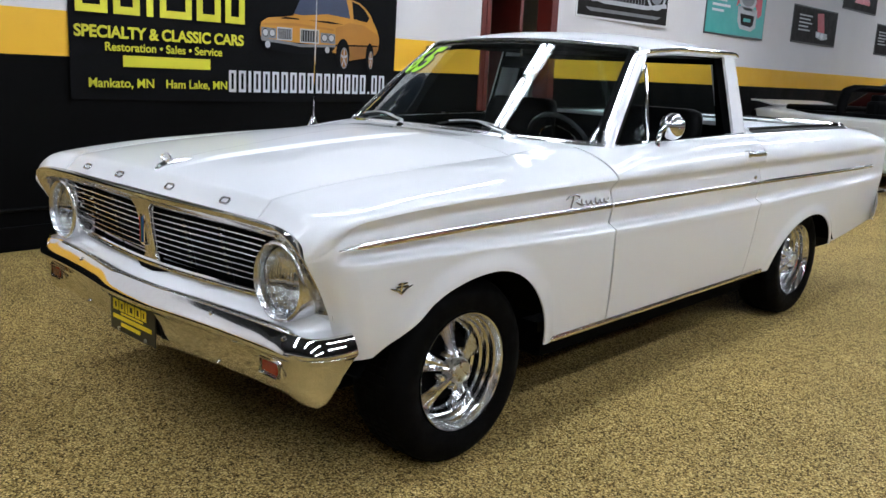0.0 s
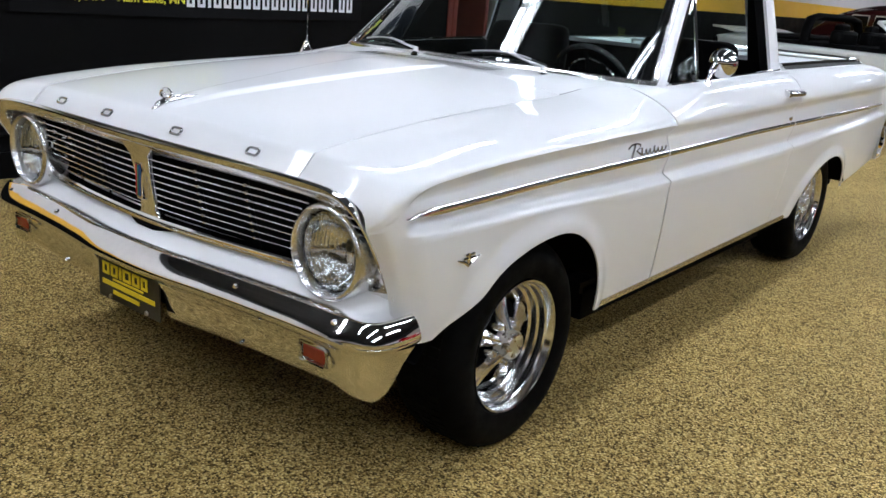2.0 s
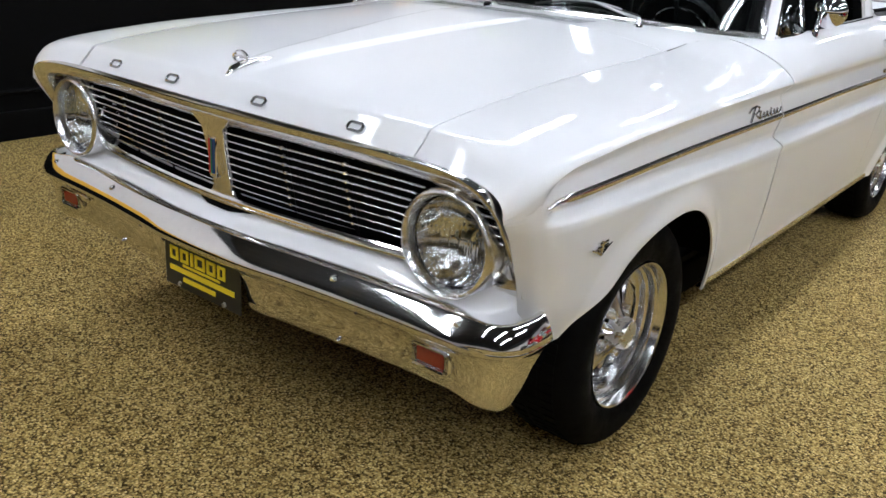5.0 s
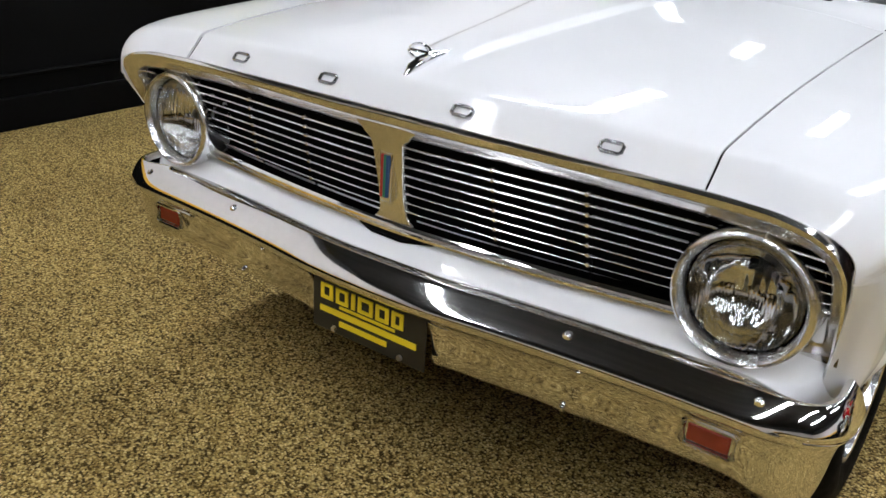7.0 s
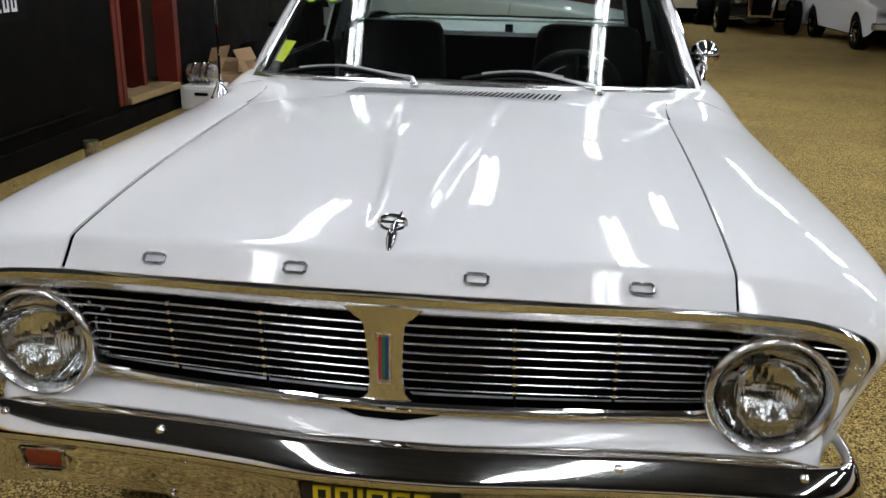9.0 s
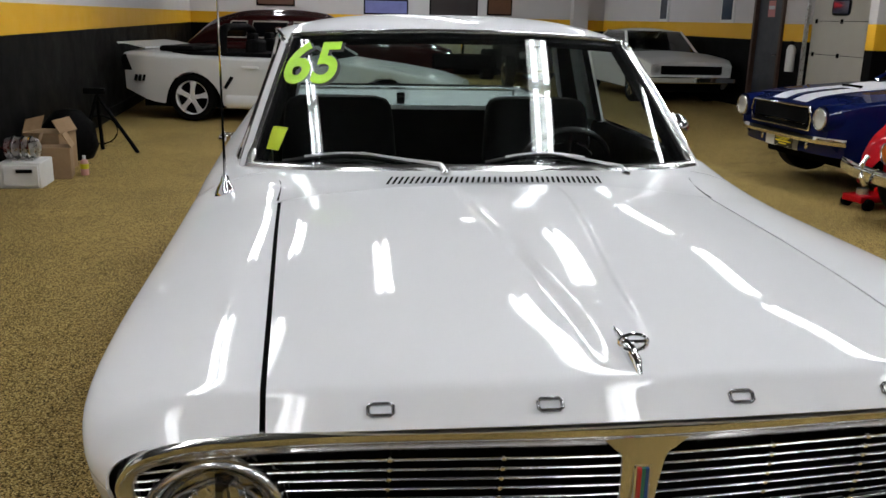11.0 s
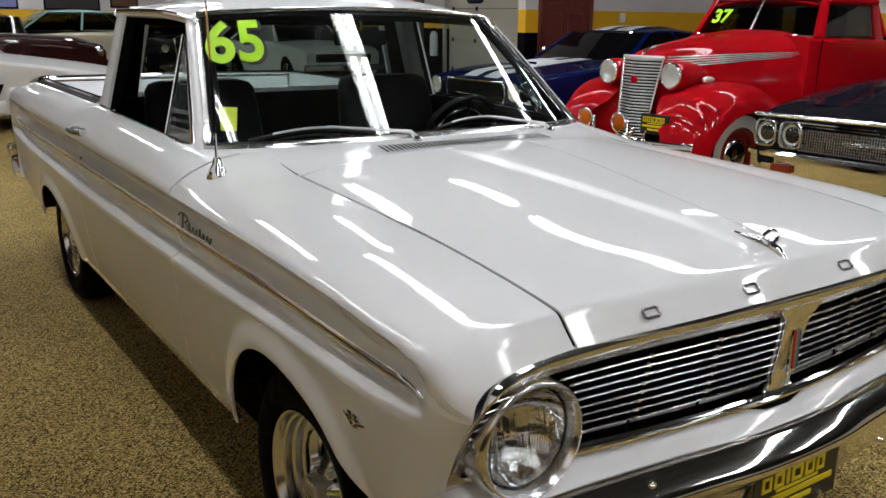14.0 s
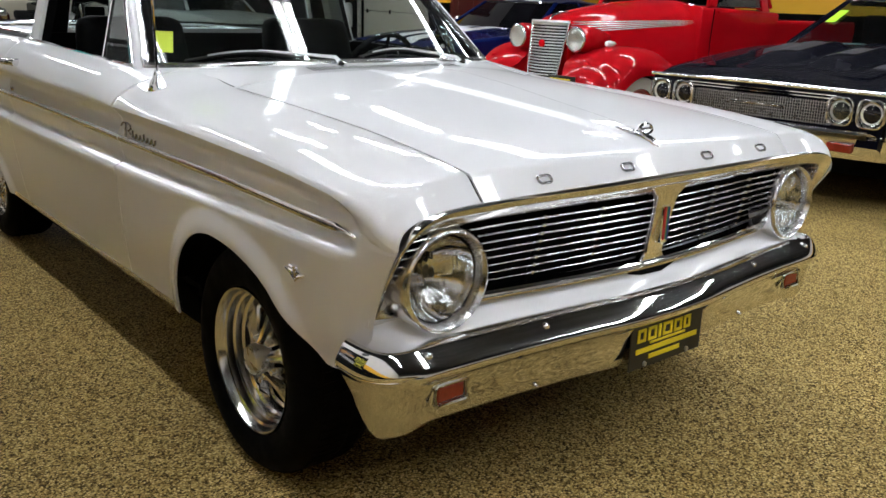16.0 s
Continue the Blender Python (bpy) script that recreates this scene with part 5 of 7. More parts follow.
# nose: lamps in dark blocks, two framed grilles, bumper and valance
for a, b, c, d in ((2.742, 2.882, 1.446, 1.526), (3.328, 3.487, 1.438, 1.518)):
    on_banner(flat(((a, c), (b, c - 0.004), (b, d - 0.004), (a, d)), 0.001), M_PD)
    for k in (0.27, 0.73):
        on_banner(oval(a + (b - a) * k, (c + d) / 2, (b - a) * 0.21, 0.032, 0.002), M_PK)
        on_banner(oval(a + (b - a) * k, (c + d) / 2, (b - a) * 0.175, 0.026, 0.0025), M_PL)
for a, b, c, d in ((2.889, 3.040, 1.437, 1.535), (3.117, 3.314, 1.428, 1.538)):
    on_banner(bar(a, b, c, d, 0.001), M_PL)
    on_banner(bar(a + 0.010, b - 0.010, c + 0.010, d - 0.012, 0.0015), M_PK)
    for k in range(7):
        y = a + 0.020 + (b - a - 0.04) * k / 6
        on_banner(bar(y - 0.007, y + 0.007, c + 0.013, d - 0.015, 0.002), M_PD)
on_banner(flat(((2.735, 1.436), (2.79, 1.362), (3.10, 1.335), (3.44, 1.350), (3.492, 1.412)), 0.001), M_PK)
on_banner(flat(((2.735, 1.448), (3.05, 1.424), (3.12, 1.416), (3.492, 1.428), (3.490, 1.408), (3.12, 1.392), (3.05, 1.402), (2.745, 1.424)), 0.0015), M_PD)
for y, z in ((2.802, 1.398), (3.402, 1.384)):
    on_banner(oval(y, z, 0.024, 0.026, 0.002), M_PL)
for y, z, a, b in ((3.578, 1.325, 0.068, 0.122), (3.884, 1.320, 0.042, 0.106)):
    on_banner(oval(y - 0.004, z + 0.03, a * 1.12, b * 1.05, 0.0015), M_PK)
    on_banner(oval(y, z, a, b, 0.002), M_PK)
    on_banner(oval(y + 0.010, z, a * 0.62, b * 0.72, 0.0025), M_PD)
    on_banner(oval(y + 0.008, z, a * 0.52, b * 0.62, 0.003), M_PCD)
    for k in range(5):
        t = math.tau * (k + 0.25) / 5
        on_banner(flat([(y + 0.008 + a * (0.5 * math.cos(t) * r - 0.07 * math.sin(t) * w), z + b * (0.6 * math.sin(t) * r + 0.07 * math.cos(t) * w)) for r, w in ((0.1, -1), (1, -1), (1, 1), (0.1, 1))], 0.0035), M_PL)

# round sign high on the wall, over the banner
M_SIGNB = mat("sign_navy", (0.012, 0.02, 0.035), 0.4, spots=0.3, size=6)
sign = thing("round_sign", west(2.35, 2.86, 0.0), "round dark blue metal sign with pale marks high on the wall", "sign")
part("disc", Geo().lathe([(0.0, 0.022), (0.55, 0.022), (0.56, 0.018), (0.56, 0.0)], (0, 0, 0), "x", 56), M_SIGNB, sign)
part("border", Geo().lathe([(0.538, 0.0245), (0.522, 0.0265), (0.506, 0.0245)], (0, 0, 0), "x", 56), M_PD, sign)
for y in (-0.20, 0.0, 0.20):
    part("sign_mark", Geo().box((0.025, y, 0.02), (0.006, 0.10, 0.26)), M_PD, sign, bevel=0.002)

# framed pictures farther along
def poster(y, z, w, h, ground, label, pale=False):
    t = thing("wall_poster", west(y, z, 0.02), label, "poster", "posters on the wall")
    part("frame", Geo().box((0, 0, 0), (0.03, w, h)), M_SHEET if pale else mat("poster_edge", (0.05, 0.05, 0.05), 0.5), t, bevel=0.004)
    part("sheet", Geo().box((0.017, 0, 0), (0.004, w - 0.05, h - 0.05)), ground, t)
    return t


def ink(t, poly, material, lift):
    part("picture_shape", Geo().fan([(0.0195 + 0.001 * lift, 1.2 * a, b) for a, b in poly]), material, t)


def disc(y, z, a, b):
    return [(y + a * math.cos(k * math.tau / 24), z + b * math.sin(k * math.tau / 24)) for k in range(24)]


def rect(y0, y1, z0, z1):
    return [(y0, z0), (y1, z0), (y1, z1), (y0, z1)]


M_TEAL = mat("print_teal", (0.02, 0.33, 0.30), 0.4, spots=0.2, size=5)
M_PRED = mat("print_red", (0.50, 0.03, 0.05), 0.4, spots=0.4, size=8)
M_PGREY = mat("print_silver", (0.42, 0.42, 0.44), 0.4, spots=0.5, size=12)
M_PBLK = mat("print_black", (0.012, 0.010, 0.009), 0.6, spots=0.3, size=8, spec=0.1)
# a chrome car front on black
p = poster(8.06, 2.27, 2.02, 0.68, M_PBLK, "black picture of a car's chrome front in a pale frame", True)
for q in (-0.58, 0.58):
    ink(p, disc(q, 0.02, 0.19, 0.17), M_PGREY, 1)
    ink(p, disc(q, 0.02, 0.15, 0.135), M_PBLK, 2)
    ink(p, disc(q, 0.02, 0.11, 0.10), M_PD, 3)
for k in range(13):
    ink(p, rect(-0.36 + 0.058 * k, -0.345 + 0.058 * k, -0.14, 0.20), M_PD, 1)
ink(p, [(-0.80, -0.10), (-0.40, -0.16), (0.40, -0.16), (0.80, -0.10), (0.78, -0.05), (0.40, -0.11), (-0.40, -0.11), (-0.78, -0.05)], M_PGREY, 4)
ink(p, [(-0.70, -0.22), (0.70, -0.22), (0.62, -0.26), (-0.62, -0.26)], M_PD, 2)
ink(p, [(-0.40, 0.22), (0.40, 0.22), (0.36, 0.25), (-0.36, 0.25)], M_PGREY, 2)
# teal sheet with a red car's nose and small white lines of print
p = poster(11.22, 2.47, 1.93, 1.05, M_TEAL, "teal poster with a red car front and small white print")
for k, w in enumerate((0.42, 0.36, 0.46, 0.30)):
    ink(p, rect(-0.66, -0.66 + w, 0.02 - 0.075 * k, 0.055 - 0.075 * k), M_BWHITE, 1)
ink(p, [(-0.05, -0.10), (0.02, 0.20), (0.15, 0.40), (0.50, 0.46), (0.66, 0.30), (0.68, -0.16), (0.58, -0.22), (0.50, -0.05), (0.05, -0.02)], M_PRED, 1)
ink(p, disc(0.26, 0.02, 0.24, 0.15), M_PGREY, 2)
ink(p, disc(0.26, 0.03, 0.18, 0.10), M_PD, 3)
ink(p, [(0.0, -0.08), (0.55, -0.10), (0.54, -0.36), (0.42, -0.42), (0.10, -0.40), (0.02, -0.30)], M_PGREY, 2)
ink(p, [(0.08, -0.18), (0.48, -0.19), (0.46, -0.32), (0.40, -0.36), (0.12, -0.34)], M_PBLK, 3)
ink(p, rect(0.18, 0.38, -0.29, -0.24), M_TEAL, 4)
ink(p, [(0.30, 0.20), (0.48, 0.34), (0.60, 0.28), (0.56, 0.16)], M_PBLK, 3)
# dark sheet with print lines and a red tail fin
for y, z, w, h in ((14.48, 2.31, 2.0, 0.62), (18.95, 2.30, 1.75, 0.62)):
    p = poster(y, z, w, h, M_PBLK, "dark poster with a red car and pale lines of print")
    for k, q in enumerate((0.46, 0.40, 0.48, 0.34, 0.42)):
        ink(p, rect(-0.62, -0.62 + q, 0.14 - 0.06 * k, 0.165 - 0.06 * k), M_PGREY, 1)
    ink(p, [(0.02, 0.22), (0.26, 0.24), (0.34, 0.0), (0.36, -0.10), (0.10, -0.08)], M_PRED, 1)
    ink(p, [(0.02, -0.08), (0.46, -0.10), (0.50, -0.18), (0.30, -0.22), (0.04, -0.18)], M_PGREY, 2)
    ink(p, disc(0.12, -0.13, 0.06, 0.045), M_BWHITE, 3)
    ink(p, disc(0.27, -0.145, 0.06, 0.045), M_BWHITE, 3)
p = poster(16.75, 2.98, 1.85, 0.5, M_PBLK, "small dark poster high on the wall")
ink(p, [(-0.3, -0.10), (-0.2, 0.06), (0.2, 0.10), (0.4, -0.02), (0.4, -0.10)], M_PRED, 1)

# skirting step and pipe along the black wall
g = Geo()
for y0, y1 in ((-7.0, 22.9),):
    a, b = west(y0, 0, 0), west(y1, 0, 0)
    g.prism([(a[0], a[1]), (a[0] + 0.025, a[1]), (b[0] + 0.025, b[1]), (b[0], b[1])], "z", 0, 0.16)
tagged(link("baseboard", g, M_WALL_B, bevel=0.006), "black painted skirting board", "baseboard", kind="structure")
pipe = thing("wall_conduit", west(2.0, 0.27, 0.03), "thin black conduit clipped along the wall", "conduit")
o = Vector(west(2.0, 0.27, 0.03))
part("conduit", Geo().tube([Vector(west(y, 0.27, 0.03)) - o for y in span(-3, 4.9, 8)], 0.012, n=8), M_WALL_B, pipe)
for y in span(-2.5, 4.5, 6):
    part("clip", Geo().box(Vector(west(y, 0.27, 0.02)) - o, (0.03, 0.02, 0.04)), M_WALL_B, pipe)

# doorway: dark wooden frame, an orange door standing open inside
M_WOOD = mat("dark_red_wood", (0.13, 0.016, 0.010), 0.4, spots=0.5, size=6, bump=0.1, bump_size=20)
M_ORANGE = mat("orange_wood", (0.42, 0.11, 0.02), 0.4, spots=0.4, size=5)
M_PINE = mat("pale_wood", (0.30, 0.21, 0.10), 0.5, spots=0.4, size=8)
door1 = thing("door_1", west(6.03, 0.2, 0), "open doorway with a dark red wooden frame", "doorway", kind="structure")
part("door_frame", Geo().box((-0.06, -0.53, 1.06), (0.20, 0.06, 2.12)).box((-0.06, 0.53, 1.06), (0.20, 0.06, 2.12)).box((-0.06, 0, 2.14), (0.20, 1.12, 0.06)), M_WOOD, door1, bevel=0.004)
for dy in (-0.58, 0.58):
    part("architrave", Geo().box((0.015, dy, 1.08), (0.03, 0.09, 2.16)), M_WOOD, door1, bevel=0.006)
part("threshold", Geo().box((-0.05, 0, 0.03), (0.24, 1.0, 0.06)), M_PINE, door1, bevel=0.006)
leaf = part("open_door_leaf", Geo().box((-0.42, 0.30, 1.05), (0.62, 0.04, 2.05), Euler((0, 0, -0.35)).to_matrix()), M_WOOD, door1, bevel=0.005)
part("hall_panel", Geo().box((-0.50, -0.12, 1.05), (0.04, 0.24, 2.1)), M_ORANGE, door1, "orange board inside the doorway", bevel=0.004)
tagged(link("corridor", Geo().box((-4.95, 6.0, 1.3), (0.06, 2.6, 2.6)).box((-4.2, 4.9, 1.3), (1.5, 0.06, 2.6)).box((-4.2, 7.3, 1.3), (1.5, 0.06, 2.6)).box((-4.2, 6.1, 2.55), (1.5, 2.4, 0.06)).box((-4.2, 6.1, 0.17), (1.5, 2.4, 0.05)), mat("corridor_paint", (0.30, 0.27, 0.20), 0.7, spots=0.4, size=3)), "dim corridor behind the doorway", "corridor", kind="structure")

# machine on a crate with cartons beyond the door
M_CARD = mat("cardboard", (0.30, 0.19, 0.10), 0.8, spots=0.3, size=8)
crate = thing("steel_cabinet", (-3.0, 6.72, 0), "small grey steel cabinet against the wall", "cabinet")
part("cabinet_body", Geo().box((0, 0, 0.11), (0.34, 0.36, 0.22)), M_SHEET, crate, bevel=0.008)
part("cabinet_door", Geo().box((0.01, -0.185, 0.11), (0.28, 0.012, 0.18)), M_SHEET, crate, bevel=0.004)
part("cabinet_slot", Geo().box((0.04, -0.193, 0.15), (0.13, 0.008, 0.03)), M_BLACK, crate)
eng = thing("polished_motor", (-3.0, 6.72, 0.22), "polished metal motor lying on the cabinet", "motor")
part("motor_body", Geo().lathe([(0.04, -0.15), (0.085, -0.14), (0.095, -0.08), (0.095, 0.06), (0.085, 0.11), (0.045, 0.13), (0.0, 0.14)], (0, 0, 0.10), "x", 28), M_ALU, eng)
for q in (-0.08, 0.0, 0.06):
    part("motor_ring", Geo().lathe([(0.095, -0.012), (0.106, -0.006), (0.106, 0.006), (0.095, 0.012)], (q, 0, 0.10), "x", 28), M_CHROME, eng)
part("motor_shaft", Geo().tube([(-0.15, 0, 0.10), (-0.21, 0, 0.10)], 0.016, n=12), M_CHROME, eng)
part("motor_foot", Geo().box((0, 0, 0.012), (0.18, 0.18, 0.024)), M_ALU, eng, bevel=0.004)
for (x, y, sx, sy, sz, r) in ((-2.86, 7.10, 0.28, 0.26, 0.28, 8), (-3.02, 7.55, 0.34, 0.36, 0.36, -10)):
    c = thing("cardboard_box", (x, y, 0), "brown cardboard carton with open flaps on the floor", "box", "cartons by the wall", rz=r)
    part("carton", Geo().box((0, 0, sz / 2), (sx, sy, sz)), M_CARD, c, bevel=0.004)
    part("flap", Geo().box((-sx / 2 + 0.02, 0, sz + 0.06), (0.006, sy, 0.14), Euler((0, 0.35, 0)).to_matrix()), M_CARD, c)
    part("flap", Geo().box((sx / 2 - 0.02, 0, sz + 0.06), (0.006, sy, 0.14), Euler((0, -0.5, 0)).to_matrix()), M_CARD, c)
can = thing("metal_can", (-2.86, 4.3, 0), "small grey metal can on the floor by the wall", "can")
part("can_body", Geo().lathe([(0.0, 0.0), (0.05, 0.0), (0.052, 0.01), (0.052, 0.15), (0.054, 0.16), (0.048, 0.162), (0.0, 0.155)], (0, 0, 0), "z", 20), M_ALU, can)

# soap bottle by the cartons
soap = thing("soap_bottle", (-2.64, 7.20, 0), "small yellow and pink plastic bottle on the floor", "bottle")
part("bottle_body", Geo().lathe([(0.0, 0.0), (0.034, 0.0), (0.037, 0.01), (0.037, 0.11), (0.030, 0.135), (0.014, 0.15), (0.0, 0.15)], (0, 0, 0), "z", 18), mat("pale_pink_plastic", (0.62, 0.33, 0.30), 0.4, spots=0.2, size=20), soap)
part("bottle_label", Geo().lathe([(0.0375, 0.06), (0.0378, 0.062), (0.0378, 0.105), (0.0375, 0.107)], (0, 0, 0), "z", 18), M_BYEL, soap)
part("bottle_cap", Geo().lathe([(0.014, 0.148), (0.015, 0.15), (0.015, 0.18), (0.0, 0.182)], (0, 0, 0), "z", 14), M_BWHITE, soap)

# jack stand leaning by the wall
stand = thing("tripod_stand", (-2.84, 8.50, 0), "black folded metal stand with a coiled cable", "stand")
for a, b in (((-0.15, 0, 0.0), (0.05, 0.0, 0.62)), ((0.42, 0.05, 0.0), (0.05, 0.0, 0.62)), ((0.0, 0.3, 0.0), (0.05, 0, 0.62))):
    part("leg", Geo().tube([a, b], [0.022, 0.016], n=8), M_VINYL, stand)
part("stand_head", Geo().box((0.03, 0, 0.66), (0.22, 0.06, 0.06)), M_VINYL, stand, bevel=0.01)
part("cable", Geo().tube([(0.05 + 0.18 * math.cos(t), 0.02, 0.25 + 0.15 * math.sin(t)) for t in [math.tau * k / 20 for k in range(20)]], 0.008, n=6, close=True), M_VINYL, stand)
bag = thing("cloth_sack", (-3.02, 8.22, 0), "dark crumpled bag on the floor by the wall", "bag")
part("sack", Geo().lathe([(0.0, 0.0), (0.22, 0.0), (0.28, 0.12), (0.25, 0.34), (0.13, 0.48), (0.0, 0.51)], (0, 0, 0), "z", 14), M_VINYL, bag, sharp=80)

# ---- doors of the east side ----
door2 = thing("door_2", (7.5, 13.8, 0), "dark grey steel door in a brown frame with a small notice", "door", kind="structure")
M_GREYDOOR = mat("grey_door_paint", (0.035, 0.04, 0.05), 0.45, spots=0.3, size=4)
M_BROWN = mat("brown_frame_paint", (0.06, 0.03, 0.02), 0.5, spots=0.3, size=6)
part("door_leaf", Geo().box((0.05, 0, 1.01), (0.05, 0.90, 2.02)), M_GREYDOOR, door2, bevel=0.004)
part("door_frame", Geo().box((0.02, -0.49, 1.03), (0.14, 0.07, 2.06)).box((0.02, 0.49, 1.03), (0.14, 0.07, 2.06)).box((0.02, 0, 2.08), (0.14, 1.05, 0.07)), M_BROWN, door2, bevel=0.004)
part("door_handle", Geo().tube([(0.01, -0.38, 1.0), (-0.03, -0.38, 1.0), (-0.03, -0.28, 1.0)], 0.011, n=8), M_CHROME, door2)
part("door_notice", Geo().box((0.02, 0.0, 1.78), (0.004, 0.24, 0.28)), mat("notice_pink", (0.55, 0.22, 0.22), 0.6), door2, "red and white notice")
part("notice_bar", Geo().box((0.017, 0.0, 1.80), (0.004, 0.20, 0.06)), M_BWHITE, door2)

M_GATE = mat("off_white_door_paint", (0.50, 0.47, 0.41), 0.5, spots=0.3, size=3, dark=0.85)
gd = thing("garage_door", (7.56, 10.75, 0), "white sectional garage door with small rounded windows", "garage door", kind="structure")
for k in range(5):
    z0 = 0.02 + 0.52 * k
    pn = part("door_section", Geo().box((0, 0, z0 + 0.257), (0.045, 3.46, 0.512)), M_GATE, gd, bevel=0.008)
    for y in (-0.9, 0.9, 1.6):
        part("hinge", Geo().box((-0.03, y, z0 + 0.515), (0.02, 0.05, 0.07)), M_VINYL, pn, bevel=0.004)
    if k == 3:
        for y in (0.95,):
            fr = part("window_frame", Geo().prism([(y + 0.24 * math.copysign(abs(math.cos(t)) ** 0.4, math.cos(t)), z0 + 0.21 + 0.13 * math.copysign(abs(math.sin(t)) ** 0.4, math.sin(t))) for t in [math.tau * q / 28 for q in range(28)]], "x", -0.04, -0.02), M_VINYL, pn)
            part("window_pane", Geo().box((-0.043, y, z0 + 0.21), (0.006, 0.40, 0.19)), mat("dusk_pane", (0.01, 0.02, 0.06), 0.05, spec=0.6), fr, bevel=0.002)
for y in (-1.76, 1.76):
    part("door_track", Geo().box((-0.10, y, 1.3), (0.06, 0.05, 2.6)), M_ALU, gd, bevel=0.004)
ext = thing("fire_extinguisher", (7.38, 12.75, 0.75), "white and grey fire extinguisher hung on the wall", "fire extinguisher")
part("cylinder", Geo().lathe([(0, 0), (0.07, 0.0), (0.075, 0.03), (0.075, 0.36), (0.05, 0.42), (0.02, 0.44), (0.0, 0.44)], (0, 0, 0), "z", 20), M_SHEET, ext)
part("valve", Geo().box((0, 0, 0.47), (0.05, 0.03, 0.06)), M_VINYL, ext, bevel=0.005)
part("hose", Geo().tube([(0, 0.02, 0.46), (-0.02, 0.10, 0.40), (-0.02, 0.10, 0.2)], 0.010, n=6), M_VINYL, ext)

door3 = thing("door_3", (6.31, 8.0, 0), "dark red-brown six-panel wooden door", "door", kind="structure")
part("door_leaf", Geo().box((0, 0.03, 1.03), (0.80, 0.045, 2.06)), M_WOOD, door3)
part("door_frame", Geo().box((-0.43, 0.04, 1.05), (0.06, 0.18, 2.1)).box((0.43, 0.04, 1.05), (0.06, 0.18, 2.1)), M_WOOD, door3, bevel=0.004)
for x in (-0.19, 0.19):
    for z, h in ((0.45, 0.62), (1.18, 0.62), (1.78, 0.34)):
        part("door_panel", Geo().box((x, 0.005, z), (0.28, 0.02, h)), M_WOOD, door3, bevel=0.009)
part("door_knob", Geo().lathe([(0.012, 0.0), (0.012, -0.04), (0.028, -0.05), (0.026, -0.075), (0, -0.08)], (-0.33, 0.008, 1.0), "y", 16), M_CHROME, door3)
part("switch", Geo().box((1.05, -0.012, 1.44), (0.09, 0.02, 0.12)), M_SHEET, door3, bevel=0.004)

# windows and pictures on the far east wall
for y, z, w, h in ((15.4, 1.95, 0.55, 0.85), (18.6, 1.95, 0.5, 0.85)):
    t = thing("window_1" if y < 16 else "window_2", (7.5, y, z), "small dark window in a pale frame", "window", kind="structure")
    part("window_frame", Geo().box((-0.02, 0, 0), (0.05, w, h)), M_SHEET, t, bevel=0.006)
    part("window_pane", Geo().box((-0.046, 0, 0), (0.006, w - 0.12, h - 0.12)), mat("evening_pane", (0.03, 0.05, 0.09), 0.08, spec=0.6), t)
for x, z, w, h, c in ((1.41, 1.74, 1.2, 0.40, (0.22, 0.24, 0.55)), (3.25, 1.78, 1.33, 0.52, (0.03, 0.02, 0.02)), (4.52, 1.82, 0.70, 0.46, (0.14, 0.06, 0.03)), (-1.5, 1.95, 1.0, 0.5, (0.12, 0.05, 0.03))):
    t = thing("wall_picture", (x, 22.98, z), "framed picture hung on the far wall", "picture", "pictures on the far wall")
    part("frame", Geo().box((0, 0, 0), (w, 0.03, h)), M_VINYL, t, bevel=0.006)
    part("sheet", Geo().box((0, -0.018, 0), (w - 0.08, 0.006, h - 0.08)), mat("picture_print", c, 0.4, spots=0.5, size=4), t)
sign = thing("lit_sign", (0.81, 22.95, 2.12), "small glowing red sign on the far wall", "sign")
part("sign_box", Geo().box((0, 0, 0), (0.86, 0.05, 0.20)), M_VINYL, sign, bevel=0.01)
for k in range(5):
    part("glowing_bar", Geo().box((-0.30 + 0.15 * k, -0.03, 0.0), (0.10, 0.012, 0.10)), mat("red_glow", (1.0, 0.05, 0.03), 0.4, emit=4.0), sign)
col = link("pillar", Geo().box((6.75, 22.85, 1.6), (0.42, 0.3, 3.2)), M_WALL_W)
tagged(col, "white painted pillar at the far wall", "pillar", kind="structure")
# ---- the other vehicles: each in its own frame, nose at y 0 facing -y, x to its left ----
def paint(name, col, coat=0.5):
    """Glossy car enamel: a deep even colour under clear lacquer."""
    return mat(name, col, rough=0.6, coat=coat, spots=0.08, size=3, dark=0.85, spec=0.04)


M_RIMW = mat("white_wheel_paint", (0.75, 0.75, 0.75), 0.3, coat=0.3)
M_TINT = mat("smoked_glass", (0.004, 0.004, 0.005), rough=0.02, spec=0.12)
M_DULLBAR = mat("dull_plated_bar", (0.40, 0.40, 0.40), rough=0.3, metal=1, spots=0.2, size=40)
M_DARKGLASS = mat("tinted_glass", (0.25, 0.27, 0.27), rough=0.0, trans=1.0, ior=1.45)
M_WALLTYRE = mat("whitewall_rubber", (0.70, 0.69, 0.64), 0.6, spots=0.15, size=15)
M_FOG = mat("amber_glass", (0.5, 0.10, 0.008), 0.15, coat=0.5)


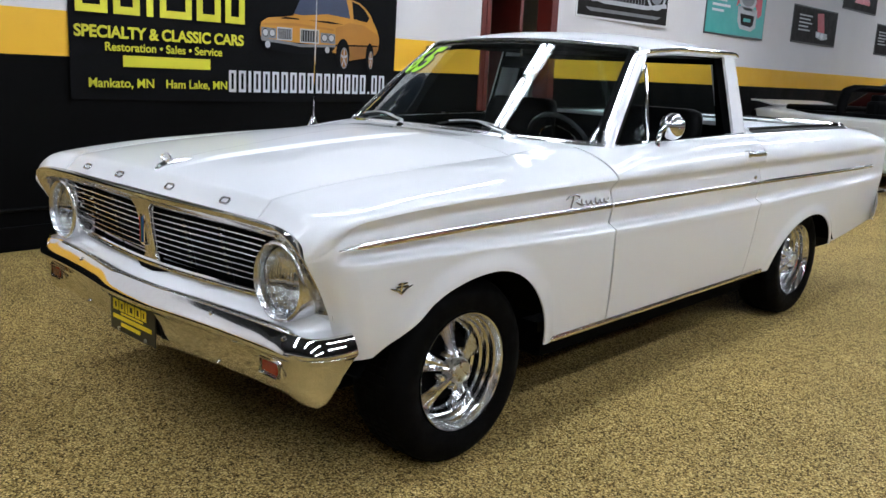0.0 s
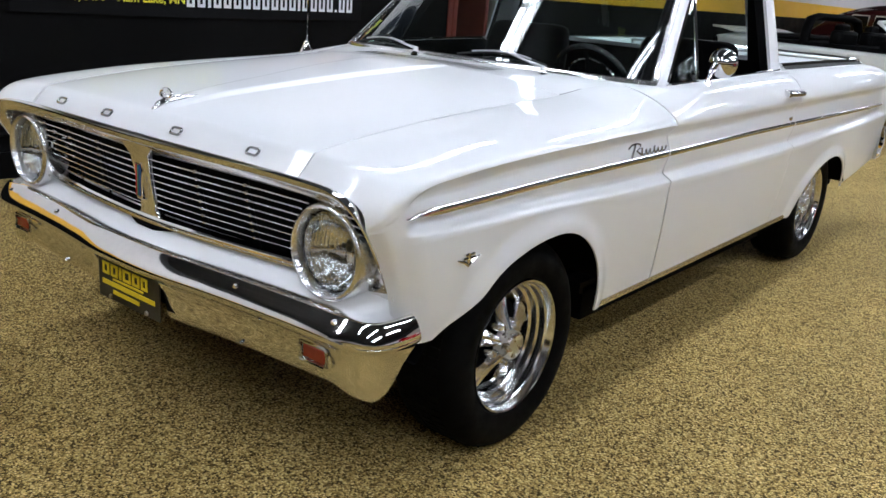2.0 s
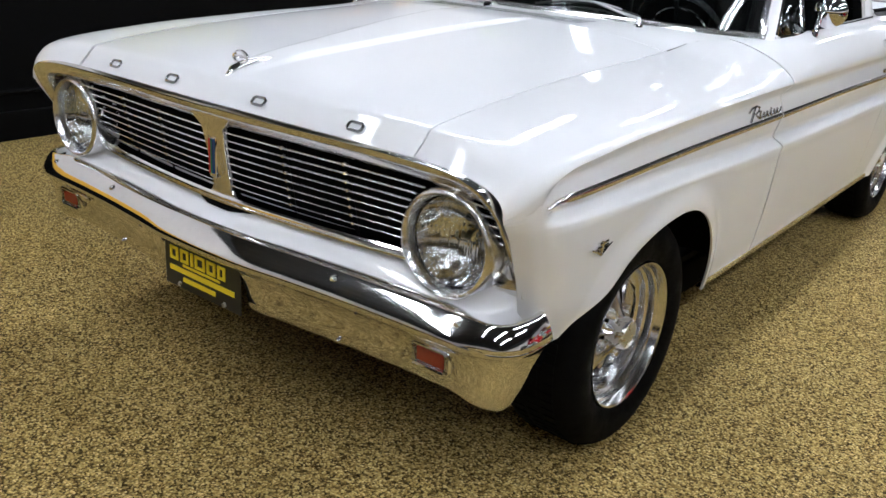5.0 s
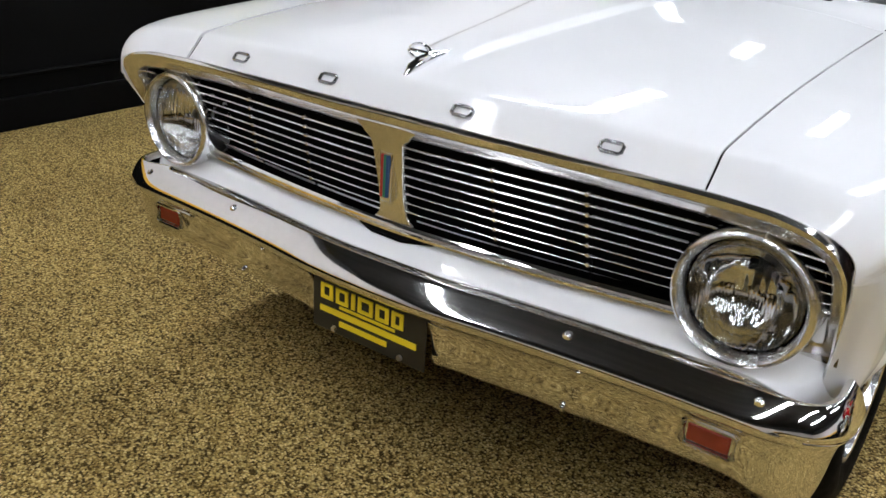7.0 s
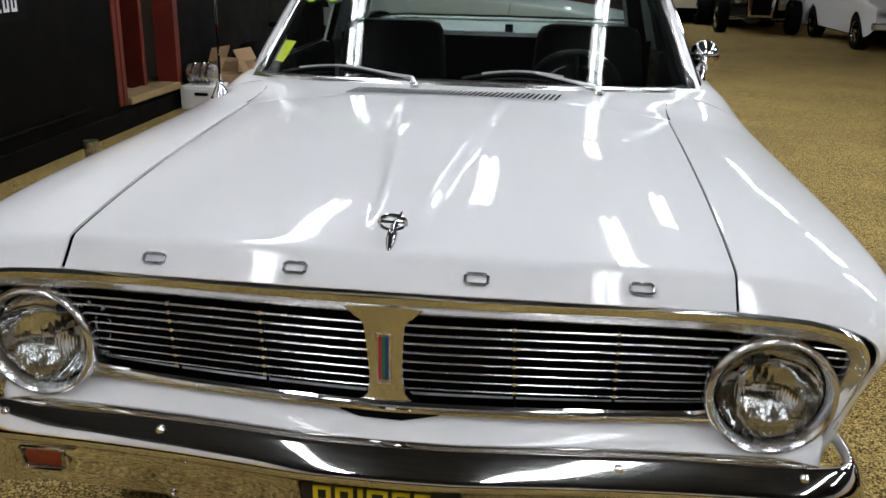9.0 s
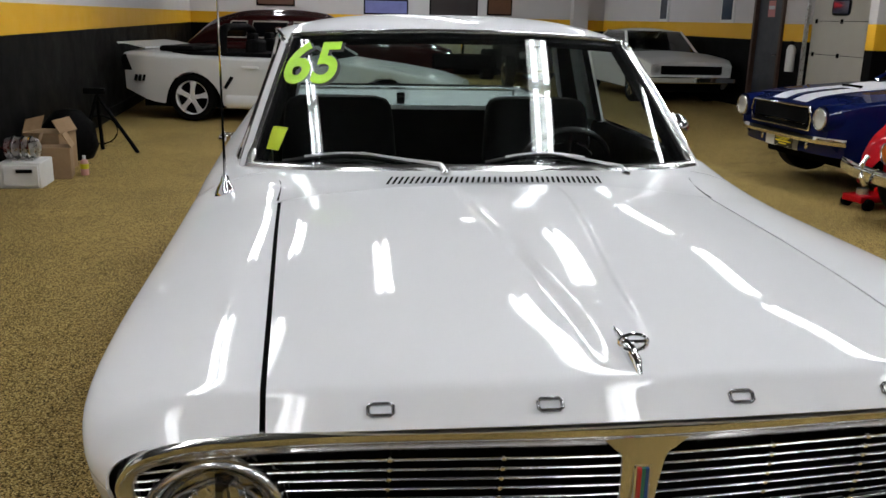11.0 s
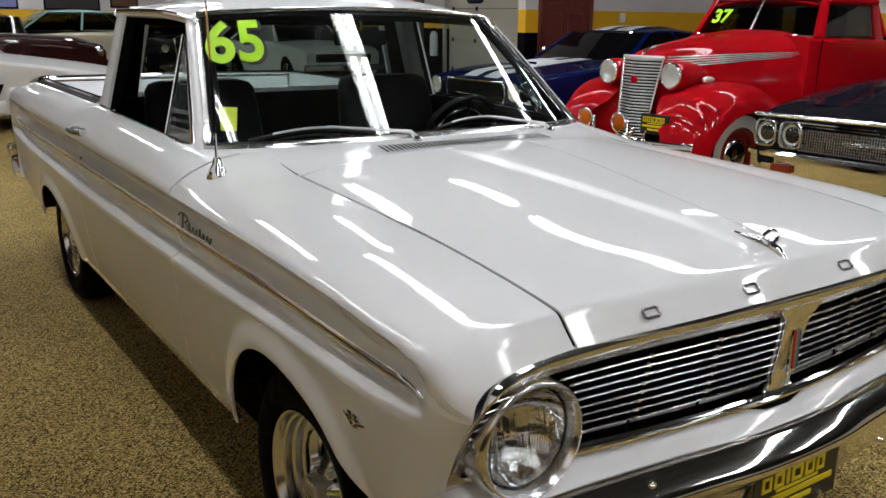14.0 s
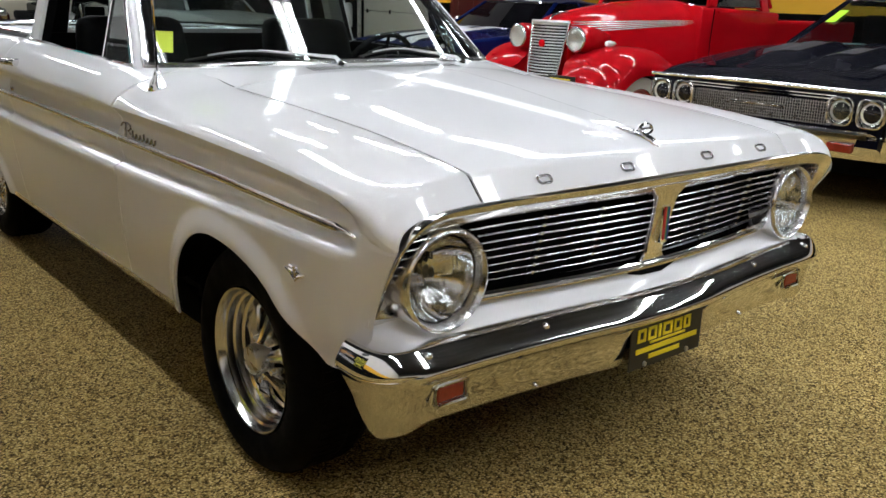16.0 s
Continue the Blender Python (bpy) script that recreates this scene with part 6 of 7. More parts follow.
def hull(name, parent, paintm, y0, y1, w, zs, zb, zt, arches=(), n=40, belly=0.06, shoulder=0.09, sharp=40, label=""):
    """A body shell: w half width, zs sill, zb belt (shoulder) height, zt top on the centre line, all along y."""
    ys = set(span(y0, y1, n))
    for yc, a, top in arches:
        ys |= {yc + a * math.cos(math.pi * k / 16) for k in range(17)}
    rows = []
    for y in sorted(v for v in ys if y0 - 1e-6 <= v <= y1 + 1e-6):
        z0 = zs(y)
        for yc, a, top in arches:
            d = (y - yc) / a
            if abs(d) < 1:
                z0 = max(z0, zs(yc) * 0.5 + (top - zs(yc) * 0.5) * math.sqrt(1 - d * d))
        W, B, T = w(y), zb(y), zt(y)
        half = []
        for i in range(7):
            t = i / 6
            z = z0 + (B - z0) * t
            half.append((W - belly * (1 - (z - 0.25) / max(0.05, B - 0.25)) ** 2 if z < B else W, z))
        for i in range(1, 9):
            a = math.pi / 2 * i / 8
            half.append((W - shoulder + shoulder * math.cos(a), B + (T - B) * 0.55 * math.sin(a)))
        for t in (0.75, 0.5, 0.25, 0.0):
            half.append(((W - shoulder) * t, T - (T - B) * 0.45 * t ** 2))
        rows.append([(-x, y, z) for x, z in half] + [(x, y, z) for x, z in half[-2::-1]])
    g = Geo().grid(rows)
    g.fan(rows[0])
    g.fan(rows[-1], flip=True)
    return part(name, g, paintm, parent, label, sharp=sharp)


def cabin(parent, paintm, base, top, zb, zt, wb, wt, sides=True, pillars=(), dark=M_DARKGLASS, roof=True, bow_front=-0.10):
    """Greenhouse: base and top are (front y, rear y); zb belt, zt roof; wb, wt half widths."""
    if roof:
        rows = []
        for t in span(0, 1, 9):
            y = top[0] + (top[1] - top[0]) * t
            cr = 0.05 * (1 - (2 * t - 1) ** 2) + 0.015
            rows.append([(u * wt, y, zt + cr * (1 - abs(u) ** 2.5) - (0.02 if abs(u) > 0.99 else 0)) for u in span(-1, 1, 15)])
        part("roof", Geo().grid(rows), paintm, parent, sharp=60, solid=0.03)
    corners = {}
    for s in (-1, 1):
        for k, (yb, yt) in enumerate(((base[0], top[0]), (base[1], top[1]))):
            a, b = (s * wb, yb, zb), (s * wt, yt, zt)
            corners[(s, k)] = (a, b)
            part("pillar", Geo().tube([a, b], [0.034, 0.028], n=8, flat=0.6), paintm, parent)
        for q in pillars:
            yb, yt = base[0] + (base[1] - base[0]) * q, top[0] + (top[1] - top[0]) * q
            part("pillar", Geo().tube([(s * wb, yb, zb), (s * wt, yt, zt)], 0.03, n=8, flat=0.6), paintm, parent)
        if sides:
            a, b = corners[(s, 0)], corners[(s, 1)]
            pn = part("side_window", Geo().fan([a[0], b[0], b[1], a[1]]), dark, parent, solid=0.004)
            pn.visible_shadow = False
    for k, nm in ((0, "windscreen"), (1, "rear_window")):
        a, b = corners[(-1, k)], corners[(1, k)]
        bow = bow_front if k == 0 else 0.06
        rows = []
        for t in (0, 0.5, 1):
            p, q = Vector(a[0]).lerp(Vector(a[1]), t), Vector(b[0]).lerp(Vector(b[1]), t)
            rows.append([tuple(p.lerp(q, u) + Vector((0, bow * (1 - (2 * u - 1) ** 2), 0))) for u in span(0, 1, 9)])
        pn = part(nm, Geo().grid(rows), dark, parent, solid=0.004)
        pn.visible_shadow = False
        part("windscreen_trim" if k == 0 else "rear_trim", Geo().tube(rows[0] + [rows[1][-1]] + rows[2][::-1] + [rows[1][0]], 0.012, n=6, close=True), M_CHROME, pn)
    ym = (base[0] + base[1]) / 2
    part("interior", Geo().box((0, ym + 0.1, zb - 0.22), (wb * 1.85, base[1] - base[0] - 0.3, 0.4)).box((wb * 0.5, ym, zb + 0.05), (wb * 0.7, 0.14, 0.4)).box((-wb * 0.5, ym, zb + 0.05), (wb * 0.7, 0.14, 0.4)), M_VINYL, parent, bevel=0.03)
    sx, sy = wb * 0.45, base[0] + 0.45
    part("steering_wheel", Geo().tube([(sx + 0.18 * math.cos(t), sy + 0.06 * math.sin(t), zb + 0.02 + 0.17 * math.sin(t)) for t in [math.tau * k / 20 for k in range(20)]], 0.012, n=6, close=True), M_VINYL, parent)


def wheel_at(parent, x, y, R, rim, rim_mat, spokes=5, white=False, width=0.2):
    s = 1 if x > 0 else -1
    w = part("wheel", Geo().lathe([(R * 0.62, -width), (rim, -width), (rim, -0.05), (rim * 0.97, -0.01), (rim * 1.03, 0.004), (rim * 1.06, -0.004)], (0, 0, 0), "x", 36), rim_mat, parent)
    w.matrix_basis = pose(x, y, R, 0, 0, 180 if s < 0 else 0)
    ty = part("tyre", Geo().lathe([(rim, -0.012), (rim * 1.06, 0.006), ((R + rim) / 2, 0.014), (R * 0.94, 0.004), (R, -0.03), (R, -width + 0.02), (R * 0.92, -width - 0.01), (rim, -width)], (0, 0, 0), "x", 40), M_RUBBER, w)
    if white:
        part("whitewall", Geo().lathe([(rim * 1.06, 0.008), ((R + rim) / 2, 0.017), (R * 0.90, 0.013)], (0, 0, 0), "x", 40), M_WALLTYRE, ty, "white tyre sidewall")
    if spokes:
        for k in range(spokes):
            a = math.tau * k / spokes + 0.2
            g = Geo().grid([[(h, r * math.cos(a) - q * wd * math.sin(a), r * math.sin(a) + q * wd * math.cos(a)) for q in (-1, -0.6, 0.6, 1)] for r, wd, h in ((0.03, 0.03, -0.02), (rim * 0.6, 0.028, -0.025), (rim * 0.98, 0.045, -0.03))])
            part("spoke", g, rim_mat, w, solid=0.03)
        part("wheel_disc", Geo().lathe([(0, -0.09), (rim, -0.09)], (0, 0, 0), "x", 24), M_BLACK, w)
        part("hub_cap", Geo().lathe([(0.045, -0.05), (0.04, -0.008), (0.0, -0.004)], (0, 0, 0), "x", 20), rim_mat, w)
    else:
        part("wheel_disc", Geo().lathe([(rim, -0.03), (rim * 0.8, -0.045), (rim * 0.62, -0.03)], (0, 0, 0), "x", 32), rim_mat, w)
        part("hub_cap", Geo().lathe([(rim * 0.64, -0.03), (rim * 0.55, -0.005), (rim * 0.3, 0.012), (0.0, 0.018)], (0, 0, 0), "x", 28), M_CHROME, w, "domed chrome hub cap")
    return w


def four_wheels(parent, half, yf, yr, R, rim, rim_mat, **kw):
    for s in (1, -1):
        wheel_at(parent, s * half, yf, R, rim, rim_mat, **kw)
        wheel_at(parent, s * half, yr, R, rim, rim_mat, **kw)


def under(parent, w, y0, y1, z0=0.22, z1=0.55):
    part("underbody", Geo().box((0, (y0 + y1) / 2, (z0 + z1) / 2), (2 * w, y1 - y0, z1 - z0)), M_BLACK, parent)


def round_lamp(parent, x, y, z, r=0.085, body=None, depth=0.1):
    l = part("headlamp", Geo().lathe([(r * 0.75, depth), (r * 1.12, depth * 0.4), (r * 1.16, -0.004), (r * 1.05, -0.012), (r, -0.004), (r * 0.97, 0.02)], (x, y, z), "y", 28), body or M_CHROME, parent, "round headlamp with a bright rim")
    part("headlamp_reflector", Geo().lathe([(r, 0.0), (r * 0.7, 0.03), (0.0, 0.05)], (x, y, z), "y", 24), M_LAMPW, l)
    part("headlamp_lens", Geo().lathe([(r, -0.004), (r * 0.7, -0.02), (0.0, -0.028)], (x, y, z), "y", 24), M_LENS, l, solid=0.003)
    return l


# -- red pickup of the thirties, nose towards the white one --
M_REDP = paint("red_paint", (0.42, 0.0025, 0.007))
red = thing("vintage_pickup", (3.42, 4.31, 0), "glossy red 1930s pickup with whitewall tyres on the showroom floor", "pickup truck", rz=-90)
# tall hood that widens and climbs towards the cab
hw = curve((0.50, 0.222), (0.56, 0.245), (0.68, 0.275), (1.0, 0.36), (1.5, 0.50), (1.92, 0.685))
ht = curve((0.50, 1.115), (0.53, 1.145), (0.62, 1.175), (1.0, 1.235), (1.5, 1.298), (1.92, 1.335))


def hood_side(y, z):
    f = min(1.0, max(0.0, (z - 0.55) / (ht(y) - 0.55)))
    return hw(y) * math.sqrt(max(0.0, 1 - f ** 4)) ** 0.5


rows = []
for y in span(0.50, 0.66, 7) + span(0.72, 1.92, 14):
    rows.append([(hw(y) * math.copysign(abs(math.cos(t)) ** 0.5, math.cos(t)), y, 0.55 + (ht(y) - 0.55) * abs(math.sin(t)) ** 0.5) for t in span(0, math.pi, 33)])
part("hood", Geo().grid(rows).fan(rows[0]), M_REDP, red, sharp=50)
part("hood_ornament", Geo().tube([(0, 0.47, 1.125), (0, 0.52, 1.158), (0, 0.60, 1.186), (0, 0.72, 1.200)], [0.006, 0.014, 0.012, 0.004], n=10), M_STEEL, red, "chrome winged hood ornament")
part("hood_hinge", Geo().tube([(0, y, ht(y) + 0.002) for y in span(0.7, 1.85, 10)], 0.006, n=6), M_REDP, red)


# grille of many level bars, pointed in plan and leaning forward at its foot
def prow(u, z):
    t = (z - 0.42) / 0.68
    wv = 0.150 + 0.070 * t
    return (u * wv, 0.325 + 0.11 * t + 0.065 * abs(u) ** 1.2, z)


gr = part("grille_shell", Geo().grid([[(p[0], p[1] + 0.02, p[2]) for p in [prow(u, z) for u in span(-1, 1, 9)]] for z in span(0.42, 1.10, 8)]), M_VINYL, red, "upright pointed chrome grille of fine level bars")
for k in range(27):
    z = 0.432 + k * 0.0252
    part("grille_bar", Geo().tube([prow(u, z) for u in span(-1, 1, 13)], 0.0070, n=6), M_DULLBAR, gr)
part("grille_badge", Geo().lathe([(0.036, 0), (0.03, -0.012), (0, -0.016)], (0, 0.402, 0.925), "y", 20), M_REDP, gr)
part("grille_crown", Geo().tube([prow(u, 1.108) for u in span(-1, 1, 13)], 0.016, n=8), M_WIPER, gr)
part("apron", Geo().grid([[(x, 0.545 - 0.185 * (abs(x) / 0.6) ** 1.5, z) for x in span(-0.6, 0.6, 13)] for z in (0.34, 0.5, 0.66, 0.80)]), M_REDP, red, sharp=60)
f_top = curve((0.215, 0.50), (0.235, 0.585), (0.27, 0.67), (0.34, 0.765), (0.45, 0.845), (0.6, 0.90), (0.8, 0.928), (1.0, 0.920), (1.2, 0.865), (1.45, 0.735), (1.7, 0.56), (1.95, 0.42))
f_out = curve((0.215, 0.66), (0.24, 0.73), (0.30, 0.80), (0.42, 0.855), (0.7, 0.885), (1.3, 0.885), (1.95, 0.82))
f_in = curve((0.215, 0.52), (0.24, 0.45), (0.30, 0.36), (0.45, 0.26), (0.8, 0.26), (1.95, 0.50))
for s in (1, -1):
    part("grille_edge", Geo().tube([(s * prow(1, z)[0], prow(1, z)[1] - 0.004, z) for z in span(1.10, 0.42, 8)], 0.012, n=8), M_STEEL, gr)
    # bright speed lines along the hood side
    for k in range(5):
        part("hood_strip", Geo().tube([(s * (hood_side(y, 1.110 - 0.020 * k * (1 - 0.55 * smooth(0.5, 1.95, y)) + 0.03 * (y - 0.46)) + 0.003), y, 1.110 - 0.020 * k * (1 - 0.55 * smooth(0.5, 1.95, y)) + 0.03 * (y - 0.46)) for y in span(0.505, 1.92 - 0.05 * k, 16)], [0.0048] * 10 + [0.0042, 0.0036, 0.003, 0.0024, 0.0018, 0.0012], n=6), M_DULLBAR, red)
    # teardrop headlamp pods
    round_lamp(red, s * 0.352, 0.445, 0.972, 0.092, M_BAR, 0.06)
    part("lamp_pod", Geo().lathe([(0.104, 0.0), (0.115, 0.05), (0.112, 0.14), (0.09, 0.27), (0.05, 0.39), (0.0, 0.45)], (s * 0.352, 0.45, 0.972), "y", 28), M_REDP, red)
    # pontoon front fender, round in every direction, cut away over the wheel
    rows = []
    roll = curve((0, 0.16), (0.12, 0.09), (0.25, 0.04), (0.42, 0.0), (0.56, 0.015), (0.68, 0.06), (0.79, 0.14), (0.88, 0.27), (0.945, 0.43), (0.985, 0.62), (1.0, 0.82))
    fs = [1 - (1 - t) ** 1.7 for t in span(0, 1, 26)]
    for y in [0.215 + 0.235 * t ** 1.4 for t in span(0, 1, 14)] + span(0.485, 1.95, 40):
        d = (y - 0.80) / 0.40
        zo = 0.30 + 0.405 * math.sqrt(1 - d * d) if abs(d) < 1 else 0.32
        zc, xo, xi = f_top(y), f_out(y), f_in(y)
        rows.append([(s * (xi + (xo - xi) * f), y, max(zc - max(0.04, zc - zo) * g, min(zo, zc - 0.02))) for f, g in [(f, roll(f)) for f in fs] + [(1.0, 0.91), (1.0, 1.0)]])
    part("front_fender", Geo().grid(rows).fan(rows[0]), M_REDP, red, sharp=75)
    part("fender_well", Geo().lathe([(0.40, -0.2), (0.40, 0.2)], (s * 0.66, 0.80, 0.33), "x", 18, 0, math.pi), M_BLACK, red)
    part("fender_lamp", Geo().lathe([(0.0, -0.05), (0.022, -0.035), (0.028, 0.0), (0.02, 0.06), (0, 0.1)], (s * 0.50, 0.71, 0.945), "y", 16), M_RIMW, red)
    part("bumper_guard", Geo().tube([(s * 0.36, 0.06, 0.36), (s * 0.36, 0.015, 0.42), (s * 0.36, 0.015, 0.52), (s * 0.36, 0.05, 0.58)], 0.018, n=8), M_BAR, red)
for x, y, z in ((-0.33, 0.19, 0.598), (0.035, 0.22, 0.584)):
    fog = part("fog_lamp", Geo().lathe([(0.0, 0.08), (0.055, 0.06), (0.082, 0.0), (0.085, -0.012), (0.074, -0.016), (0.070, -0.010)], (x, y, z), "y", 24), M_BAR, red, "round amber fog lamp in a chrome rim")
    part("fog_lens", Geo().lathe([(0.072, -0.008), (0.04, -0.022), (0, -0.026)], (x, y, z), "y", 24), M_FOG, fog)
    part("fog_bracket", Geo().tube([(x + 0.08, y + 0.01, z + 0.02), (x + 0.10, y, z - 0.06), (x + 0.07, y - 0.03, z - 0.14), (x + 0.02, y - 0.06, 0.42)], 0.016, n=8), M_BAR, fog)
part("front_bumper", Geo().grid([[(x, 0.06 + 0.12 * (abs(x) / 0.86) ** 2.5 + o, z) for o, z in ((0.02, 0.49), (0.0, 0.495), (-0.012, 0.465), (-0.012, 0.425), (0.0, 0.385), (0.02, 0.39))] for x in span(-0.86, 0.86, 25)]), M_CHROME_OLD, red, "chrome bumper with upright guards")
pl = dealer_plate(red, (0.40, 0.25, 0.60), 0.31, 0.16)
# cab, its greenhouse, and the bed
hull("cab", red, M_REDP, 1.80, 2.98, curve((1.80, 0.655), (2.0, 0.70), (2.98, 0.73)), curve((1.8, 0.42), (2.98, 0.42)), curve((1.8, 1.24), (2.98, 1.22)), curve((1.8, 1.315), (2.98, 1.27)), n=12, shoulder=0.07)
cabin(red, M_REDP, (1.90, 2.94), (2.08, 2.86), 1.285, 1.60, 0.655, 0.575, dark=M_DARKGLASS, roof=False, bow_front=-0.05)
rows = []
for t in span(0, 1, 13):
    y = 2.03 + 0.89 * t
    rows.append([(u * 0.60 * (1 - 0.10 * abs(2 * t - 1) ** 3), y, 1.585 + 0.135 * (1 - abs(u) ** 2.6) * (1 - 0.75 * abs(2 * t - 1) ** 3) - 0.03 * abs(2 * t - 1) ** 4) for u in span(-1, 1, 19)])
part("roof", Geo().grid(rows), M_REDP, red, sharp=80, solid=0.03)
for s in (1, -1):
    part("windscreen_pillar", Geo().grid([[(s * (0.66 - 0.08 * t), 1.86 + 0.17 * t, 1.28 + 0.31 * t), (s * (0.675 - 0.08 * t), 1.90 + 0.16 * t, 1.28 + 0.31 * t), (s * (0.68 - 0.085 * t), 1.98 + 0.14 * t, 1.28 + 0.31 * t)] for t in span(0, 1, 6)]), M_REDP, red, solid=0.03)
    part("rear_quarter_panel", Geo().grid([[(s * (0.68 - 0.085 * t), 2.76 + 0.02 * t, 1.25 + 0.34 * t), (s * (0.685 - 0.085 * t), 2.86 + 0.01 * t, 1.25 + 0.34 * t), (s * (0.64 - 0.09 * t), 2.965 - 0.05 * t, 1.25 + 0.34 * t), (s * (0.50 - 0.06 * t), 2.985 - 0.06 * t, 1.25 + 0.34 * t)] for t in span(0, 1, 6)]), M_REDP, red, sharp=70, solid=0.025)
    part("window_header", Geo().tube([(s * 0.598, y, 1.585) for y in span(2.08, 2.84, 6)], 0.03, n=8), M_REDP, red)
    part("belt_bead", Geo().tube([(s * 0.705, y, 1.235) for y in span(1.98, 2.95, 8)], 0.008, n=6), M_REDP, red)
    part("door_seam", Geo().tube([(s * 0.694, 1.93, 1.26), (s * 0.70, 1.90, 1.0), (s * 0.69, 1.92, 0.5)], 0.005, n=4), M_BLACK, red)
    part("rear_fender", Geo().lathe([(0.50, -0.16), (0.52, 0.0), (0.46, 0.12), (0.40, 0.14)], (s * 0.72, 4.0, 0.40), "x", 24, 0, math.pi), M_REDP, red, sharp=80)
part("windscreen_divider", Geo().tube([(0, 1.845, 1.30), (0, 2.02, 1.60)], 0.012, n=8), M_STEEL, red)
y37 = words("painted_year", "37", 0.19, pose(-0.455, 1.862, 1.395, 60, 0, 0), M_LIME, red, depth=0.001, bold=0.007)
part("pickup_box", Geo().box((0, 3.9, 0.86), (1.30, 1.75, 0.62)), M_REDP, red, "red pickup bed", bevel=0.03)
part("running_board", Geo().box((0, 2.5, 0.36), (1.62, 1.3, 0.05)), M_VINYL, red, bevel=0.01)
under(red, 0.55, 0.5, 4.7)
M_REDWHEEL = mat("red_wheel_paint", (0.30, 0.01, 0.01), 0.3, coat=0.3)
four_wheels(red, 0.80, 0.80, 4.0, 0.36, 0.215, M_REDWHEEL, spokes=0, white=True, width=0.16)

# -- dark blue-black muscle car beside it --
M_NAVY = paint("midnight_blue_paint", (0.0022, 0.0022, 0.007), 0.45)
dark = thing("muscle_coupe", (3.52, 2.04, 0), "near-black 1960s muscle car with four headlamps and mesh grille", "car", rz=-90)
hull("body", dark, M_NAVY, 0.08, 4.9, curve((0.08, 0.86), (0.3, 0.92), (1.5, 0.95), (4.0, 0.95), (4.9, 0.88)), curve((0, 0.50), (0.25, 0.36), (0.5, 0.26), (4.3, 0.28), (4.9, 0.42)),
     curve((0.08, 0.74), (0.3, 0.80), (1.6, 0.925), (4.9, 0.88)), curve((0.08, 0.80), (0.3, 0.862), (1.0, 0.955), (1.6, 1.02), (4.9, 0.95)), ((0.88, 0.40, 0.68), (3.85, 0.40, 0.68)))
part("hood_scoop", Geo().grid([[(x, y, 0.866 + 0.128 * (y - 0.35) + 0.060 * (1 - smooth(0.09, 0.14, abs(abs(x) - 0.22) * 0.8)) * smooth(0.4, 0.75, y) * (1 - smooth(1.3, 1.5, y))) for x in span(-0.62, 0.62, 33)] for y in span(0.32, 1.52, 20)]), M_NAVY, dark, "twin raised hood bulges", sharp=60)
part("nose_moulding", Geo().tube([(x, 0.055 + 0.03 * (abs(x) / 0.9) ** 2, 0.795 - 0.01 * abs(x)) for x in span(-0.89, 0.89, 17)], 0.014, n=8), M_STEEL, dark)
gr = part("grille", Geo().box((0, 0.10, 0.655), (1.74, 0.03, 0.24)), M_BLACK, dark, "wide mesh grille with bright bars")
for z in (0.755, 0.735):
    part("grille_bar", Geo().box((0, 0.072, z), (1.1, 0.02, 0.006)), M_CHROME, gr)
g = Geo()
for k in range(60):
    g.box((-0.52 + k * 0.01763, 0.078, 0.64), (0.004, 0.006, 0.15))
for k in range(8):
    g.box((0, 0.078, 0.572 + 0.019 * k), (1.06, 0.006, 0.004))
part("grille_mesh", g, M_ALU, gr)
part("grille_badge", Geo().box((0, 0.068, 0.652), (0.42, 0.012, 0.018)), M_CHROME, gr, bevel=0.004)
for x in (-0.78, -0.585, 0.585, 0.78):
    bz = part("lamp_bezel", Geo().grid([[(x + r * 0.088 * math.copysign(abs(math.cos(t)) ** 0.55, math.cos(t)), yy, 0.665 + r * 0.092 * math.copysign(abs(math.sin(t)) ** 0.55, math.sin(t))) for t in [math.tau * k / 32 for k in range(33)]] for r, yy in ((1.0, 0.10), (1.0, 0.05), (0.93, 0.045), (0.82, 0.07))]), M_BEZEL, dark, "square bright headlamp bezel")
    round_lamp(bz, x, 0.065, 0.665, 0.066)
part("front_bumper", Geo().grid([[(x, 0.0 + 0.12 * (abs(x) / 0.95) ** 3 + o, z) for o, z in ((0.06, 0.555), (0.02, 0.55), (0.0, 0.53), (0.0, 0.505), (0.03, 0.495), (0.035, 0.40), (0.05, 0.37), (0.08, 0.365))] for x in span(-0.95, 0.95, 29)]), M_CHROME_OLD, dark, "heavy chrome bumper")
for s in (1, -1):
    part("marker_lamp", Geo().box((s * 0.62, 0.055, 0.44), (0.16, 0.04, 0.055)), M_AMBER, dark, bevel=0.006)
cabin(dark, M_NAVY, (1.72, 3.9), (2.35, 3.2), 1.0, 1.37, 0.74, 0.58, dark=M_GLASS, roof=True)
part("dash_pad", Geo().box((0, 1.98, 0.985), (1.36, 0.36, 0.06)), mat("teal_vinyl", (0.03, 0.16, 0.17), 0.5, spots=0.2, size=10), dark, "teal dashboard", bevel=0.02)
part("painted_mark", Geo().grid([[(-0.60, 2.00, 1.185), (-0.50, 1.97, 1.185)], [(-0.56, 2.17, 1.285), (-0.47, 2.14, 1.285)]]), M_LIME, dark, "lime green painted mark on the glass")
part("antenna", Geo().tube([(0.74, 1.45, 0.95), (0.76, 1.62, 1.55)], [0.006, 0.002], n=6), M_CHROME, dark)
under(dark, 0.75, 0.4, 4.6)
four_wheels(dark, 0.90, 0.88, 3.85, 0.33, 0.20, M_CHROME, spokes=5)

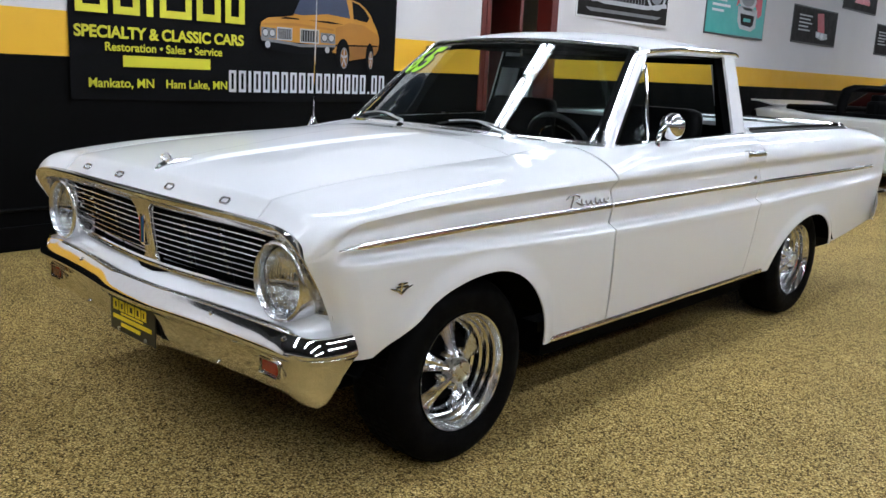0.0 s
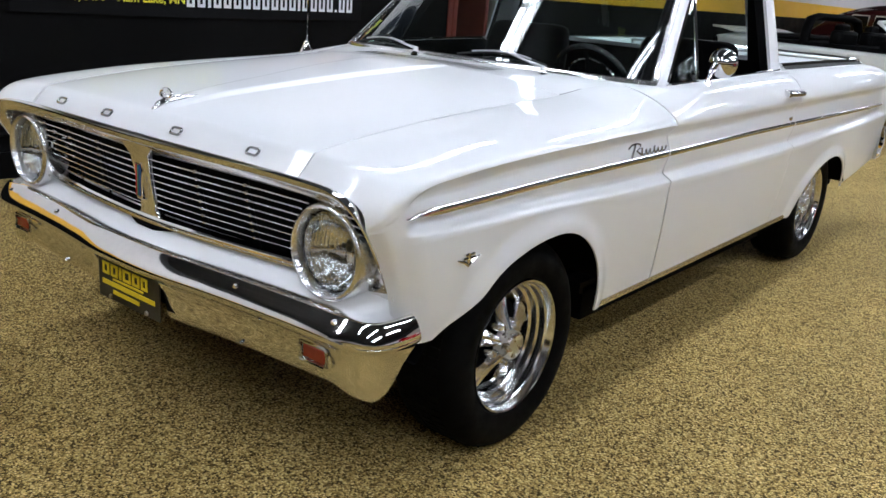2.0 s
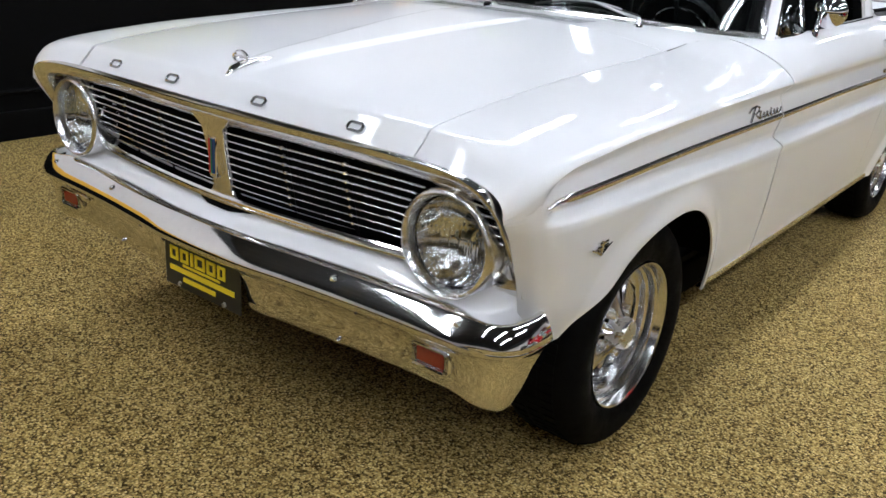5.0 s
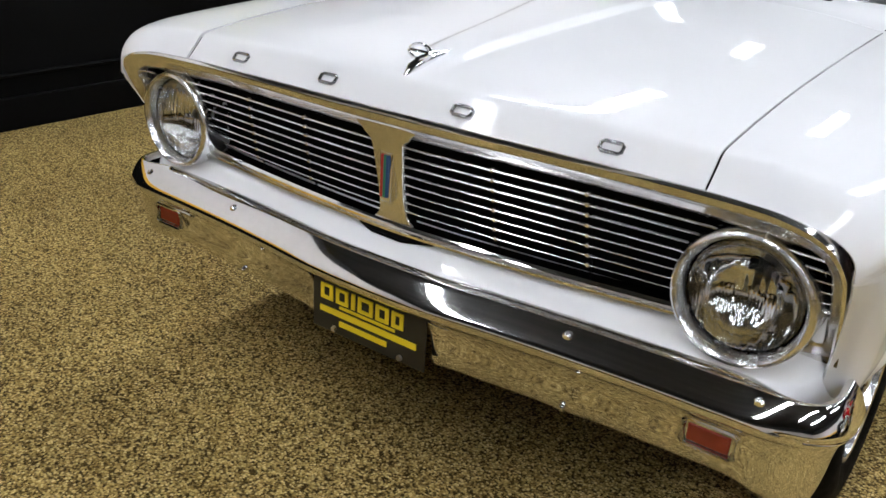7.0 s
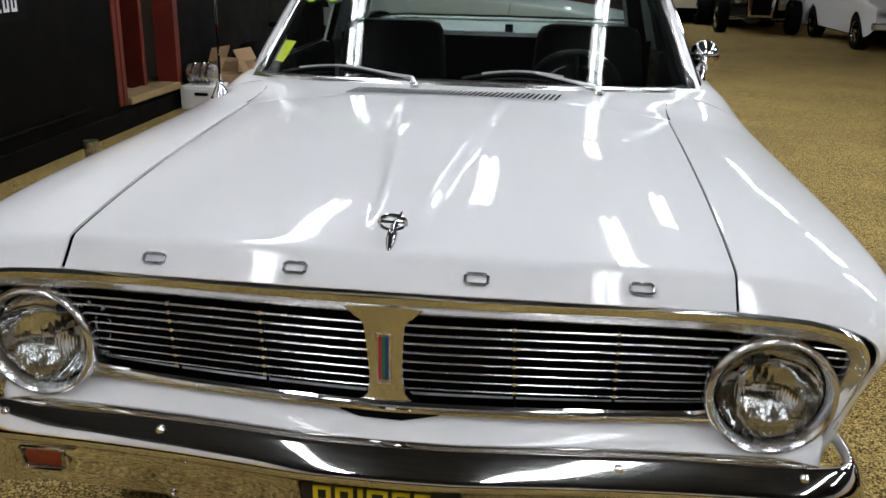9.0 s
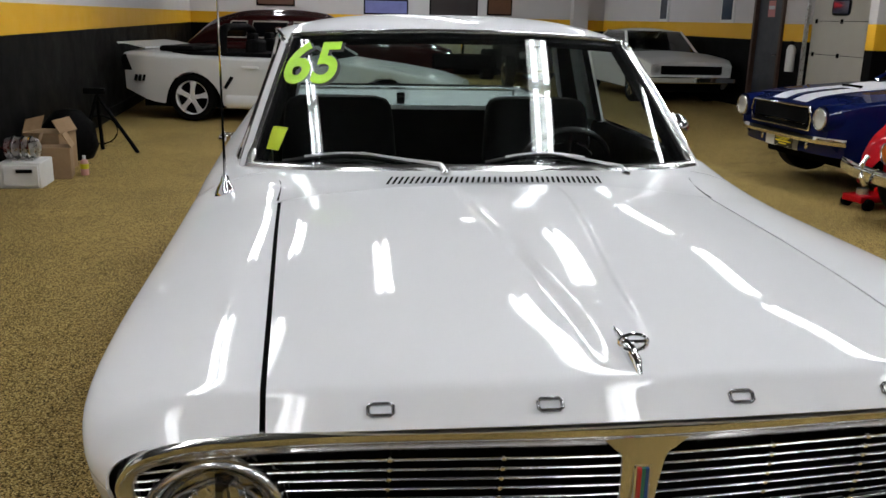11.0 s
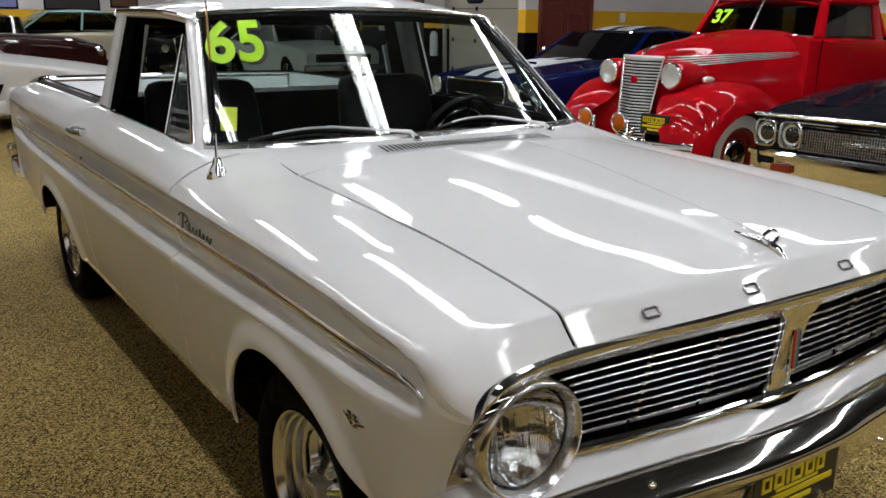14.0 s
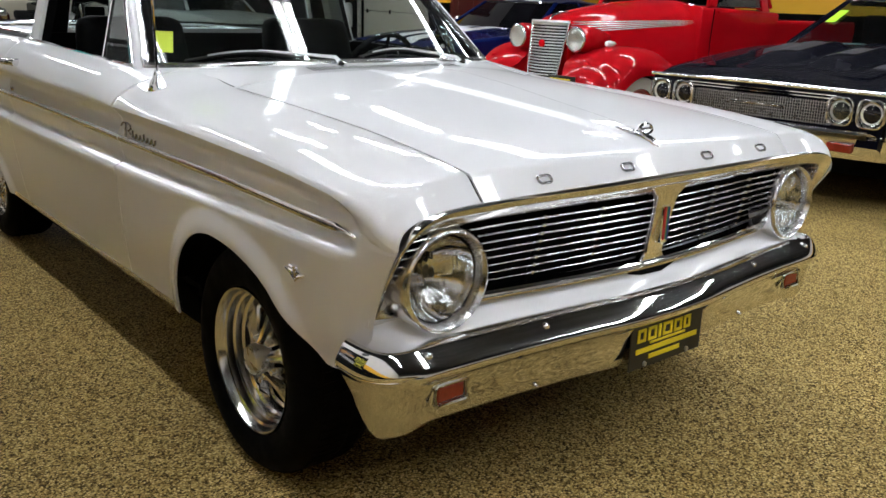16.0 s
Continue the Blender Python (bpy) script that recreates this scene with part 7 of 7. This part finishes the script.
# -- blue fastback with white stripes --
M_BLUE = paint("deep_blue_paint", (0.001, 0.006, 0.055))
M_STRIPE = paint("white_stripe_paint", (0.72, 0.72, 0.74))
blue = thing("striped_coupe", (3.75, 6.50, 0.045), "deep blue 1960s coupe with two broad white stripes", "car", rz=-88)
bw = curve((0.06, 0.72), (0.25, 0.80), (0.8, 0.84), (4.2, 0.86), (4.6, 0.78))
bzt = curve((0.06, 0.76), (0.25, 0.83), (0.9, 0.90), (1.5, 0.94), (4.0, 0.94), (4.6, 0.88))
bzb = curve((0.06, 0.70), (0.3, 0.78), (1.5, 0.86), (4.6, 0.82))
hull("body", blue, M_BLUE, 0.06, 4.6, bw, curve((0, 0.52), (0.2, 0.36), (0.5, 0.24), (4.2, 0.26), (4.6, 0.45)), bzb, bzt, ((0.82, 0.38, 0.66), (3.56, 0.38, 0.66)))
for s in (1, -1):
    part("stripe", Geo().grid([[(s * (0.06 + 0.22 * t), y, bzt(y) - (bzt(y) - bzb(y)) * 0.45 * ((0.06 + 0.22 * t) / (bw(y) - 0.09)) ** 2 + 0.006) for t in span(0, 1, 4)] for y in span(0.10, 1.50, 24)]), M_STRIPE, blue, "broad white stripe")
part("hood_scoop", Geo().grid([[(x, y, bzt(y) + 0.045 * (1 - (x / 0.2) ** 2) * smooth(0.7, 0.8, y) * (1 - smooth(0.95, 1.2, y)) + 0.002) for x in span(-0.2, 0.2, 9)] for y in span(0.7, 1.2, 10)]), M_STRIPE, blue)
part("scoop_mouth", Geo().box((0, 0.735, 0.905), (0.28, 0.02, 0.03)), M_BLACK, blue)
gr = part("grille", Geo().box((0, 0.05, 0.645), (0.92, 0.05, 0.20)), M_BLACK, blue, "black grille in a chrome rim", bevel=0.02)
part("grille_rim", Geo().tube([(-0.47, 0.025, 0.55), (0.47, 0.025, 0.55), (0.50, 0.025, 0.65), (0.46, 0.025, 0.75), (-0.46, 0.025, 0.75), (-0.50, 0.025, 0.65)], 0.012, n=8, close=True), M_CHROME, gr)
part("grille_bar", Geo().box((0, 0.02, 0.60), (0.92, 0.012, 0.01)), M_CHROME, gr)
for s in (1, -1):
    round_lamp(blue, s * 0.655, 0.005, 0.668, 0.085, M_STEEL)
    part("lamp_hood", Geo().lathe([(0.125, 0.22), (0.118, 0.05), (0.112, 0.0), (0.095, 0.02)], (s * 0.655, 0.02, 0.672), "y", 24), M_BLUE, blue)
    part("gill", Geo().box((s * 0.53, 0.055, 0.66), (0.02, 0.03, 0.15)), M_BLUE, blue, bevel=0.005)
    part("fog_lamp", Geo().lathe([(0.05, 0.03), (0.052, 0.0), (0.03, -0.01), (0, -0.012)], (s * 0.36, 0.10, 0.40), "y", 18), M_CHROME, blue)
    part("side_mirror", Geo().lathe([(0, -0.06), (0.04, -0.03), (0.05, 0.01), (0, 0.012)], (s * 0.83, 1.75, 1.0), "y", 18), M_CHROME, blue)
part("front_bumper", Geo().grid([[(x, -0.02 + 0.16 * (abs(x) / 0.86) ** 4 + o, z) for o, z in ((0.05, 0.515), (0.01, 0.51), (0.0, 0.48), (0.01, 0.45), (0.05, 0.445))] for x in span(-0.86, 0.86, 25)]), M_CHROME, blue, "slim chrome bumper")
part("apron", Geo().grid([[(x, 0.08 + 0.10 * (abs(x) / 0.8) ** 3, z) for z in (0.5, 0.42, 0.34)] for x in span(-0.8, 0.8, 11)]), M_BLUE, blue)
for s in (1, -1):
    part("apron_stripe", Geo().grid([[(s * x, 0.07 + 0.10 * (abs(x) / 0.8) ** 3, z) for z in (0.5, 0.42, 0.34)] for x in (0.07, 0.16, 0.27)]), M_STRIPE, blue)
dealer_plate(blue, (0.12, 0.02, 0.42), 0.30, 0.13)
cabin(blue, M_BLUE, (1.50, 4.3), (1.98, 2.95), 0.925, 1.225, 0.72, 0.58, pillars=(0.40,), dark=M_TINT)
for s in (1, -1):
    part("roof_stripe", Geo().grid([[(s * x, 1.99 + 0.95 * t, 1.247 + 0.055 * (1 - (2 * t - 1) ** 2) - 0.05 * x * x) for x in (0.06, 0.17, 0.28)] for t in span(0, 1, 8)]), M_STRIPE, blue)
part("painted_mark", Geo().grid([[(-0.50, 1.80, 1.12), (-0.33, 1.765, 1.12)], [(-0.44, 1.90, 1.20), (-0.29, 1.87, 1.20)]]), M_LIME, blue, "lime green painted mark on the glass")
under(blue, 0.68, 0.35, 4.3)
four_wheels(blue, 0.82, 0.82, 3.56, 0.32, 0.19, M_ALU, spokes=5)

# -- white convertible behind, side on --
conv = thing("convertible", (1.19, 11.50, 0), "white open convertible with five-spoke white wheels", "car", rz=75)
M_CWHITE = paint("white_car_paint", (0.70, 0.70, 0.70))
cz = curve((0.05, 0.62), (0.4, 0.74), (1.4, 0.90), (1.7, 0.94), (2.0, 0.93), (3.3, 0.93), (3.6, 0.97), (4.15, 1.00), (4.30, 0.96))
hull("body", conv, M_CWHITE, 0.05, 4.30, curve((0.05, 0.70), (0.4, 0.86), (3.9, 0.90), (4.30, 0.80)), curve((0, 0.30), (0.5, 0.20), (3.75, 0.24), (4.30, 0.42)), curve((0.05, 0.55), (0.4, 0.66), (1.6, 0.82), (3.5, 0.86), (4.30, 0.88)), cz, ((0.92, 0.40, 0.68), (3.30, 0.40, 0.68)), belly=0.04)
part("cockpit", Geo().box((0, 2.75, 0.90), (1.48, 1.75, 0.10)), M_VINYL, conv, "black interior", bevel=0.02)
for s in (1, -1):
    for y in (2.62,):
        st = part("seat", Geo().box((s * 0.38, y, 0.98), (0.46, 0.16, 0.30)), M_VINYL, conv, bevel=0.05)
        part("headrest", Geo().box((s * 0.38, y + 0.04, 1.155), (0.24, 0.10, 0.12)), M_VINYL, st, bevel=0.03)
    part("side_skirt", Geo().grid([[(s * 0.885, y, 0.38), (s * 0.925, y, 0.35), (s * 0.93, y, 0.25), (s * 0.90, y, 0.20), (s * 0.80, y, 0.20)] for y in span(1.36, 2.86, 6)]), M_CWHITE, conv, sharp=60)
    part("flank_decal", Geo().prism([(1.36, 0.58), (1.54, 0.58), (1.80, 0.38), (1.44, 0.38)], "x", s * 0.905, s * 0.899), M_BLACK, conv, "black wedge-shaped flank decal")
    part("windscreen_post", Geo().tube([(s * 0.72, 1.55, 0.90), (s * 0.60, 2.12, 1.27)], 0.024, n=8), M_CWHITE, conv)
    part("side_mirror", Geo().box((s * 0.90, 1.85, 1.0), (0.16, 0.09, 0.11)), M_VINYL, conv, bevel=0.02)
    part("door_handle", Geo().box((s * 0.902, 2.55, 0.76), (0.02, 0.2, 0.035)), M_CWHITE, conv, bevel=0.006)
    part("side_scoop", Geo().prism([(2.86, 0.46), (2.89, 0.48), (2.80, 0.64), (2.76, 0.62)], "x", s * 0.905, s * 0.88), M_BLACK, conv)
    for k in range(3):
        part("tail_gill", Geo().box((s * 0.885, 3.98 + 0.06 * k, 0.58), (0.02, 0.035, 0.09), Euler((0.3, 0, 0)).to_matrix()), M_BLACK, conv)
    part("tail_lamp", Geo().prism([(4.17, 0.68), (4.31, 0.68), (4.32, 0.86), (4.26, 0.90)], "x", s * 0.84, s * 0.60), M_BLACK, conv)
    part("door_seam", Geo().tube([(s * 0.902, 1.58, 0.86), (s * 0.905, 1.62, 0.4)], 0.004, n=4), M_BLACK, conv)
part("styling_bar", Geo().tube([(-0.70, 2.96, 0.86), (-0.68, 2.96, 1.10), (-0.60, 2.97, 1.25), (-0.40, 2.98, 1.29), (0.40, 2.98, 1.29), (0.60, 2.97, 1.25), (0.68, 2.96, 1.10), (0.70, 2.96, 0.86)], 0.065, n=10, flat=0.8), M_VINYL, conv, "black padded hoop behind the seats", sharp=60)
part("windscreen_header", Geo().tube([(-0.60, 2.12, 1.27), (0, 2.06, 1.30), (0.60, 2.12, 1.27)], 0.03, n=8), M_CWHITE, conv)
pn = part("windscreen", Geo().grid([[(-0.72, 1.55, 0.90), (0, 1.42, 0.92), (0.72, 1.55, 0.90)], [(-0.60, 2.12, 1.27), (0, 2.06, 1.30), (0.60, 2.12, 1.27)]]), M_TINT, conv)
pn.visible_shadow = False
part("painted_mark", Geo().grid([[(-0.60, 1.70, 1.06), (-0.44, 1.66, 1.06)], [(-0.56, 1.87, 1.16), (-0.41, 1.83, 1.16)]]), M_LIME, conv, "lime green painted mark on the glass")
part("tail_spoiler", Geo().grid([[(x, y, z) for x in span(-0.80, 0.80, 9)] for y, z in ((3.97, 1.00), (4.20, 1.045), (4.39, 1.06), (4.37, 1.03))]), M_CWHITE, conv, solid=0.02)
part("top_boot", Geo().box((0, 3.58, 0.975), (1.40, 0.5, 0.09)), M_VINYL, conv, bevel=0.04)
under(conv, 0.75, 0.3, 4.05, 0.18, 0.5)
four_wheels(conv, 0.88, 0.92, 3.30, 0.325, 0.225, M_RIMW, spokes=5)


def lengthen(ob, y0, k):
    """Moves what lies ahead of y0 further forward, in proportion."""
    for c in ob.children:
        if c.name.startswith("wheel"):
            m = c.matrix_basis.copy()
            if m.translation.y < y0 - 0.5:
                m.translation.y = y0 - (y0 - m.translation.y) * k
                c.matrix_basis = m
            continue
        for v in c.data.vertices:
            if v.co.y < y0:
                v.co.y = y0 - (y0 - v.co.y) * k
        lengthen(c, y0, k)


lengthen(conv, 3.30, 1.15)

# -- maroon sedan of the forties behind the convertible --
M_MAROON = paint("dark_maroon_paint", (0.035, 0.006, 0.006))
mar = thing("vintage_sedan", (1.95, 14.75, 0), "dark maroon 1940s sedan with bright window frames", "car", rz=90)
hull("body", mar, M_MAROON, 0.05, 5.0, curve((0.05, 0.62), (0.6, 0.86), (2.0, 0.92), (4.2, 0.92), (5.0, 0.70)), curve((0, 0.35), (5.0, 0.35)), curve((0.05, 0.80), (1.2, 0.96), (4.0, 0.98), (5.0, 0.72)), curve((0.05, 0.95), (0.5, 1.06), (1.6, 1.12), (3.8, 1.10), (4.5, 1.02), (5.0, 0.80)), ((0.95, 0.42, 0.74), (4.0, 0.42, 0.70)), shoulder=0.2)
hull("greenhouse", mar, M_MAROON, 1.62, 4.55, curve((1.62, 0.68), (2.1, 0.73), (3.8, 0.73), (4.55, 0.60)), curve((1.6, 1.0), (4.6, 0.95)), curve((1.62, 1.06), (1.95, 1.25), (2.3, 1.37), (3.5, 1.37), (4.1, 1.25), (4.55, 1.0)), curve((1.62, 1.10), (1.95, 1.36), (2.3, 1.52), (2.9, 1.565), (3.5, 1.545), (4.1, 1.40), (4.55, 1.05)), n=30, belly=-0.02, shoulder=0.22, sharp=80)
M_CREAM = mat("cream_window_frame", (0.55, 0.50, 0.42), 0.35)
ws_rows = [[(x, 1.655 + 0.55 * t + 0.10 * (abs(x) / 0.6) ** 2, 1.10 + 0.36 * t) for x in span(-0.60 + 0.08 * t, 0.60 - 0.08 * t, 9)] for t in (0.0, 0.5, 1.0)]
pn = part("windscreen", Geo().grid(ws_rows), M_TINT, mar, "split sloping windscreen", solid=0.01)
part("windscreen_frame", Geo().tube(ws_rows[0] + ws_rows[2][::-1], 0.016, n=6, close=True), M_CHROME, pn)
for s in (1, -1):
    for a, b, c, d in ((2.18, 2.80, 2.36, 2.80), (2.90, 3.50, 2.90, 3.46), (3.58, 4.02, 3.56, 3.80)):
        ring = [(s * 0.742, a, 1.10), (s * 0.742, b, 1.10), (s * 0.738, d, 1.36), (s * 0.738, c, 1.36)]
        pn = part("side_window", Geo().fan(ring), M_TINT, mar, solid=0.008)
        part("window_frame", Geo().tube(ring, 0.015, n=6, close=True), M_CREAM, pn)
    round_lamp(mar, s * 0.62, 0.12, 0.84, 0.085)
    part("hood_side_trim", Geo().tube([(s * 0.70, 0.4, 0.98), (s * 0.80, 1.5, 1.03)], 0.01, n=6), M_CHROME, mar)
under(mar, 0.75, 0.4, 4.6)
four_wheels(mar, 0.86, 0.95, 4.0, 0.36, 0.21, M_MAROON, spokes=0, white=True)

# -- pale turquoise and cream sedan behind the maroon one --
M_TURQ = paint("pale_turquoise_paint", (0.22, 0.38, 0.36))
M_IVORY = paint("ivory_paint", (0.62, 0.58, 0.46))
turq = thing("two_tone_sedan", (5.95, 22.0, 0), "pale turquoise and ivory 1950s sedan parked far back", "car", rz=90)
hull("body", turq, M_IVORY, 0.05, 4.9, curve((0.05, 0.74), (0.5, 0.88), (4.3, 0.90), (4.9, 0.78)), curve((0, 0.38), (4.9, 0.38)), curve((0.05, 0.82), (1.2, 0.96), (4.9, 0.88)), curve((0.05, 0.90), (0.6, 1.02), (1.6, 1.08), (4.9, 0.98)), ((0.9, 0.40, 0.70), (3.9, 0.40, 0.68)))
cabin(turq, M_TURQ, (1.60, 4.2), (2.05, 3.6), 1.06, 1.47, 0.76, 0.64, pillars=(0.5,))
part("side_moulding", Geo().tube([(0.905, y, 0.84) for y in span(0.5, 4.5, 8)], 0.012, n=6), M_CHROME, turq)
for s in (1, -1):
    round_lamp(turq, s * 0.66, 0.08, 0.80, 0.085)
under(turq, 0.75, 0.4, 4.6)
four_wheels(turq, 0.86, 0.9, 3.9, 0.35, 0.2, M_IVORY, spokes=0, white=True)

# -- white compact coupe farther back --
nova = thing("compact_coupe", (6.5, 14.6, 0), "white 1960s compact coupe parked near the far wall", "car", rz=0)
hull("body", nova, M_CWHITE, 0.05, 4.6, curve((0.05, 0.80), (0.4, 0.88), (4.2, 0.88), (4.6, 0.80)), curve((0, 0.45), (0.4, 0.26), (4.2, 0.28), (4.6, 0.4)), curve((0.05, 0.72), (0.3, 0.80), (1.6, 0.86), (4.6, 0.82)), curve((0.05, 0.80), (0.4, 0.88), (1.5, 0.95), (4.6, 0.90)), ((0.85, 0.38, 0.66), (3.6, 0.38, 0.66)))
cabin(nova, M_CWHITE, (1.55, 4.1), (2.1, 3.2), 0.92, 1.32, 0.74, 0.60)
part("grille", Geo().box((0, 0.04, 0.64), (1.2, 0.04, 0.16)), M_VINYL, nova, bevel=0.01)
part("front_bumper", Geo().box((0, -0.02, 0.46), (1.74, 0.08, 0.12)), M_CHROME, nova, bevel=0.02)
for s in (1, -1):
    round_lamp(nova, s * 0.70, 0.06, 0.65, 0.085)
under(nova, 0.7, 0.3, 4.3)
four_wheels(nova, 0.85, 0.85, 3.6, 0.32, 0.19, M_CHROME, spokes=5)

# -- black hot rods at the far end --
M_ROD = paint("black_paint", (0.006, 0.006, 0.007))
rod = thing("hot_rod", (4.62, 17.9, 0), "black open-wheeled hot rod with chrome grille", "car", rz=0)
hull("body", rod, M_ROD, 0.5, 3.6, curve((0.5, 0.30), (1.6, 0.45), (2.2, 0.66), (3.6, 0.62)), curve((0, 0.30), (4, 0.30)), curve((0.5, 0.85), (3.6, 0.90)), curve((0.5, 0.95), (3.6, 1.0)), n=16)
part("grille_shell", Geo().prism([(-0.26, 0.35), (0.26, 0.35), (0.30, 0.95), (0.0, 1.04), (-0.30, 0.95)], "y", 0.42, 0.54), M_CHROME, rod, bevel=0.02)
part("grille_core", Geo().box((0, 0.415, 0.66), (0.40, 0.02, 0.52)), M_VINYL, rod)
part("front_axle", Geo().tube([(-0.72, 0.75, 0.32), (0.72, 0.75, 0.32)], 0.03, n=8), M_CHROME, rod)
cabin(rod, M_ROD, (2.0, 3.4), (2.2, 3.2), 0.98, 1.35, 0.58, 0.52)
for s in (1, -1):
    round_lamp(rod, s * 0.46, 0.6, 0.72, 0.08)
    part("cycle_fender", Geo().lathe([(0.38, -0.10), (0.39, 0.0), (0.38, 0.10)], (s * 0.75, 0.75, 0.34), "x", 20, 0.2, math.pi - 0.2), M_ROD, rod)
    wheel_at(rod, s * 0.85, 0.75, 0.33, 0.2, M_CHROME, spokes=5)
    wheel_at(rod, s * 0.92, 3.2, 0.38, 0.22, M_CHROME, spokes=5, width=0.3)
rod2 = copy_thing(rod, pose(1.35, 18.4, 0, 0, 0, 6))
tagged(rod2, "second black hot rod parked beside the first")

# -- workshop clutter under the striped car --
jack = thing("floor_jack", (4.25, 5.55, 0), "low red trolley jack on the floor", "floor jack", rz=10)
part("jack_body", Geo().box((0, 0, 0.09), (0.62, 0.22, 0.06)).box((0.1, 0, 0.14), (0.25, 0.12, 0.05)), M_REDP, jack, bevel=0.01)
for s in (1, -1):
    for x in (-0.24, 0.24):
        part("jack_wheel", Geo().lathe([(0, -0.02), (0.05, -0.02), (0.05, 0.02), (0, 0.02)], (x, s * 0.12, 0.05), "y", 14), M_VINYL, jack)
part("jack_saddle", Geo().lathe([(0, 0.05), (0.05, 0.05), (0.05, 0.0)], (-0.2, 0, 0.12), "z", 14), M_ALU, jack)
part("jack_handle", Geo().tube([(0.15, 0, 0.16), (0.5, 0.02, 0.20)], 0.015, n=8), M_ALU, jack)
rag = thing("shop_rag", (3.75, 3.75, 0), "crumpled white rag on the floor", "rag")
part("cloth", Geo().grid([[(x, y, 0.015 + 0.05 * (0.5 + 0.5 * math.sin(x * 17 + y * 9)) * (1 - (x / 0.26) ** 2) * (1 - (y / 0.2) ** 2)) for x in span(-0.25, 0.25, 14)] for y in span(-0.19, 0.19, 12)]), mat("white_cotton", (0.6, 0.58, 0.56), 0.9, spots=0.2, size=20), rag, sharp=80, solid=0.004)
